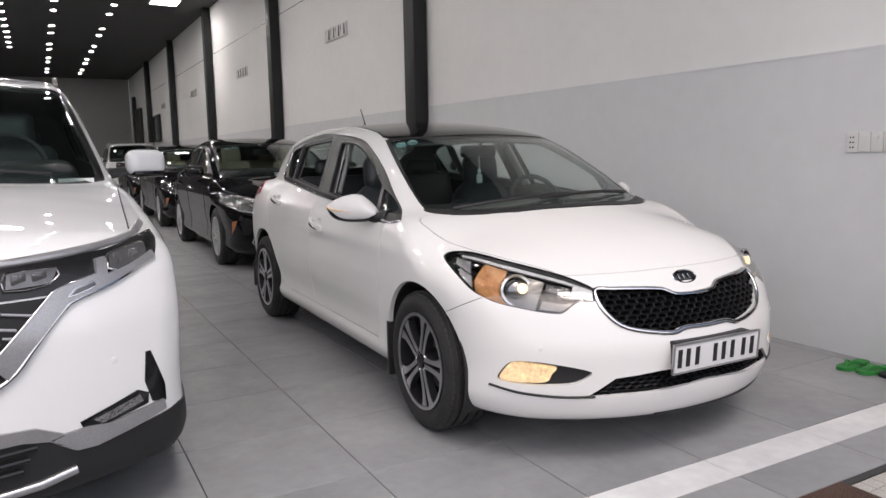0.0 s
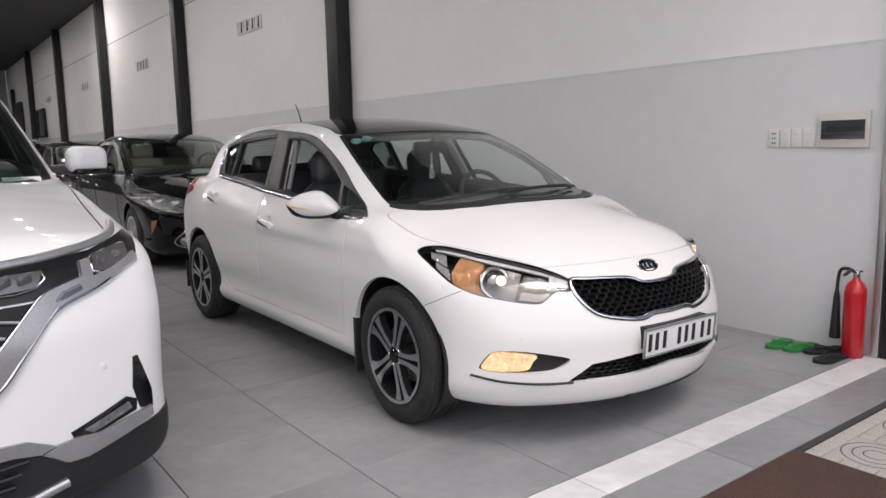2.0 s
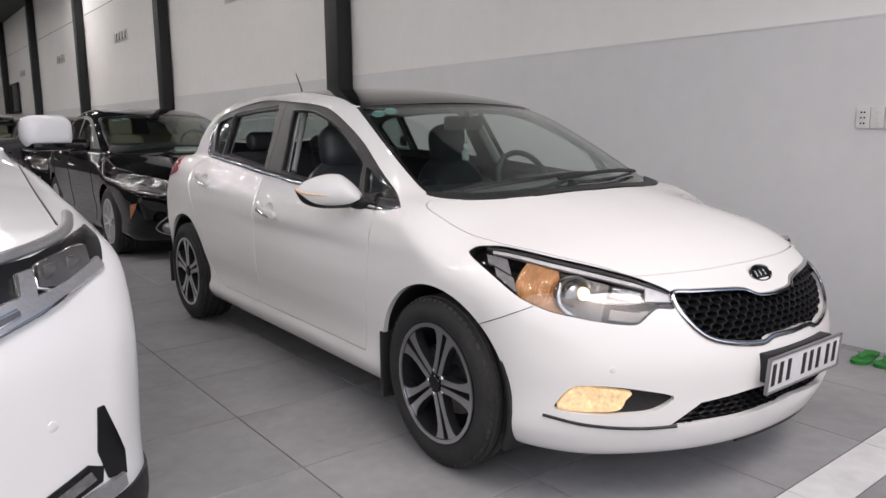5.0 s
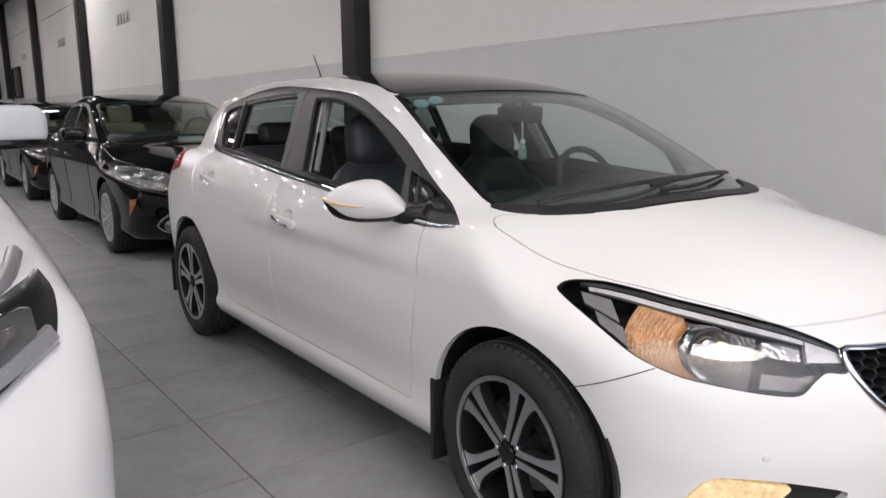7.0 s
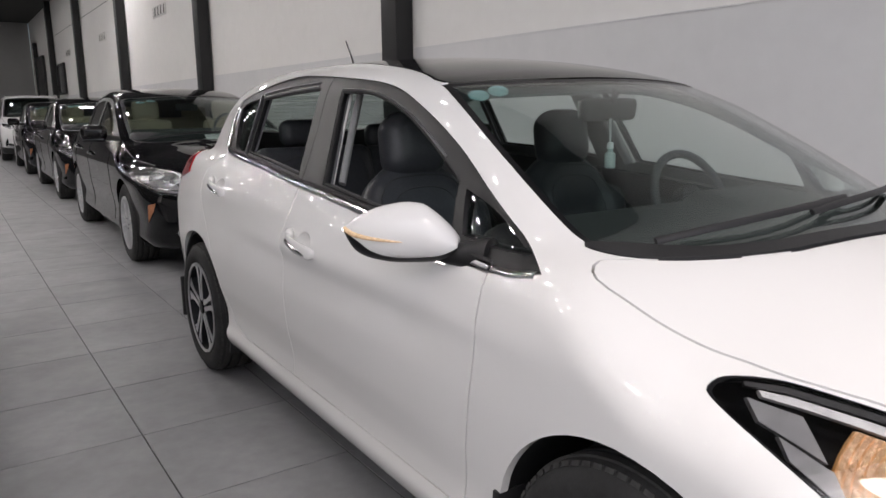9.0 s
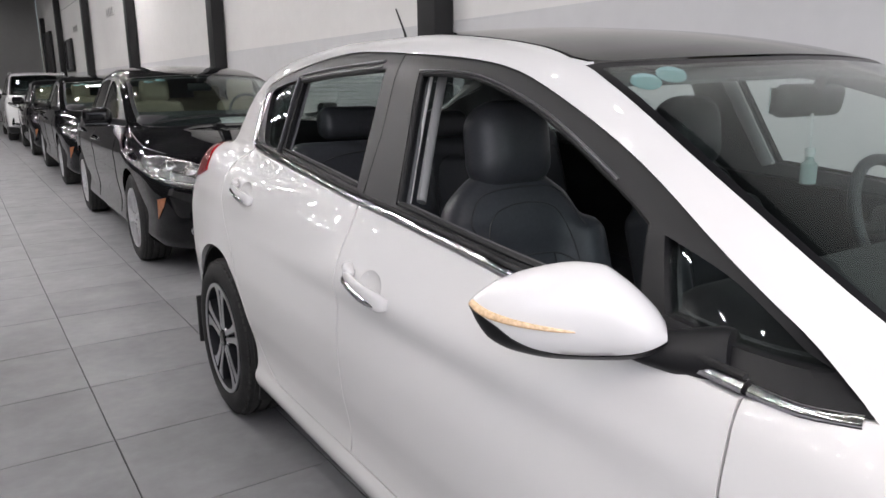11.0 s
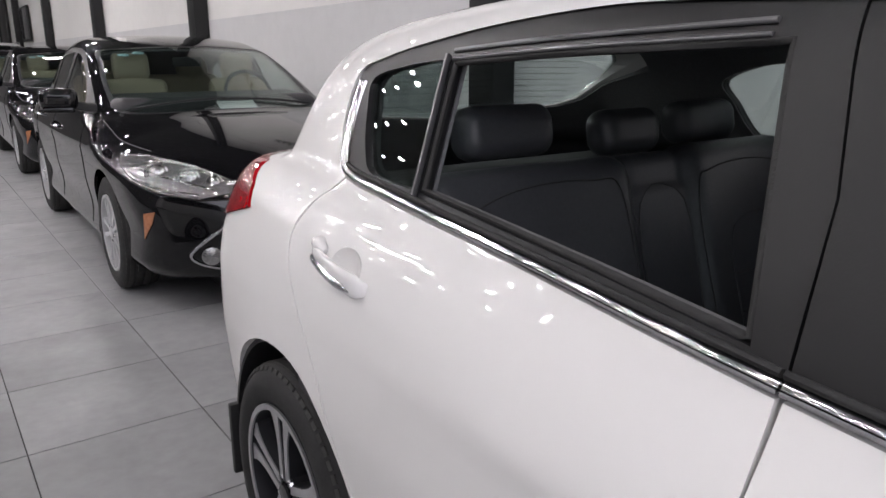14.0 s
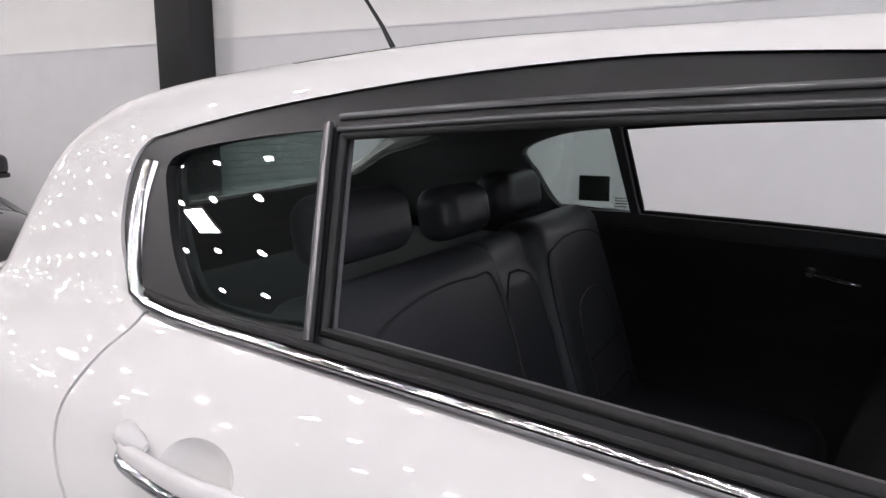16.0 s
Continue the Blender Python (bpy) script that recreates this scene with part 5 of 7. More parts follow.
        def dish(key, u0, u1, v0, v1, slope, mat, lab):
            """A ringed bowl round the projector, between two lines across the lamp."""
            def make():
                wave = [(0.040 + 0.011 * i + (0.0 if j else 0.0016), -0.012 + slope * i + (0.0045 if j else 0.0)) for i in range(15) for j in (0, 1)]
                bm = lathe(wave + [(wave[-1][0], wave[-1][1] - 0.006)] + [(r0, z0 - 0.007) for r0, z0 in wave[::-1]], 56, closed=True)
                bmesh.ops.transform(bm, matrix=Matrix.Translation(centre - d * 0.026) @ d.to_track_quat("Z", "Y").to_matrix().to_4x4(), verts=bm.verts)
                me = bpy.data.meshes.new(key)
                bm.to_mesh(me)
                bm.free()
                us = np.linspace(u0, u1, 9)
                loop = [q(u, v0) for u in us] + [q(u, v1) for u in us[::-1]]
                room_for = cut(patch_shell(key, net, *NOSE, 0.008, 0.064), slanted_prism(loop, lamp_dir), "INTERSECT")
                return cut(room_for, me, "INTERSECT")
            part(key, side(once(key + str(u0), make)), mat, lens, lab, 25)
        band("light_strip", 0.30, 5.0, 0.040, 0.105, 0.008, 0.03, LAMP_GREY, "dark chrome upper strip")
        band("daylight_strip", 0.5, 4.2, 0.125, 0.205, 0.012, 0.03, LIGHT_STRIP, "silver daytime light strip")
        band("daylight_end", 4.22, 4.97, 0.135, 0.52, 0.010, 0.03, LIGHT_STRIP, "wide bright end of the light strip")
        band("side_reflector", 0.25, 0.98, 0.28, 0.62, 0.014, 0.034, REFLECTOR_PALE, "silver side reflector")
        band("side_reflector", 0.45, 1.02, 0.66, 0.92, 0.016, 0.034, REFLECTOR_PALE, "lower silver side reflector")
        dish("indicator", 1.04, 2.08, 0.24, 0.97, -0.0034, LAMP_AMBER, "ringed amber-tinted indicator reflector")
        dish("lamp_well", 2.08, 3.00, 0.30, 0.97, 0.0, LAMP_SILVER, "ringed silver bowl round the projector")
        band("main_reflector", 3.15, 4.10, 0.30, 0.50, 0.018, 0.034, LAMP_CHROME, "chrome high-beam reflector")
        band("chrome_blade", 3.20, 4.35, 0.74, 0.93, 0.016, 0.030, LAMP_SILVER, "slim chrome blade")

        def lamp_part(nm, bm, mat, lab=""):
            hm = bpy.data.meshes.new(nm)
            bm.to_mesh(hm)
            bm.free()
            part(nm, side(hm), mat, lens, lab, 50)
        pr = lathe([(0.066, -0.05), (0.066, 0.004), (0.063, 0.011), (0.054, 0.010), (0.050, -0.02), (0.048, -0.05)], 40, closed=True)
        bmesh.ops.transform(pr, matrix=m, verts=pr.verts)
        lamp_part("projector_ring", pr, CHROME, "chrome projector ring")
        pr = lathe([(0.049, -0.03), (0.048, -0.01), (0.042, 0.006), (0.030, 0.016), (0.012, 0.021), (0.001, 0.022)], 32)
        bmesh.ops.transform(pr, matrix=m, verts=pr.verts)
        lamp_part("projector_lens", pr, PROJECTOR, "round projector lens")
        pr = lathe([(0.022, 0.0), (0.020, 0.026), (0.001, 0.029)], 20)
        bmesh.ops.transform(pr, matrix=m @ Matrix.Translation((0.022, 0.006, 0)), verts=pr.verts)
        lamp_part("bulb", pr, BULB, "warm lit bulb")
        # fog lamp
        bez = part("fog_bezel", side(once("fog_bezel", lambda: cut(patch_shell("bz", net, (-0.9, -1.0, 0.25), (-0.4, -0.3, 0.55), 0.022, 0.032), slanted_prism(scaled3(closed3(bezel), 1.02), bezel_dir, 0.2, 0.12), "INTERSECT"))), BLACK_PLASTIC, car, "black fog-lamp recess")
        part("fog_lamp", side(once("fog_lamp", lambda: cut(patch_shell("fog", net, (-0.9, -1.0, 0.25), (-0.4, -0.3, 0.55), 0.004, 0.024), slanted_prism(closed3([(-0.772, -0.516, 0.368), (-0.743, -0.56, 0.430), (-0.70, -0.61, 0.432), (-0.616, -0.678, 0.418), (-0.628, -0.668, 0.392), (-0.65, -0.652, 0.358), (-0.75, -0.54, 0.353)]), bezel_dir, 0.2, 0.12), "INTERSECT"))), FOG_LIT, bez, "lit amber fog lamp")
        groove = tube(spaced([on_side(f, -0.478, 0.330, 0.001), on_front(f, -0.735, 0.314, 0.001), on_front(f, -0.66, 0.305, 0.001), on_front(f, -0.58, 0.301, 0.001), on_front(f, -0.49, 0.303, 0.001)], 4), 0.0055, 6)
        hm = bpy.data.meshes.new("lip_groove")
        groove.to_mesh(hm)
        groove.free()
        part("lip_groove", side(hm), BLACK_PLASTIC, car, "black line in the bumper", 60)
        seam = tube(spaced([on_side(f, y, z, 0.0006) for y, z in ((-0.226, 0.580), (-0.31, 0.614), (-0.382, 0.648), (-0.428, 0.672))], 4), 0.0013, 5)
        hm = bpy.data.meshes.new("bumper_seam")
        seam.to_mesh(hm)
        seam.free()
        part("bumper_seam", side(hm), INK, car)
        dot = lathe([(0.010, -0.002), (0.010, 0.0012), (0.0085, 0.0018), (0.001, 0.0018)], 20)
        hm = bpy.data.meshes.new("sensor")
        bmesh.ops.transform(dot, matrix=Matrix.Translation(on_front(f, -0.66, 0.49)) @ Vector((-0.5, -0.86, 0)).to_track_quat("Z", "Y").to_matrix().to_4x4(), verts=dot.verts)
        dot.to_mesh(hm)
        dot.free()
        part("parking_sensor", side(hm), WHITE_PAINT, car, "round parking sensor")
        # mud flap behind the front wheel, and behind the rear wheel
        for y, z0, z1 in ((0.352, 0.155, 0.43), (3.065, 0.19, 0.40)):
            flap = box(-0.870, -0.70, y - 0.010, y + 0.012, z0, z1, 0.006)
            hm = bpy.data.meshes.new("mud_flap")
            flap.to_mesh(hm)
            flap.free()
            part("mud_flap", side(hm), BLACK_PLASTIC, car, "black rubber mud flap")
        # tail lamp
        part("tail_lamp", side(once("tail_lamp", lambda: cut(patch_shell("tl", net, (-1.0, 2.7, 0.8), (-0.35, 3.6, 1.2), -0.006, 0.02), prism(grow(tail, -0.002), "x", -1.2, -0.56), "INTERSECT"))), RED_LENS, car, "red tail lamp")
        # door mirror
        foot_at, along, out_n = Vector((-0.814, 0.578, 0)), Vector((-0.743, 0.669, 0)), Vector((-0.669, -0.743, 0))
        crest = curve1([(-0.008, 0.962), (0.0, 0.974), (0.018, 0.994), (0.051, 1.023), (0.082, 1.041), (0.117, 1.044), (0.172, 1.035), (0.228, 1.014), (0.258, 0.994), (0.272, 0.980)])
        keel = curve1([(-0.008, 0.928), (0.0, 0.920), (0.014, 0.912), (0.068, 0.903), (0.141, 0.901), (0.198, 0.908), (0.240, 0.925), (0.260, 0.950), (0.272, 0.974)])
        parting = curve1([(-0.008, 0.942), (0.005, 0.935), (0.041, 0.922), (0.113, 0.915), (0.17, 0.921), (0.204, 0.935), (0.230, 0.954), (0.256, 0.967), (0.272, 0.977)])
        swell = curve1([(-0.008, 0.036), (0.02, 0.052), (0.06, 0.058), (0.12, 0.058), (0.18, 0.050), (0.23, 0.034), (0.26, 0.017), (0.272, 0.006)])

        def mirror_point(t, angle, grown=0.0):
            c, h = (float(crest(t)) + float(keel(t))) / 2, (float(crest(t)) - float(keel(t))) / 2 + grown
            n = math.cos(angle) * (float(swell(t)) + grown) * (1.0 if math.cos(angle) > 0 else 0.55)
            return foot_at + along * t + out_n * n + Vector((0, 0, c + h * math.sin(angle)))

        def parting_angle(t):
            c, h = (float(crest(t)) + float(keel(t))) / 2, (float(crest(t)) - float(keel(t))) / 2
            return math.asin(max(-0.97, min(0.97, (float(parting(t)) - c) / h)))

        def mirror_half(upper):
            bm, rings, n = bmesh.new(), [], 22
            for t in [-0.008 + 0.28 * i / 30 for i in range(31)]:
                a0 = parting_angle(t)
                end = math.pi - a0 if upper else -math.pi - a0
                rings.append([bm.verts.new(mirror_point(t, a0 + (end - a0) * k / n, 0.0 if upper else 0.0022)) for k in range(n + 1)])
            for ra, rb in zip(rings, rings[1:]):
                for k in range(n + 1):
                    bm.faces.new((ra[k], ra[(k + 1) % (n + 1)], rb[(k + 1) % (n + 1)], rb[k]))
            bm.faces.new(rings[0]), bm.faces.new(rings[-1])
            bmesh.ops.recalc_face_normals(bm, faces=bm.faces)
            me = bpy.data.meshes.new("mirror_half")
            bm.to_mesh(me)
            bm.free()
            return me
        mirror_ob = part("door_mirror", side(mirror_half(True)), WHITE_PAINT, car, "white door mirror with amber indicator strip", 50)
        part("mirror_base", side(mirror_half(False)), SATIN_BLACK, mirror_ob, "satin black mirror underside", 50)
        stalk = tube(spaced([(-0.845, 0.605, 0.930), (-0.825, 0.575, 0.924), (-0.808, 0.530, 0.926), (-0.790, 0.470, 0.940)], 4), [0.020, 0.026, 0.028, 0.029, 0.030, 0.031, 0.033, 0.035, 0.037, 0.039, 0.040, 0.040, 0.036], 14, flat=0.7)
        hm = bpy.data.meshes.new("mirror_stalk")
        stalk.to_mesh(hm)
        stalk.free()
        part("mirror_stalk", side(hm), SATIN_BLACK, mirror_ob, "satin black mirror stalk", 60)
        lamp_line = curve1([(0.118, 0.957), (0.189, 0.962), (0.240, 0.969), (0.258, 0.975), (0.268, 0.980)])

        def mirror_face(t):
            c, h = (float(crest(t)) + float(keel(t))) / 2, (float(crest(t)) - float(keel(t))) / 2
            return mirror_point(t, math.asin(max(-0.95, min(0.95, (float(lamp_line(t)) - c) / h))), 0.0006)
        line = tube([mirror_face(0.268 - 0.150 * t) for t in np.linspace(0, 1, 16)], [0.0056, 0.0066, 0.0066, 0.0063, 0.006, 0.0057, 0.0054, 0.005, 0.0047, 0.0043, 0.004, 0.0036, 0.0032, 0.0027, 0.002, 0.001], 8, flat=0.8)
        hm = bpy.data.meshes.new("indicator_strip")
        line.to_mesh(hm)
        line.free()
        part("indicator_strip", side(hm), STRIP_LIT, mirror_ob, "amber indicator strip", 60)

    # front grilles, emblem, plate
    def front_at(dy):
        return lambda u, v: on_front(f, u, v) + Vector((0, dy, 0))
    g_ob = part("grille", hexgrid(inside_polygon(grow(grille, -0.006)), front_at(0.016), 0.0235, 0.0030, 0.03, 1.85), GRILLE_BLACK, car, "gloss black honeycomb grille with chrome surround", 30)
    part("grille_backing", cut(patch_shell("gb", net, (-0.6, -1.0, 0.45), (0.6, -0.4, 0.8), 0.045, 0.055), prism(grow(grille, 0.01), "y", -1.2, -0.5), "INTERSECT"), BLACK_PLASTIC, g_ob)
    part("grille_surround", tube([on_front(f, x, z, 0.002) for x, z in grille + grille[:1]], 0.0095, 8, flat=0.6), CHROME, g_ob, "chrome grille surround", 60)
    l_ob = part("lower_grille", hexgrid(inside_polygon(grow(low, -0.008)), front_at(0.016), 0.020, 0.0032, 0.02, 1.85), GRILLE_BLACK, car, "black honeycomb lower intake", 30)
    part("intake_backing", cut(patch_shell("lb", net, (-0.7, -1.0, 0.22), (0.7, -0.4, 0.5), 0.035, 0.045), prism(grow(low, 0.01), "y", -1.2, -0.5), "INTERSECT"), BLACK_PLASTIC, l_ob)
    em = lathe([(1.0, 0.0), (1.0, 0.004), (0.9, 0.006), (0.84, 0.004), (0.001, 0.004)], 36)
    part("emblem", em, GLOSS_BLACK, car, "oval black emblem with chrome rim", at=Matrix.Translation(on_front(f, -0.004, 0.722, 0.001)) @ Matrix.Rotation(radians(52), 4, "X") @ Matrix.Diagonal((0.060, 0.030, 1, 1)))
    ring = bmesh.new()
    tube([(0.060 * math.cos(a), 0.030 * math.sin(a), 0.004) for a in np.linspace(0, 2 * math.pi, 37)], 0.0035, 6, ring)
    part("emblem_rim", ring, CHROME, car, "chrome emblem rim", at=Matrix.Translation(on_front(f, -0.004, 0.722, 0.001)) @ Matrix.Rotation(radians(52), 4, "X"))
    for dx in (-0.026, 0.0, 0.026):
        part("emblem_bar", box(dx - 0.007, dx + 0.007, -0.012, 0.012, 0.004, 0.007, 0.001, 1), CHROME, car, "plain chrome bar on the emblem", at=Matrix.Translation(on_front(f, -0.004, 0.722, 0.001)) @ Matrix.Rotation(radians(52), 4, "X"))
    plate_with_bars(car, pose(0.008, -0.900, 0.444, 4, 0, 0), 0.470, 0.110, (-0.204, -0.160, -0.110, -0.012, 0.036, 0.086, 0.150, 0.200))
    part("plate_holder", box(-0.20, 0.21, -0.892, -0.83, 0.41, 0.505, 0.006), BLACK_PLASTIC, car, "black plate holder")

    part("splitter", tube([on_front(f, x, 0.198 + 0.012 * abs(x), -0.004) for x in np.linspace(-0.22, 0.50, 19)], 0.010, 8), BLACK_PLASTIC, car, "black splitter under the bumper", 60)

    # cowl, wipers, antenna
    cowl = cut(patch_shell("cowl", net, (-0.85, -0.1, 0.85), (0.85, 0.5, 1.3), -0.004, 0.003), prism(whole([(0, -0.003), (0.32, 0.026), (0.51, 0.094), (0.64, 0.175), (0.69, 0.26), (0.665, 0.275), (0.5, 0.140), (0.32, 0.072), (0, 0.042)]), "z", 0.86, 1.3), "INTERSECT")
    part("cowl", cowl, BLACK_PLASTIC, car, "black plastic cowl under the windscreen")
    for x0, y0, x1, y1 in ((-0.58, 0.185, 0.10, 0.155), (-0.12, 0.115, 0.60, 0.28)):
        pts = [on_top(f, x0 + (x1 - x0) * t, y0 + (y1 - y0) * t - 0.05 * math.sin(math.pi * t), 0.016 + 0.014 * math.sin(math.pi * t)) for t in np.linspace(0, 1, 9)]
        wp = part("wiper", tube(pts, 0.0095, 6, flat=0.6), BLACK_PLASTIC, car, "black wiper", 60)
        part("wiper_blade", tube([p + Vector((0, 0.018, -0.006)) for p in pts[1:]], 0.006, 5), RUBBER, wp, "", 60)
    b = on_top(f, 0.0, 2.66)
    an = part("antenna", tube([b + Vector((0, -0.015, -0.004)), b + Vector((0, 0.01, 0.02)), b + Vector((0, 0.05, 0.09)), b + Vector((0, 0.11, 0.175))], [0.016, 0.007, 0.0045, 0.0035], 8), BLACK_PLASTIC, car, "short black roof antenna", 60)

    four_wheels(car, 2.70, 0.872, 0.315, 0.215, 0.218, "twin", (0.62, 0.0, 0.28, 0.5))
    arch_liners(car, 2.70, 0.366, 0.60, 0.845)
    true_normals(car, f, {"body", "hood", "roof_panel", "front_door", "rear_door"})
    true_normals(car, f, {"windscreen", "windscreen_border", "rear_window", "quarter_glass", "headlight", "tail_lamp"}, 0.03)
    return car, net


HATCHBACK, HATCH_NET = build_hatchback()

# ---- the hatchback's cabin ----


def front_seat(x):
    seat = part("front_seat", blob([((x, 1.07, 0.50), (0.25, 0.29, 0.085), 0.07, 6)], (x - 0.4, 0.6, 0.3), (x + 0.4, 1.5, 0.8), 0.02)[0], LEATHER, HATCHBACK, "black leather front seat with light seams", 60)
    back, f = blob([((x, 1.43, 0.74), (0.20, 0.060, 0.26), 0.055, -17), ((x - 0.208, 1.390, 0.70), (0.072, 0.088, 0.225), 0.065, -17), ((x + 0.208, 1.390, 0.70), (0.072, 0.088, 0.225), 0.065, -17),
                    ((x, 1.478, 0.91), (0.205, 0.062, 0.07), 0.060, -17), ((x, 1.496, 0.965), (0.165, 0.060, 0.065), 0.058, -17), ((x, 1.505, 1.005), (0.115, 0.056, 0.055), 0.053, -17)],
                   (x - 0.4, 1.1, 0.4), (x + 0.4, 1.72, 1.15), 0.014, 0.05)
    part("backrest", back, LEATHER, seat, "", 60)
    part("headrest", blob([((x, 1.497, 1.125), (0.128, 0.070, 0.112), 0.068, -8), ((x, 1.488, 1.15), (0.105, 0.066, 0.100), 0.064, -8)], (x - 0.25, 1.33, 0.95), (x + 0.25, 1.70, 1.35), 0.012)[0], LEATHER, seat, "black leather headrest", 60)

    def face(dx, z):
        return Vector((x + dx, outermost(f, "y", x + dx, z, 0.9, 1.7) - 0.001, z))
    for line in ([(-0.155, 0.55), (-0.150, 0.80), (-0.125, 0.93), (-0.06, 0.975), (0.06, 0.975), (0.125, 0.93), (0.150, 0.80), (0.155, 0.55)],
                 [(-0.150, 0.80), (-0.09, 0.835), (0.09, 0.835), (0.150, 0.80)], [(-0.153, 0.66), (0, 0.672), (0.153, 0.66)], [(-0.09, 0.835), (-0.105, 0.66)], [(0.09, 0.835), (0.105, 0.66)],
                 [(-0.185, 0.90), (-0.17, 0.96), (-0.10, 1.015), (0.10, 1.015), (0.17, 0.96), (0.185, 0.90)]):
        pts = [face(*p) for p in spaced(line, 5)]
        part("seam", tube(pts, 0.0024, 5), SEAM, seat, "", 60)
    for s in (-0.05, 0.05):
        part("headrest_post", tube([(x + s, 1.50, 1.0), (x + s, 1.505, 1.09)], 0.007, 8), SATIN_BLACK, seat, "", 60)


front_seat(-0.375)
front_seat(0.365)
bench, bench_f = blob([((-0.345, 2.395, 0.80), (0.300, 0.07, 0.295), 0.06, -17), ((0.40, 2.395, 0.80), (0.245, 0.07, 0.305), 0.06, -17), ((0.06, 2.402, 0.755), (0.108, 0.062, 0.245), 0.022, -17), ((0.06, 2.475, 1.015), (0.120, 0.045, 0.065), 0.04, -17)], (-0.75, 2.0, 0.4), (0.75, 2.75, 1.25), 0.016, 0.012)
rear_seat = part("rear_seat", blob([((0, 2.05, 0.50), (0.66, 0.26, 0.10), 0.08, 5)], (-0.75, 1.6, 0.3), (0.75, 2.5, 0.7), 0.022)[0], LEATHER, HATCHBACK, "black leather rear bench with three headrests", 60)
part("backrest", bench, LEATHER, rear_seat, "", 60)
for x, y, z in ((-0.340, 2.555, 1.150), (0.125, 2.60, 1.122), (0.455, 2.60, 1.135)):
    part("headrest", blob([((x, y, z), (0.135 if x < 0 or x > 0.2 else 0.115, 0.052, 0.062), 0.045, -10)], (x - 0.2, y - 0.12, z - 0.12), (x + 0.2, y + 0.12, z + 0.12), 0.012)[0], LEATHER, rear_seat, "black leather headrest", 60)
for line in ([(-0.60, 0.80), (-0.575, 0.98), (-0.50, 1.03), (-0.36, 1.05), (-0.20, 1.045), (-0.115, 1.02), (-0.10, 0.80)], [(-0.53, 0.60), (-0.52, 0.82), (-0.42, 0.885), (-0.28, 0.885), (-0.20, 0.82), (-0.19, 0.60)], [(-0.030, 0.62), (-0.026, 0.965), (0.146, 0.965), (0.150, 0.62)],
             [(0.18, 0.62), (0.185, 0.98), (0.24, 1.035), (0.40, 1.05), (0.55, 1.03), (0.60, 0.97), (0.62, 0.65)], [(0.27, 0.62), (0.275, 0.84), (0.34, 0.90), (0.46, 0.90), (0.53, 0.84), (0.535, 0.62)], [(0.27, 0.76), (0.53, 0.76)], [(0.27, 0.66), (0.53, 0.66)]):
    pts = [Vector((p[0], outermost(bench_f, "y", p[0], p[1], 1.9, 2.8) - 0.001, p[1])) for p in spaced(line, 5)]
    part("seam", tube(pts, 0.0026, 5), SEAM, rear_seat, "", 60)
dash = part("dashboard", blob([((0, 0.50, 0.84), (0.70, 0.22, 0.12), 0.09, 4), ((0.36, 0.62, 0.925), (0.20, 0.10, 0.055), 0.05, 8), ((0, 0.70, 0.62), (0.12, 0.14, 0.22), 0.05, 0)], (-0.85, 0.2, 0.3), (0.85, 0.95, 1.1), 0.022, 0.05)[0], DASH, HATCHBACK, "black dashboard", 60)
tilt = Matrix.Translation((0.36, 0.815, 0.925)) @ Matrix.Rotation(radians(66), 4, "X")
wheel_bm = bmesh.new()
tube([(0.182 * math.cos(a), 0.182 * math.sin(a), 0) for a in np.linspace(0, 2 * math.pi, 41)], 0.0155, 10, wheel_bm)
steer = part("steering_wheel", wheel_bm, LEATHER, HATCHBACK, "black three-spoke steering wheel", 60, at=tilt)
part("hub_pad", lathe([(0.065, -0.03), (0.062, 0.015), (0.04, 0.024), (0.001, 0.026)], 24), DASH, steer)
for a in (0.1, math.pi - 0.1, -math.pi / 2):
    part("spoke", tube([(0.05 * math.cos(a), 0.05 * math.sin(a), 0), (0.175 * math.cos(a), 0.175 * math.sin(a), 0)], 0.018, 8, flat=0.4), DASH, steer, "", 60)
rvm = part("rear_view_mirror", blob([((-0.03, 0.855, 1.250), (0.118, 0.022, 0.036), 0.021, 10)], (-0.2, 0.78, 1.18), (0.15, 0.93, 1.32), 0.009)[0], BLACK_PLASTIC, HATCHBACK, "black rear-view mirror under the roof", 60)
part("mirror_stem", tube([(-0.03, 0.845, 1.26), (-0.03, 0.82, 1.315)], 0.012, 8), BLACK_PLASTIC, rvm, "", 60)
part("mirror_glass", box(-0.140, 0.080, 0.877, 0.880, 1.222, 1.278, 0.001, 1), MIRROR, rvm, "mirror glass")
orn = thing("hanging_ornament", "small clear glass bottle hanging from the rear-view mirror", "ornament")
part("cord", tube([(-0.036, 0.842, 1.235), (-0.038, 0.835, 1.12)], 0.0018, 5), PAPER, orn)
part("cord", tube([(-0.030, 0.842, 1.235), (-0.036, 0.835, 1.12)], 0.0018, 5), PAPER, orn)
part("bottle", lathe([(0.008, 0.035), (0.009, 0.02), (0.018, 0.012), (0.018, -0.03), (0.012, -0.034)], 14), shader("glass_bottle", (0.7, 0.8, 0.78), 0.12, trans=0.4), orn, "little glass bottle", at=pose(-0.037, 0.835, 1.098))
part("cap", lathe([(0.011, 0), (0.011, 0.018), (0.004, 0.02)], 12), PAPER, orn, "white cap", at=pose(-0.037, 0.835, 1.128))
part("cabin_floor", box(-0.68, 0.68, 0.45, 3.1, 0.20, 0.23, 0.01), LINING, HATCHBACK, "dark carpet")
part("parcel_shelf", box(-0.62, 0.62, 2.60, 3.05, 0.98, 1.0, 0.005), LINING, HATCHBACK, "black parcel shelf")
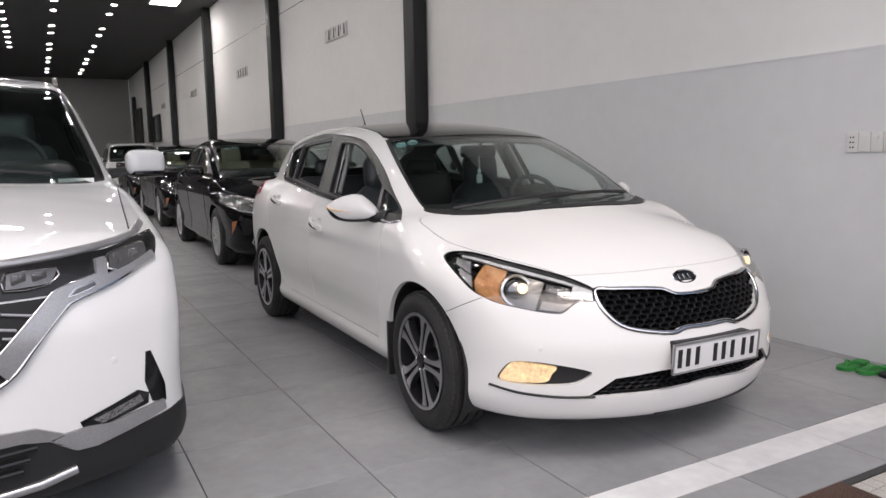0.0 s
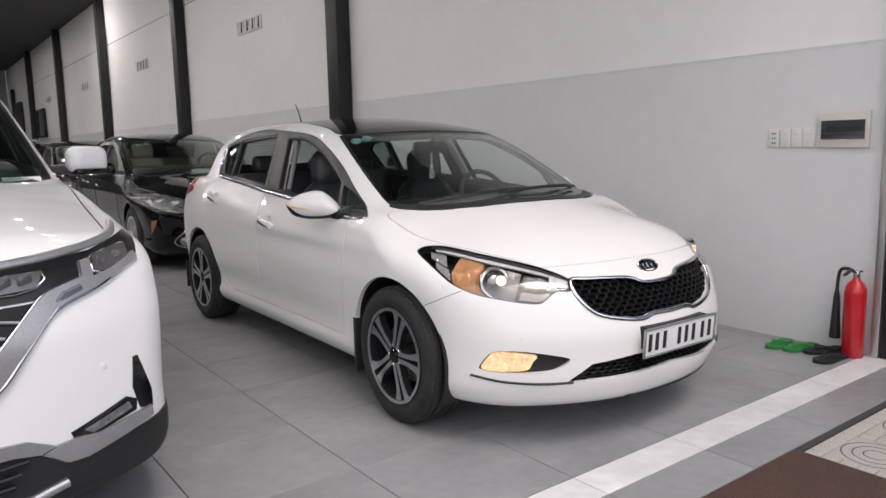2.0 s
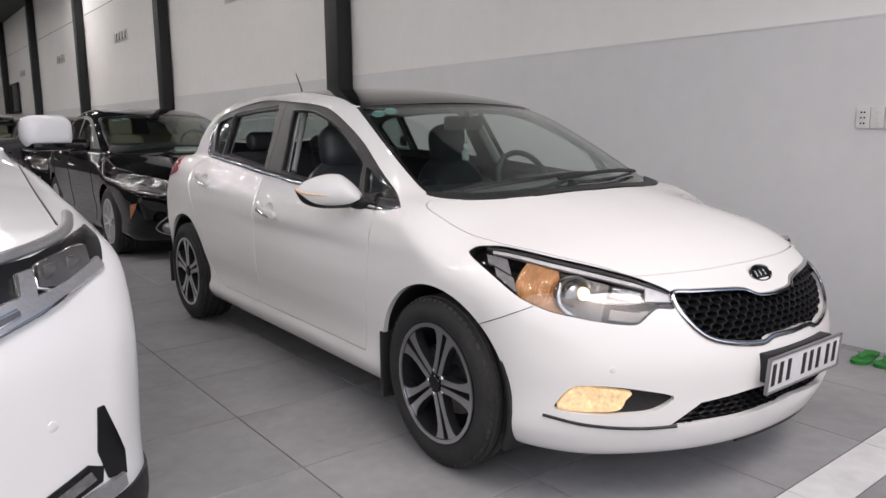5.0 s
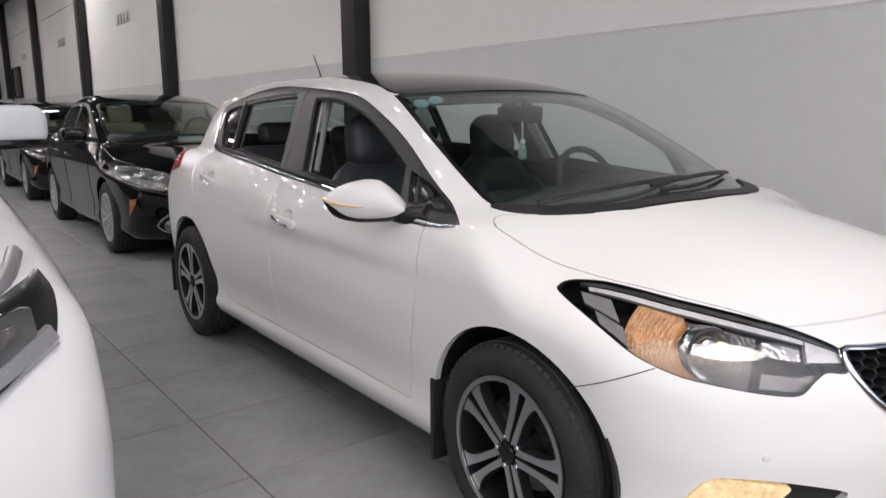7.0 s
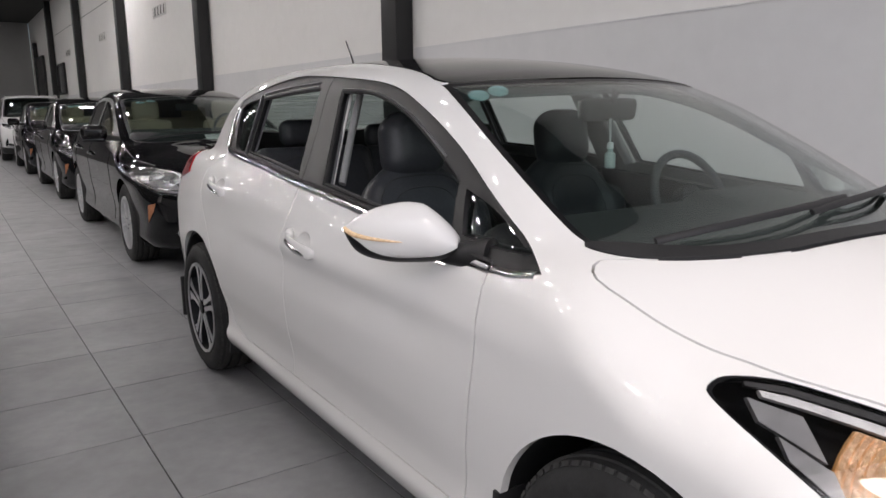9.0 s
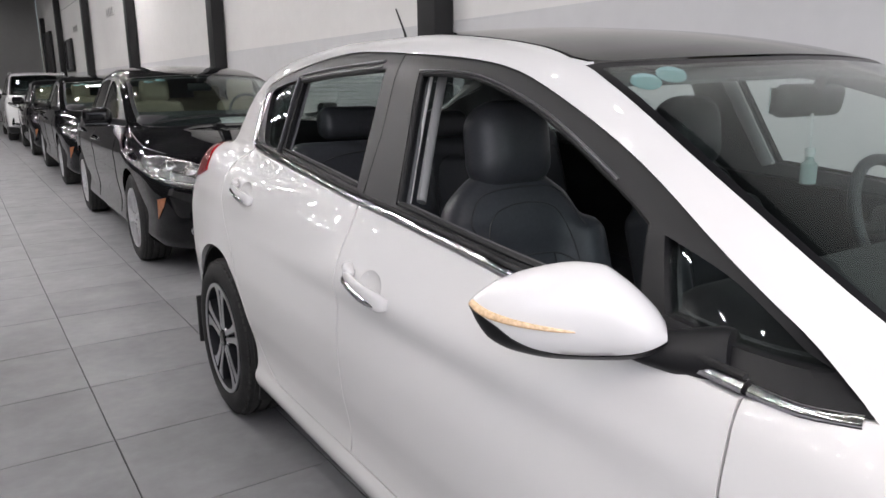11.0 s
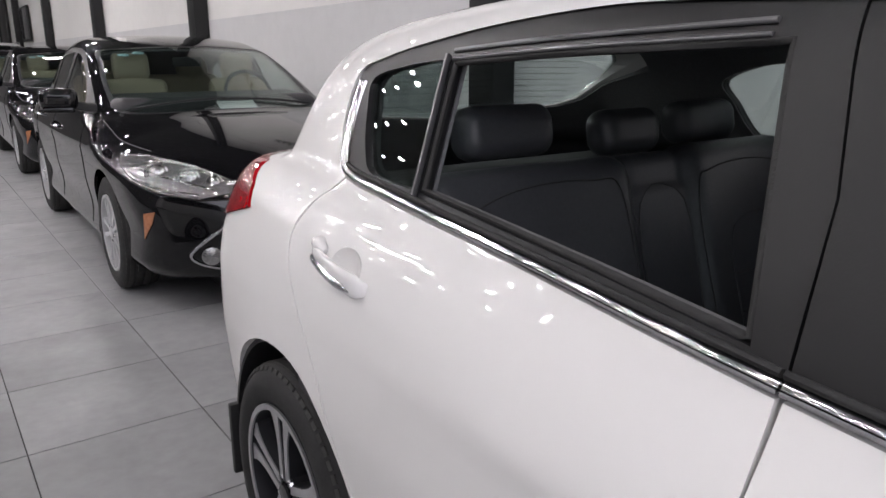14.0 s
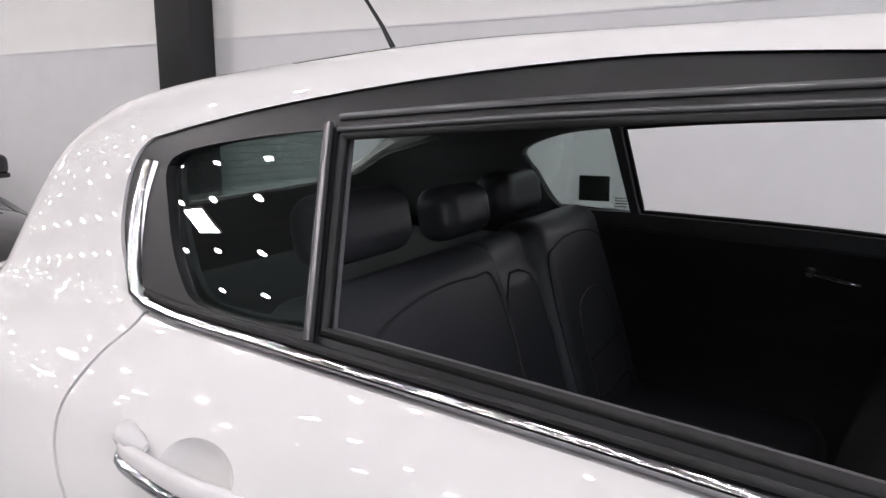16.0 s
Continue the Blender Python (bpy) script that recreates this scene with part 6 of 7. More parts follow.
part("console", box(-0.10, 0.10, 0.75, 1.5, 0.22, 0.60, 0.03), DASH, HATCHBACK, "black centre console")
grip = part("inner_handle", tube([(0.700, 1.745, 0.915), (0.695, 1.78, 0.922), (0.70, 1.85, 0.935)], [0.006, 0.009, 0.007], 8, flat=0.7), CHROME, HATCHBACK, "chrome inner door handle", 60)
part("handle_pivot", lathe([(0.014, -0.01), (0.014, 0.006), (0.001, 0.008)], 14), CHROME, grip, at=pose(0.708, 1.86, 0.938, 0, -90, 0))
stick = thing("window_sticker", "dark square sticker with fine print on the quarter window", "sticker")
part("square", box(0.672, 0.6735, 2.385, 2.475, 1.100, 1.172, 0.0005, 1), shader("dark_olive_film", (0.035, 0.034, 0.028), 0.6), stick)
for i in range(4):
    part("bar", box(0.676, 0.677, 2.335, 2.37, 1.085 + 0.008 * i, 1.088 + 0.008 * i), INK, stick)

# ---- the other cars ----


def simple_car(spec, name, label, paint, at, wheelbase, wheels, dlo, panes, ws_half, step, mirror, seats=None, arch=0.36, glass=None, bounds=4.5, height=2.0):
    """A closed car: body skin with cut wheel arches, tinted panes in black frames, windscreen, mirrors, wheels."""
    f = body_field(spec)
    car = thing(name, label, "car", at)
    net = surface_net(f, (-1.15, -1.15, 0.1), (1.15, bounds, height), step)
    r, width, rim, out, style = wheels

    def whole(half):
        return [tuple(p) for p in spaced(half, 3)] + [(-p[0], p[1]) for p in reversed(spaced(half, 3))][1:-1]
    ws = whole(ws_half)
    P = lambda o: prism(o, "x", -1.3, -0.35)
    low, high = min(p[1] for p in ws), max(p[1] for p in ws)
    skin = shell_mesh("skin", net, 0.0, 0.02)
    skin = cut(skin, joined([both(drum(0, r, r + 0.045, -1.3, -0.62, 40)), both(drum(wheelbase, r, r + 0.045, -1.3, -0.62, 40)), prism(ws, "z", 0.9, 2.2)]))
    skin = cut(skin, both(P(grow(dlo, 0.002))))
    part("body", skin, paint, car, "")
    lo, hi = (-1.2, 0.0, 0.85), (-0.3, bounds, height)
    frame_me = cut(patch_shell("frames", net, lo, hi, 0.003, 0.02), P(dlo), "INTERSECT")
    for o in panes:
        frame_me = cut(frame_me, P(o))
    pane_sheet = patch_shell("pane", net, lo, hi, 0.008, 0.012)
    pane_meshes = [cut(pane_sheet, P(grow(o, 0.004)), "INTERSECT") for o in panes]
    for s in (-1, 1):
        side = (lambda me: me.copy()) if s < 0 else mirrored
        part("window_frame", side(frame_me), SATIN_BLACK, car, "black window frame")
        for me in pane_meshes:
            part("side_window", side(me), glass or COLD_GLASS, car, "dark-tinted side window")
        strip = tube(spaced([on_side(f, y, z, 0.002) for y, z in dlo[:1] + dlo[-6:][::-1]], 4), 0.008, 6, flat=0.5)
        me = bpy.data.meshes.new("strip")
        strip.to_mesh(me)
        strip.free()
        part("chrome_strip", side(me), CHROME, car, "chrome strip below the windows", 60)
        mx, my, mz, ml = mirror
        soft = blob([((-mx, my, mz), (ml, 0.055, 0.07), 0.05, 0, -18)], (-mx - 0.25, my - 0.2, mz - 0.15), (-mx + 0.25, my + 0.2, mz + 0.15), 0.02)[0]
        mo = part("door_mirror", side(soft), paint, car, "door mirror in body colour", 60)
        bm = box(-mx - ml * 0.8, -mx + ml * 0.8, my - 0.06, my + 0.05, mz - 0.078, mz - 0.045, 0.012)
        bmesh.ops.rotate(bm, verts=bm.verts, cent=(-mx, my, mz), matrix=Matrix.Rotation(radians(-18), 3, "Z"))
        me = bpy.data.meshes.new("under")
        bm.to_mesh(me)
        bm.free()
        part("mirror_base", side(me), GLOSS_BLACK, mo, "black mirror underside", 50)
        bm = tube([(-mx + ml * 0.7, my, mz - 0.04), (-mx + ml + 0.10, my + 0.01, mz - 0.06)], [0.03, 0.04], 8, flat=0.6)
        me = bpy.data.meshes.new("stalk")
        bm.to_mesh(me)
        bm.free()
        part("mirror_stalk", side(me), BLACK_PLASTIC, mo, "", 60)
    sheet = patch_shell("sheet", net, (-1.1, low - 0.1, 0.9), (1.1, high + 0.2, height), 0.003, 0.008)
    mid = (low + high) / 2
    ws_in = [(x * 0.955, mid + (y - mid) * 0.94) for x, y in ws]
    part("windscreen_border", cut(sheet, cut(prism(ws, "z", 0.9, 2.2), prism(ws_in, "z", 0.8, 2.3)), "INTERSECT"), FRIT, car, "black windscreen border")
    part("windscreen", cut(sheet, prism([(x * 0.9545, mid + (y - mid) * 0.9395) for x, y in ws], "z", 0.9, 2.2), "INTERSECT"), WINDSCREEN, car, "tinted windscreen")
    lining = cut(patch_shell("lining", net, (-1.2, 0.25, 0.95), (1.2, bounds, height), 0.022, 0.028), prism(ws_in, "z", 0.8, 2.3))
    lining = cut(lining, joined([both(P(o)) for o in panes]))
    part("cabin_lining", lining, LINING, car, "dark cabin lining")
    for x0, x1, yy in ((-0.62, -0.02, 0.06), (-0.05, 0.6, 0.05)):
        pts = [on_top(f, x0 + (x1 - x0) * t, low + 0.10 + yy + 0.10 * (x0 + (x1 - x0) * t) ** 2, 0.012) for t in np.linspace(0, 1, 7)]
        part("wiper", tube(pts, 0.009, 6), BLACK_PLASTIC, car, "black wiper", 60)
    four_wheels(car, wheelbase, out, r, width, rim, style)
    arch_liners(car, wheelbase, r + 0.043, 0.62, out - 0.06)
    if seats:
        mat, zs, ys, yr = seats
        for x in (-0.40, 0.40):
            st = part("front_seat", blob([((x, ys + 0.25, zs), (0.24, 0.07, 0.32), 0.06, -14), ((x, ys + 0.34, zs + 0.41), (0.13, 0.05, 0.10), 0.05, -8)], (x - 0.35, ys - 0.1, zs - 0.4), (x + 0.35, ys + 0.6, zs + 0.6), 0.026, 0.02)[0], mat, car, "leather front seat with headrest", 60)
        part("rear_seat", blob([((0, yr, zs), (0.62, 0.08, 0.33), 0.07, -14), ((-0.4, yr + 0.1, zs + 0.38), (0.14, 0.05, 0.07), 0.04, -8), ((0.4, yr + 0.1, zs + 0.38), (0.14, 0.05, 0.07), 0.04, -8)], (-0.75, yr - 0.3, zs - 0.4), (0.75, yr + 0.4, zs + 0.6), 0.03, 0.02)[0], mat, car, "leather rear bench", 60)
        part("dashboard", blob([((0, low + 0.50, zs + 0.12), (0.72, 0.25, 0.10), 0.08, 3)], (-0.85, low + 0.1, zs - 0.2), (0.85, low + 0.95, zs + 0.4), 0.035)[0], DASH, car, "dark dashboard", 60)
        ring = tube([(0.18 * math.cos(a), 0.18 * math.sin(a), 0) for a in np.linspace(0, 2 * math.pi, 25)], 0.015, 8)
        part("steering_wheel", ring, DASH, car, "steering wheel", 60, at=Matrix.Translation((0.40, low + 0.83, zs + 0.20)) @ Matrix.Rotation(radians(66), 4, "X"))
        part("rear_view_mirror", box(-0.12, 0.10, 0, 0.03, -0.035, 0.035, 0.015), BLACK_PLASTIC, car, "rear-view mirror", at=pose(0, high - 0.12, outermost(f, "z", 0.0, high - 0.12, 2.0, 0.5) - 0.11))
    true_normals(car, f, {"body"})
    true_normals(car, f, {"windscreen", "windscreen_border", "side_window"}, 0.03)
    return car, f, net


def sided(name, me, mat, parent, label="", angle=50, keep=None):
    """The same part on both sides of a car."""
    if isinstance(me, bmesh.types.BMesh):
        out = bpy.data.meshes.new(name)
        me.to_mesh(out)
        me.free()
        me = out
    a = part(name, me, mat, parent, label, angle)
    b = part(name, mirrored(me), mat, parent if keep is None else keep, label, angle)
    return a, b


def black_sedan():
    dlo = [tuple(p) for p in spaced([(0.60, 0.985), (0.88, 1.13), (1.18, 1.262), (1.45, 1.358), (1.75, 1.400), (2.2, 1.400), (2.6, 1.35), (2.95, 1.24), (3.12, 1.12), (3.05, 1.085), (2.6, 1.06), (1.9, 1.03), (1.2, 1.0), (0.78, 0.987)], 3)]
    panes = [smooth_outline([(0.80, 1.015, 1), (1.02, 1.160), (1.30, 1.280), (1.55, 1.347), (1.72, 1.362, 1), (1.70, 1.045, 1)]),
             smooth_outline([(1.80, 1.050, 1), (1.82, 1.370, 1), (2.15, 1.365), (2.50, 1.315), (2.52, 1.080, 1)]),
             smooth_outline([(2.58, 1.085, 1), (2.58, 1.300, 1), (2.80, 1.235), (2.98, 1.125), (2.92, 1.100)])]
    ws = [(0, 0.27), (0.35, 0.30), (0.56, 0.37), (0.67, 0.47), (0.705, 0.60), (0.690, 0.90), (0.655, 1.15), (0.615, 1.36), (0.4, 1.30), (0, 1.26)]
    car, f, net = simple_car(SEDAN, "black_sedan", "polished black saloon car with beige seats, parked in the row", BLACK_PAINT, pose(0.25, 5.74, 0), 2.775, (0.332, 0.215, 0.222, 0.905, "ten"), dlo, panes, ws, 0.032, (1.00, 0.62, 1.075, 0.11), (BEIGE, 0.86, 1.0, 2.45), glass=SIDE_GLASS, bounds=4.1, height=1.65)
    d = (-0.62, -0.66, 0.42)
    lo, hi = (-1.1, -1.1, 0.5), (-0.25, 0.1, 0.95)
    lamp = [(-0.83, -0.16, 0.815), (-0.72, -0.40, 0.812), (-0.56, -0.66, 0.775), (-0.42, -0.80, 0.700), (-0.44, -0.86, 0.655), (-0.62, -0.80, 0.628), (-0.78, -0.66, 0.655), (-0.86, -0.50, 0.705), (-0.885, -0.30, 0.77)]
    cutter = slanted_prism(scaled3(lamp, 0.99), d)
    a, b = sided("headlight", cut(patch_shell("l", net, lo, hi, -0.006, -0.003), cutter, "INTERSECT"), LENS, car, "clear headlight with twin projectors")
    bowl = cut(patch_shell("l2", net, lo, hi, -0.002, 0.004), cutter, "INTERSECT")
    sided("lamp_bowl", bowl, LAMP_GREY, a, "grey reflector bowl", keep=b)
    hi_edge, lo_edge = [Vector(p) for p in lamp[0:4]], [Vector(p) for p in (lamp[8], lamp[7], lamp[6], lamp[5])]
    for v, r in ((0.10, 0.010), (0.55, 0.007), (0.90, 0.010)):
        line = spaced([tuple(a0.lerp(b0, v)) for a0, b0 in zip(hi_edge, lo_edge)], 4)
        pts = [on_front(f, q[0], q[2], 0.002) if q[1] < -0.45 else on_side(f, q[1], q[2], 0.002) for q in line[2:]]
        sided("lamp_strip", tube(pts, r, 6, flat=0.6), LAMP_CHROME, a, "chrome strip in the headlight", keep=b)
    for p, r in (((-0.745, -0.56, 0.735), 0.062), ((-0.62, -0.68, 0.712), 0.060), ((-0.51, -0.75, 0.695), 0.042)):
        y = outermost(f, "y", p[0], p[2], -1.3, 0.5)
        m = Matrix.Translation((p[0], y + 0.006, p[2])) @ Vector((-0.4, -0.9, 0.15)).to_track_quat("Z", "Y").to_matrix().to_4x4()
        pr = lathe([(r, -0.02), (r, 0.006), (r * 0.86, 0.010), (r * 0.8, 0.002), (r * 0.6, 0.012), (r * 0.25, 0.018), (0.001, 0.019)], 24)
        bmesh.ops.transform(pr, matrix=m, verts=pr.verts)
        sided("projector", pr, LAMP_CHROME, a, "projector lens", keep=b)
    mk = [(-0.865, -0.60, 0.555), (-0.80, -0.68, 0.575), (-0.82, -0.66, 0.49), (-0.87, -0.57, 0.36)]
    sided("side_marker", cut(patch_shell("m", net, (-1.1, -1.0, 0.25), (-0.5, -0.3, 0.7), -0.005, 0.004), slanted_prism(scaled3(mk, 0.72), (-0.7, -0.7, 0)), "INTERSECT"), MARKER, car, "amber reflector strip on the bumper")
    fog_loop = [(-0.40, 0.56), (-0.52, 0.47), (-0.66, 0.345), (-0.63, 0.28), (-0.50, 0.245), (-0.40, 0.25)]
    sided("chrome_fog_trim", tube([on_front(f, x, z, 0.004) for x, z in [tuple(p) for p in spaced(fog_loop, 4)]], 0.011, 8, flat=0.6), CHROME, car, "chrome blade round the fog lamp", 60)
    fl = lathe([(0.05, -0.01), (0.05, 0.012), (0.042, 0.018), (0.001, 0.02)], 24)
    bmesh.ops.transform(fl, matrix=Matrix.Translation(on_front(f, -0.575, 0.325, 0.002)) @ Vector((-0.3, -0.95, 0)).to_track_quat("Z", "Y").to_matrix().to_4x4(), verts=fl.verts)
    sided("fog_lamp", fl, LAMP_CHROME, car, "round fog lamp")
    for i in range(5):
        z = 0.62 - 0.03 * i
        hw = 0.40 + 0.02 * i
        part("grille_bar", tube([on_front(f, x, z + 0.0 * x, 0.006) for x in np.linspace(-hw, hw, 15)], 0.007, 6), SILVER if i == 0 else GLOSS_BLACK, car, "grille bar", 60)
    part("grille_top", tube([on_front(f, x, 0.715 - 0.05 * abs(x), 0.008) for x in np.linspace(-0.46, 0.46, 15)], 0.014, 8, flat=0.6), CHROME, car, "chrome bar over the grille", 60)
    for i in range(5):
        z = 0.46 - 0.045 * i
        part("intake_bar", tube([on_front(f, x, z, 0.005) for x in np.linspace(-0.42, 0.42, 11)], 0.008, 6), GLOSS_BLACK, car, "lower intake bar", 60)
    em = lathe([(0.055, 0), (0.055, 0.008), (0.045, 0.010), (0.001, 0.010)], 24)
    part("emblem", em, CHROME, car, "plain chrome emblem", at=Matrix.Translation(on_front(f, 0, 0.70, 0.008)) @ Matrix.Rotation(radians(70), 4, "X"))
    plate_with_bars(car, pose(0, -1.005, 0.50, 2, 0, 0), 0.47, 0.11, (-0.19, -0.14, -0.09, 0.0, 0.05, 0.10, 0.16, 0.205))
    for y0, z0, y1 in ((1.60, 0.87, 1.42), (2.55, 0.90, 2.37)):
        bar = tube([on_side(f, y0 + (y1 - y0) * t, z0 - 0.02 * t, 0.004 + 0.03 * math.sin(math.pi * t) ** 0.5) for t in np.linspace(0, 1, 9)], 0.011, 8)
        sided("door_handle", bar, CHROME, car, "chrome door handle", 60)
    for y in (0.55, 1.72, 2.66):
        seam = tube([on_side(f, y + (0.10 * max(0, 0.5 - z) if y < 2 else -0.4 * max(0, 0.62 - z)), z, 0.0006) for z in np.linspace(0.30, 0.97, 12)], 0.0028, 5)
        sided("door_seam", seam, INK, car, "", 60)
    hood = tube([on_top(f, -0.80 + 0.10 * t * t, 0.42 - 0.72 * t, 0.0004) for t in np.linspace(0.05, 1, 12)], 0.003, 5)
    sided("bonnet_seam", hood, INK, car, "", 60)
    for x in (-0.47, -0.37):
        c = on_top(f, x, 1.20, -0.012)
        part("sticker", lathe([(0.035, 0), (0.035, 0.001), (0.001, 0.001)], 20), TEAL, car, "round pale windscreen sticker", at=Matrix.Translation(c) @ Matrix.Rotation(radians(24), 4, "X") @ Matrix.Diagonal((1.2, 0.7, 1, 1)))
    c = on_top(f, 0.06, 0.42, -0.03)
    part("price_sheet", box(-0.13, 0.13, -0.05, 0.05, -0.002, 0.002, 0.001, 1), PAPER, car, "white sheet on the dashboard", at=Matrix.Translation(c) @ Matrix.Rotation(radians(26), 4, "X"))
    return car


SEDAN_CAR = black_sedan()
tagged(SEDAN_CAR, group="cars in the row")
for y, dx in ((11.2, 0.03), (16.55, 0.0)):
    copy_thing(SEDAN_CAR, pose(0.25 + dx, y, 0))
copy_thing(SEDAN_CAR, pose(0.22, 27.4, 0))


def white_minivan():
    dlo = [tuple(p) for p in spaced([(0.66, 1.165), (0.96, 1.31), (1.25, 1.455), (1.48, 1.55), (1.80, 1.61), (2.8, 1.64), (3.6, 1.61), (3.95, 1.53), (4.0, 1.25), (3.6, 1.20), (2.6, 1.185), (1.6, 1.165), (0.95, 1.155)], 3)]
    panes = [smooth_outline([(1.02, 1.185, 1), (1.28, 1.41), (1.54, 1.53), (1.90, 1.568, 1), (1.86, 1.205, 1)]), smooth_outline([(1.96, 1.21, 1), (1.99, 1.58, 1), (2.95, 1.59, 1), (2.95, 1.225, 1)]), smooth_outline([(3.02, 1.23, 1), (3.02, 1.59, 1), (3.75, 1.55), (3.85, 1.28)])]
    ws = [(0, 0.28), (0.4, 0.305), (0.65, 0.37), (0.79, 0.47), (0.825, 0.60), (0.775, 1.0), (0.715, 1.40), (0.685, 1.545), (0.4, 1.49), (0, 1.46)]
    car, f, net = simple_car(MPV, "white_minivan", "large glossy white minivan with chrome grille and black lower bumper", WHITE_PAINT2, pose(-2.87, 0.45, 0), 3.09, (0.36, 0.235, 0.232, 0.985, "ten"), dlo, panes, ws, 0.026, (1.06, 1.02, 1.225, 0.105), (LEATHER, 1.02, 1.35, 2.9), glass=COLD_GLASS, bounds=4.4, height=1.9)
    tagged(car, category="minivan")
    lo, hi = (-1.1, -1.1, 0.2), (-0.0, 0.2, 1.15)
    F = lambda depth, thick: patch_shell("n", net, lo, hi, -depth, thick - depth)

    def front_piece(name, xz, depth, mat, label, parent=car, keep=None, dirn=(-0.35, -0.93, 0.1)):
        pts = [on_front(f, -x, z) for x, z in xz]
        return sided(name, cut(F(depth, 0.012), slanted_prism(pts, dirn, 0.22, 0.22), "INTERSECT"), mat, parent, label, 40, keep)
    # bright bar over the lamps
    bar = [on_front(f, -x, z, 0.004) for x, z in ((0.0, 0.935), (0.25, 0.937), (0.45, 0.940), (0.60, 0.950), (0.745, 0.966), (0.84, 0.985), (0.885, 1.005))]
    sided("lamp_bar", tube(spaced(bar, 4), [0.016] * 25, 8, flat=0.75), SKID, car, "brushed silver bar above the lamps", 60)
    base, base2 = front_piece("lamp_panel", [(0.40, 0.925), (0.60, 0.938), (0.745, 0.952), (0.86, 0.980), (0.905, 0.985), (0.895, 0.90), (0.735, 0.838), (0.60, 0.812), (0.565, 0.838), (0.40, 0.838)], 0.004, LAMP_DARK, "black lamp panel")
    front_piece("headlight", [(0.745, 0.935), (0.83, 0.955), (0.865, 0.955), (0.862, 0.905), (0.80, 0.885), (0.742, 0.892)], 0.011, LAMP_GREY, "rectangular headlight module", base, base2)
    front_piece("inner_headlight", [(0.455, 0.915), (0.592, 0.917), (0.572, 0.872), (0.452, 0.868)], 0.011, LAMP_GREY, "inner headlight module", base, base2)
    for cx, cz in ((0.49, 0.892), (0.545, 0.894), (0.775, 0.918), (0.828, 0.925)):
        bm = box(-0.020, 0.020, -0.006, 0.006, -0.018, 0.018, 0.005)
        bmesh.ops.transform(bm, matrix=Matrix.Translation(on_front(f, -cx, cz, 0.018)) @ Matrix.Rotation(radians(-25 if cx < 0.6 else -48), 4, "Z"), verts=bm.verts)
        sided("lamp_lens", bm, LENS, base, "square lamp lens", keep=base2)
        bm = box(-0.022, 0.022, -0.004, 0.004, -0.020, 0.020, 0.005)
        bmesh.ops.transform(bm, matrix=Matrix.Translation(on_front(f, -cx, cz, 0.014)) @ Matrix.Rotation(radians(-25 if cx < 0.6 else -48), 4, "Z"), verts=bm.verts)
        sided("lamp_cell", bm, LAMP_GREY, base, "chrome lamp cell", keep=base2)
    for loop in ([(0.745, 0.935), (0.83, 0.955), (0.865, 0.955), (0.862, 0.905), (0.80, 0.885), (0.742, 0.892), (0.745, 0.935)], [(0.455, 0.915), (0.592, 0.917), (0.572, 0.872), (0.452, 0.868), (0.455, 0.915)]):
        sided("module_rim", tube(spaced([on_front(f, -x, z, 0.013) for x, z in loop], 2), 0.0045, 6), CHROME, base, "chrome rim of the lamp module", 60, keep=base2)
    zed = [(0.40, 0.662), (0.47, 0.735), (0.575, 0.846), (0.602, 0.860), (0.700, 0.882), (0.702, 0.926), (0.730, 0.930), (0.734, 0.876), (0.80, 0.893), (0.885, 0.928), (0.896, 0.908), (0.80, 0.870), (0.735, 0.845), (0.64, 0.818), (0.60, 0.793), (0.52, 0.703), (0.44, 0.613)]
    front_piece("chrome_blade", zed, 0.016, SKID, "wide stepped silver blade from grille to lamp")
    for loop in ([(0.40, 0.662), (0.47, 0.735), (0.575, 0.846), (0.602, 0.860), (0.700, 0.882), (0.702, 0.926)], [(0.618, 0.826), (0.640, 0.848), (0.694, 0.862), (0.698, 0.846), (0.645, 0.830), (0.618, 0.826)]):
        sided("blade_edge", tube([on_front(f, -x, z, 0.017) for x, z in loop], 0.0035, 6), CHROME, car, "thin chrome edge of the blade", 60)
    front_piece("blade_slot", [(0.622, 0.829), (0.641, 0.845), (0.692, 0.858), (0.694, 0.848), (0.645, 0.833)], 0.0195, LAMP_GREY, "dark light slot in the blade")
    sided("chrome_blade_lower", tube(spaced([on_front(f, -x, z, 0.010) for x, z in ((0.895, 0.905), (0.80, 0.868), (0.735, 0.843), (0.64, 0.815), (0.60, 0.79), (0.52, 0.70), (0.44, 0.61), (0.30, 0.565), (0.0, 0.55))], 4), 0.009, 8, flat=0.7), CHROME, car, "thin chrome line under the lamp", 60)
    grille = [(0, 0.905), (0.385, 0.910), (0.395, 0.832), (0.560, 0.832), (0.585, 0.81), (0.50, 0.695), (0.43, 0.60), (0.25, 0.575), (0, 0.565)]
    full = [(x, z) for x, z in grille] + [(-x, z) for x, z in grille[::-1]][1:-1]
    g = part("grille", cut(patch_shell("g", net, (-0.7, -1.1, 0.4), (0.7, -0.5, 1.0), -0.003, 0.004), prism(full, "y", -1.3, -0.5), "INTERSECT"), GRILLE_BLACK, car, "black grille with chrome steps")
    for i in range(9):
        z = 0.60 + 0.034 * i
        for j in range(14):
            x0 = -0.616 + 0.088 * j + (0.044 if i % 2 else 0)
            if inside_polygon(full)(x0, z) and inside_polygon(full)(x0 + 0.08, z):
                part("grille_step", tube([on_front(f, x0 + 0.080 * t, z + 0.016 * t * (1 if x0 < 0 else -1), 0.012) for t in (0, 0.5, 1)], 0.0052, 6), SKID, g, "", 60)
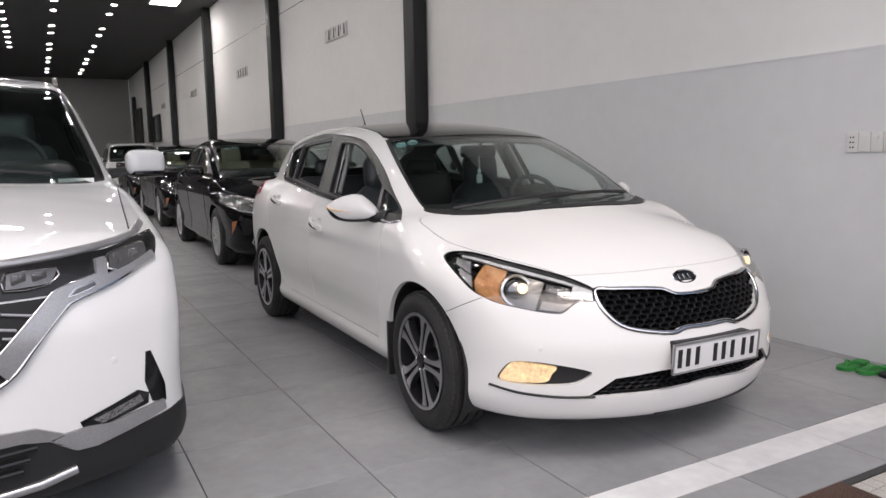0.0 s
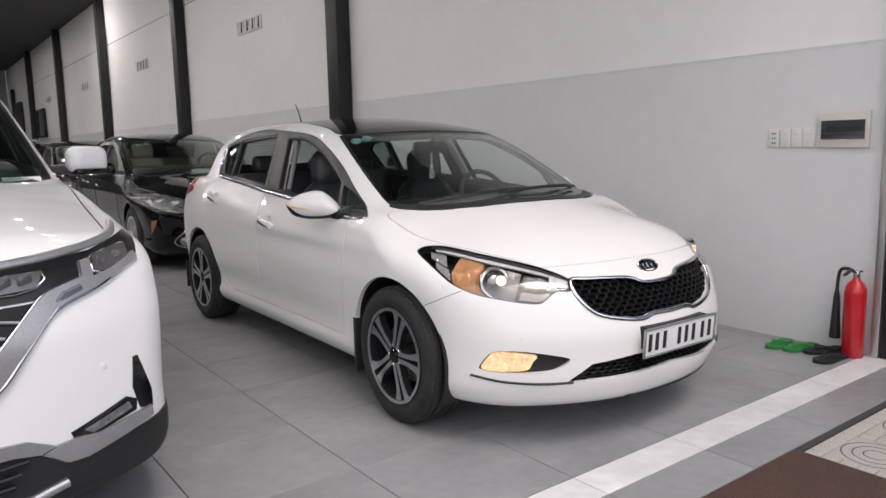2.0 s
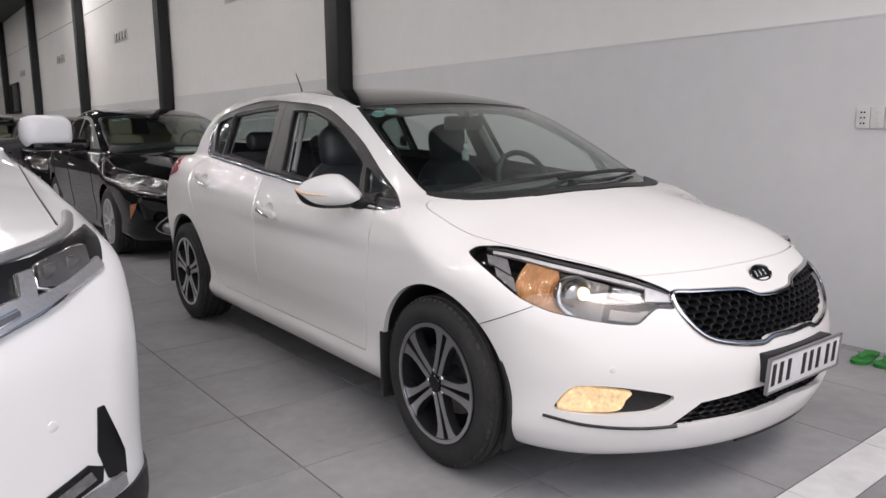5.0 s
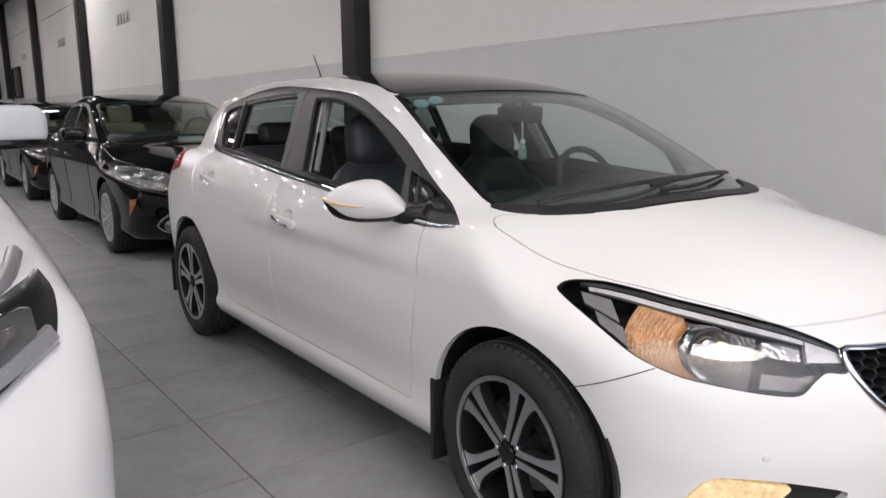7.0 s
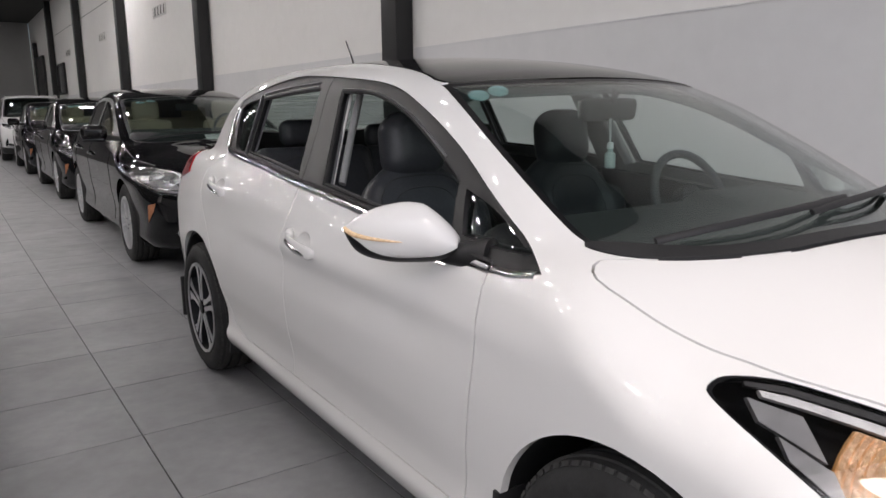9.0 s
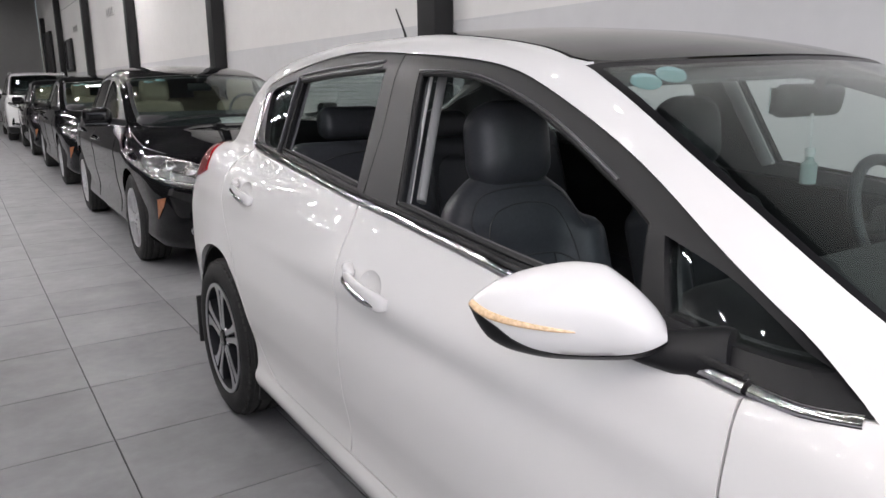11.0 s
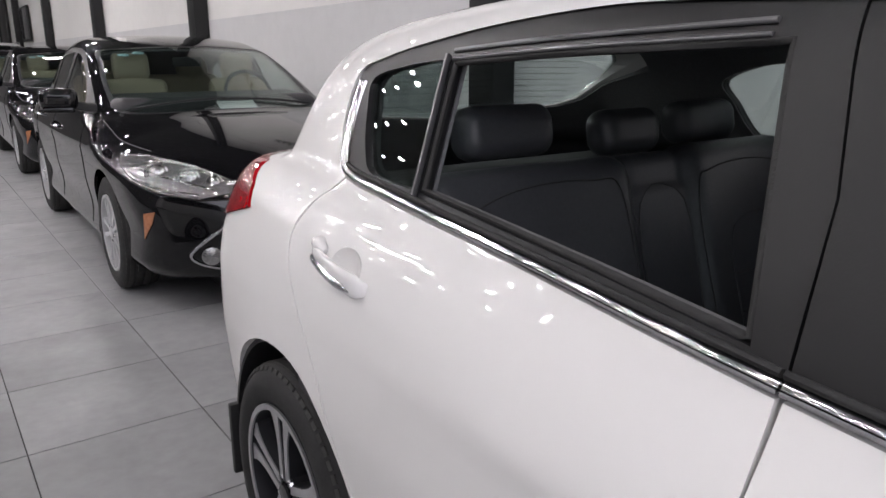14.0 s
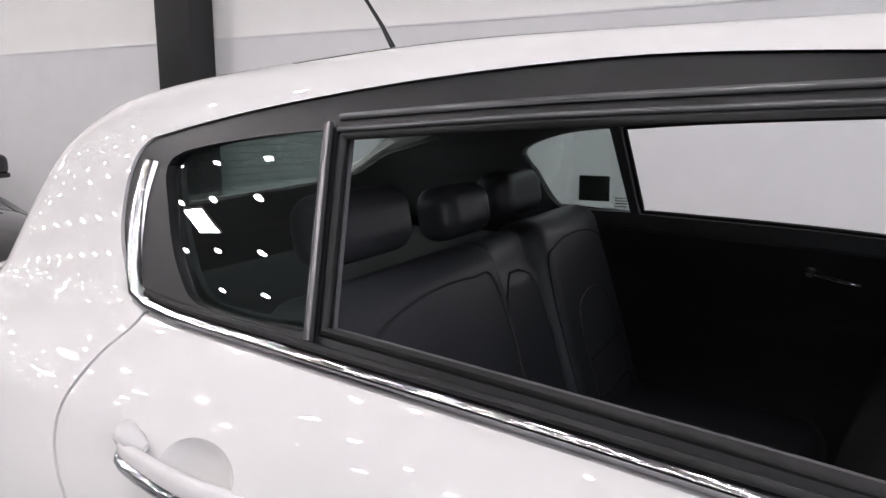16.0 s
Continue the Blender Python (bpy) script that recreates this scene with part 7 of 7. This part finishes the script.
    # fog slot, skid plate, lower black bumper
    front_piece("air_slot", [(0.835, 0.60), (0.850, 0.60), (0.892, 0.47), (0.892, 0.412), (0.845, 0.425), (0.825, 0.50)], 0.004, GLOSS_BLACK, "black upright air slot", dirn=(-0.6, -0.8, 0))
    fs, fs2 = front_piece("fog_recess", [(0.62, 0.432), (0.80, 0.480), (0.835, 0.460), (0.83, 0.425), (0.68, 0.400), (0.63, 0.405)], 0.004, GLOSS_BLACK, "black fog-lamp recess", dirn=(-0.5, -0.86, 0))
    front_piece("fog_lamp", [(0.655, 0.430), (0.80, 0.466), (0.812, 0.440), (0.68, 0.410)], 0.010, LAMP_CHROME, "slim fog lamp", fs, fs2, (-0.5, -0.86, 0))
    front_piece("skid_plate", [(0.0, 0.475), (0.30, 0.470), (0.50, 0.452), (0.575, 0.412), (0.53, 0.402), (0.46, 0.418), (0.0, 0.432)], 0.014, SKID, "satin silver bumper blade", dirn=(-0.25, -0.96, 0))
    front_piece("skid_wing", [(0.578, 0.412), (0.64, 0.414), (0.70, 0.404), (0.80, 0.414), (0.88, 0.422), (0.885, 0.388), (0.80, 0.366), (0.66, 0.343), (0.60, 0.348), (0.536, 0.400)], 0.014, SKID, "satin silver bumper blade end", dirn=(-0.5, -0.86, 0))
    front_piece("lower_bumper", [(0.0, 0.43), (0.46, 0.415), (0.53, 0.40), (0.60, 0.345), (0.66, 0.34), (0.94, 0.38), (1.0, 0.36), (0.99, 0.20), (0.80, 0.20), (0.0, 0.20)], 0.006, BLACK_PLASTIC, "matt black lower bumper", dirn=(-0.45, -0.88, 0))
    for i in range(3):
        sided("intake_bar", tube([on_front(f, -x, 0.395 - 0.032 * i, 0.016) for x in np.linspace(0.0, 0.50 - 0.02 * i, 9)], 0.008, 6), GLOSS_BLACK, car, "lower intake bar", 60)
    sided("lip", tube([on_front(f, -x, z, 0.012) for x, z in ((0.0, 0.262), (0.3, 0.262), (0.5, 0.268), (0.60, 0.285))], 0.016, 8), SILVER, car, "silver lip under the intake", 60)
    dot = lathe([(0.012, -0.002), (0.012, 0.0015), (0.010, 0.0022), (0.001, 0.0022)], 20)
    bmesh.ops.transform(dot, matrix=Matrix.Translation(on_front(f, -0.735, 0.60)) @ Vector((-0.4, -0.9, 0)).to_track_quat("Z", "Y").to_matrix().to_4x4(), verts=dot.verts)
    sided("parking_sensor", dot, WHITE_PAINT2, car, "round parking sensor")
    hood = tube([on_top(f, -0.865 + 0.03 * t, 0.36 - 0.80 * t, 0.0004) for t in np.linspace(0, 1, 12)], 0.0028, 5)
    sided("bonnet_seam", hood, INK, car, "", 60)
    c = on_top(f, 0.70, 0.475, -0.012)
    part("paper", box(-0.075, 0.075, -0.03, 0.03, -0.001, 0.001, 0.0005, 1), PAPER, car, "small white paper behind the windscreen", at=Matrix.Translation(c) @ Matrix.Rotation(radians(27), 4, "X"))
    for s in (-1, 1):
        rail = tube(spaced([on_top(f, s * 0.66, 1.75, 0.004), on_top(f, s * 0.66, 1.85, 0.035), on_top(f, s * 0.665, 2.6, 0.04), on_top(f, s * 0.66, 3.5, 0.035), on_top(f, s * 0.66, 3.6, 0.004)], 4), 0.014, 8)
        part("roof_rail", rail, SILVER, car, "silver roof rail", 60)
    return car


MINIVAN = white_minivan()
far_van = copy_thing(MINIVAN, pose(0.15, 22.0, 0))
tagged(far_van, "white minivan further back in the row of cars", "minivan", "cars in the row")

# ---- floor tiles, stripe, paving and mat ----
def tile_mesh(name, w, d, material, gap=0.0022, chamfer=0.0015, thick=0.0045):
    bm = bmesh.new()
    a, b = w / 2 - gap, d / 2 - gap
    low = [bm.verts.new((x, y, -thick)) for x, y in ((-a, -b), (a, -b), (a, b), (-a, b))]
    mid = [bm.verts.new((x, y, -chamfer)) for x, y in ((-a, -b), (a, -b), (a, b), (-a, b))]
    a, b = a - chamfer, b - chamfer
    top = [bm.verts.new((x, y, 0)) for x, y in ((-a, -b), (a, -b), (a, b), (-a, b))]
    for p, q in ((low, mid), (mid, top)):
        for i in range(4):
            bm.faces.new((p[i], p[(i + 1) % 4], q[(i + 1) % 4], q[i]))
    bm.faces.new(top)
    bmesh.ops.recalc_face_normals(bm, faces=bm.faces)
    me = bpy.data.meshes.new(name)
    bm.to_mesh(me)
    bm.free()
    me.materials.append(material)
    return me


def lay(me, name, x, y, z=0.0, parent=None):
    ob = new(name, me)
    ob.parent = parent or FLOOR
    ob.matrix_basis = pose(x, y, z)
    return ob


whole_tile = tile_mesh("floor_tile", 0.6, 0.6, TILE)
far_tiles = bmesh.new()
TX, TY, STRIPE = -1.258, -0.295, 0.17
for i in range(-14, 6):
    for j in range(-1, 65):
        x0, y0 = TX + 0.6 * i, TY + 0.6 * j
        x1 = min(x0 + 0.6, WALL_X)
        if x0 > WALL_X - 0.02 or y0 + 0.6 > END_Y or x0 < LEFT_X:
            continue
        near = -4.3 < x0 and y0 < 8.8
        if near:
            me = whole_tile if x1 - x0 > 0.59 else tile_mesh("cut_tile", x1 - x0, 0.6, TILE)
            lay(me, "tile", (x0 + x1) / 2, y0 + 0.3)
        else:
            g, z = 0.0022, 0.0
            v = [far_tiles.verts.new(p) for p in ((x0 + g, y0 + g, z), (x1 - g, y0 + g, z), (x1 - g, y0 + 0.6 - g, z), (x0 + g, y0 + 0.6 - g, z))]
            far_tiles.faces.new(v)
ft = part("far_tiles", far_tiles, TILE, FLOOR, "grey tiles further back")
ft["kind"] = "stuff"
stripe_tile, front_tile = tile_mesh("stripe_tile", 0.6, STRIPE, TILE_WHITE), tile_mesh("front_tile", 0.6, 0.225, TILE)
ys = TY - 0.6
for i in range(-14, 6):
    x0 = TX + 0.6 * i
    x1 = min(x0 + 0.6, WALL_X)
    if x0 > WALL_X - 0.02:
        continue
    full = x1 - x0 > 0.59
    lay(stripe_tile if full else tile_mesh("stripe_cut", x1 - x0, STRIPE, TILE_WHITE), "white_tile", (x0 + x1) / 2, ys - STRIPE / 2)
    lay(front_tile if full else tile_mesh("front_cut", x1 - x0, 0.225, TILE), "tile", (x0 + x1) / 2, ys - STRIPE - 0.1125)

GROUND = bpy.data.objects["ground"]
pave_y = FRONT_Y - 0.004
# paving slabs with a border of small squares round a patterned middle
slab = tile_mesh("paving_slab", 0.40, 0.40, PAVE, 0.002, 0.003, 0.012)
sett = tile_mesh("paving_sett", 0.0665, 0.0665, PAVE, 0.0022, 0.002, 0.012)
for i in range(-2, 5):
    for j in range(3):
        cx, cy = 0.02 + 0.40 * i, pave_y - 0.20 - 0.40 * j
        lay(slab, "paving_slab", cx, cy, -0.004, GROUND).scale = (0.668, 0.668, 1)
        for a in range(6):
            for b in range(6):
                if a in (0, 5) or b in (0, 5):
                    lay(sett, "paving_sett", cx - 0.1667 + 0.0667 * a, cy - 0.1667 + 0.0667 * b, -0.004, GROUND)
        for r in (0.125, 0.085, 0.045):
            ring = bpy.data.meshes.get("groove_%d" % int(r * 1000))
            if ring is None:
                bm = bmesh.new()
                n = 40
                rows = [[bm.verts.new((q * math.cos(2 * math.pi * k / n), q * math.sin(2 * math.pi * k / n), 0.0)) for k in range(n)] for q in (r - 0.003, r + 0.003)]
                for k in range(n):
                    bm.faces.new((rows[0][k], rows[1][k], rows[1][(k + 1) % n], rows[0][(k + 1) % n]))
                ring = bpy.data.meshes.new("groove_%d" % int(r * 1000))
                bm.to_mesh(ring)
                bm.free()
                ring.materials.append(PAVE_LINE)
            lay(ring, "groove_ring", cx, cy, -0.0035, GROUND)
# ribbed brown mat
MAT = shader("brown_coir_mat", (0.10, 0.060, 0.048), 0.95, grain=0.3, grain_scale=150, stain=0.15, stain_scale=6, bump=0.6, bump_scale=300)
mat_thing = thing("door_mat", "brown ribbed door mat on the paving", "mat", Matrix.Rotation(ROOM, 4, "Z"))
part("base", box(-2.4, 0.21, -2.6, -1.300, -0.004, 0.008, 0.004), MAT, mat_thing)
ribs = bmesh.new()
for j in range(85):
    y = -1.306 - 0.0092 * j
    for i in range(40):
        x = 0.203 - 0.0185 * i
        v = [ribs.verts.new((x + a, y + b, z)) for a, b, z in ((-0.0085, -0.0042, 0.008), (0, -0.0042, 0.008), (0, 0, 0.008), (-0.0085, 0, 0.008), (-0.0072, -0.0032, 0.0125), (-0.0013, -0.0032, 0.0125), (-0.0013, -0.001, 0.0125), (-0.0072, -0.001, 0.0125))]
        for q in ((4, 5, 6, 7), (0, 1, 5, 4), (1, 2, 6, 5), (2, 3, 7, 6), (3, 0, 4, 7)):
            ribs.faces.new([v[k] for k in q])
part("ribs", ribs, MAT, mat_thing, "short woven ribs")["kind"] = "stuff"

# ---- things by the wall ----
RED = shader("red_enamel", (0.50, 0.012, 0.018), 0.25, coat=0.6, stain=0.08, stain_scale=8)
ext = thing("fire_extinguisher", "red fire extinguisher with black horn on the floor by the wall", "extinguisher", room(WALL_X - 0.100, -0.860, 0.001) @ Matrix.Diagonal((0.84, 0.84, 0.93, 1)))
part("cylinder", lathe([(0.001, 0.0), (0.066, 0.0), (0.070, 0.006), (0.070, 0.40), (0.066, 0.43), (0.050, 0.462), (0.026, 0.482), (0.022, 0.50)], 36), RED, ext, "red cylinder", 50)
part("valve", lathe([(0.020, 0.495), (0.022, 0.52), (0.016, 0.54), (0.001, 0.545)], 16), CHROME, ext, "metal valve")
part("lever", box(-0.02, 0.085, -0.012, 0.012, 0.548, 0.558, 0.003), BLACK_PLASTIC, ext, "black squeeze lever", at=pose(-0.03, 0, 0, 0, -14, 0))
part("grip", box(-0.02, 0.075, -0.010, 0.010, 0.525, 0.534, 0.003), BLACK_PLASTIC, ext, "black grip")
part("hose", tube(spaced([(0.0, 0.01, 0.53), (0.01, 0.06, 0.545), (0.015, 0.11, 0.535), (0.015, 0.125, 0.48), (0.012, 0.128, 0.40)], 5), 0.011, 10), BLACK_PLASTIC, ext, "black hose", 60)
part("horn", lathe([(0.014, 0.40), (0.020, 0.36), (0.030, 0.20), (0.036, 0.10), (0.036, 0.095), (0.02, 0.095)], 20), BLACK_PLASTIC, ext, "black discharge horn", at=pose(0.012, 0.128, 0))


def slipper(name, label, color, at, length=0.26):
    m = shader(name + "_rubber", color, 0.6, grain=0.1, grain_scale=40, bump=0.3, bump_scale=150)
    t = thing(name, label, "slipper", at, "slippers by the wall")
    k = length / 0.26
    out = [(x * k, y * k) for x, y in smooth_outline([(0, -0.13), (0.035, -0.115), (0.036, -0.05), (0.042, 0.03), (0.048, 0.09), (0.025, 0.13), (-0.02, 0.125), (-0.044, 0.08), (-0.038, 0.0), (-0.034, -0.06), (-0.032, -0.115)])]
    sole = joined([prism(out, "z", 0.0, 0.018)])
    part("sole", sole, m, t, "", 50)
    for s in (-1, 1):
        part("strap", tube(spaced([(0.002, 0.075 * k, 0.018), (s * 0.018, 0.05 * k, 0.042), (s * 0.034, 0.0, 0.030), (s * 0.038, -0.03 * k, 0.016)], 4), 0.008, 8, flat=0.5), m, t, "rubber strap", 60)
    return t


GREEN = (0.02, 0.20, 0.035)
slipper("green_slipper", "green rubber flip-flop on the floor by the wall", GREEN, room(1.64, -0.475, 0.001, 95))
slipper("green_slipper", "green rubber flip-flop beside its pair by the wall", GREEN, room(1.66, -0.60, 0.001, 80))
slipper("dark_slipper", "black rubber flip-flop in front of the extinguisher", (0.012, 0.013, 0.016), room(1.58, -0.82, 0.001, 84), 0.29)
slipper("dark_slipper", "black rubber flip-flop against the wall", (0.012, 0.013, 0.016), room(1.70, -0.72, 0.001, 70), 0.27)
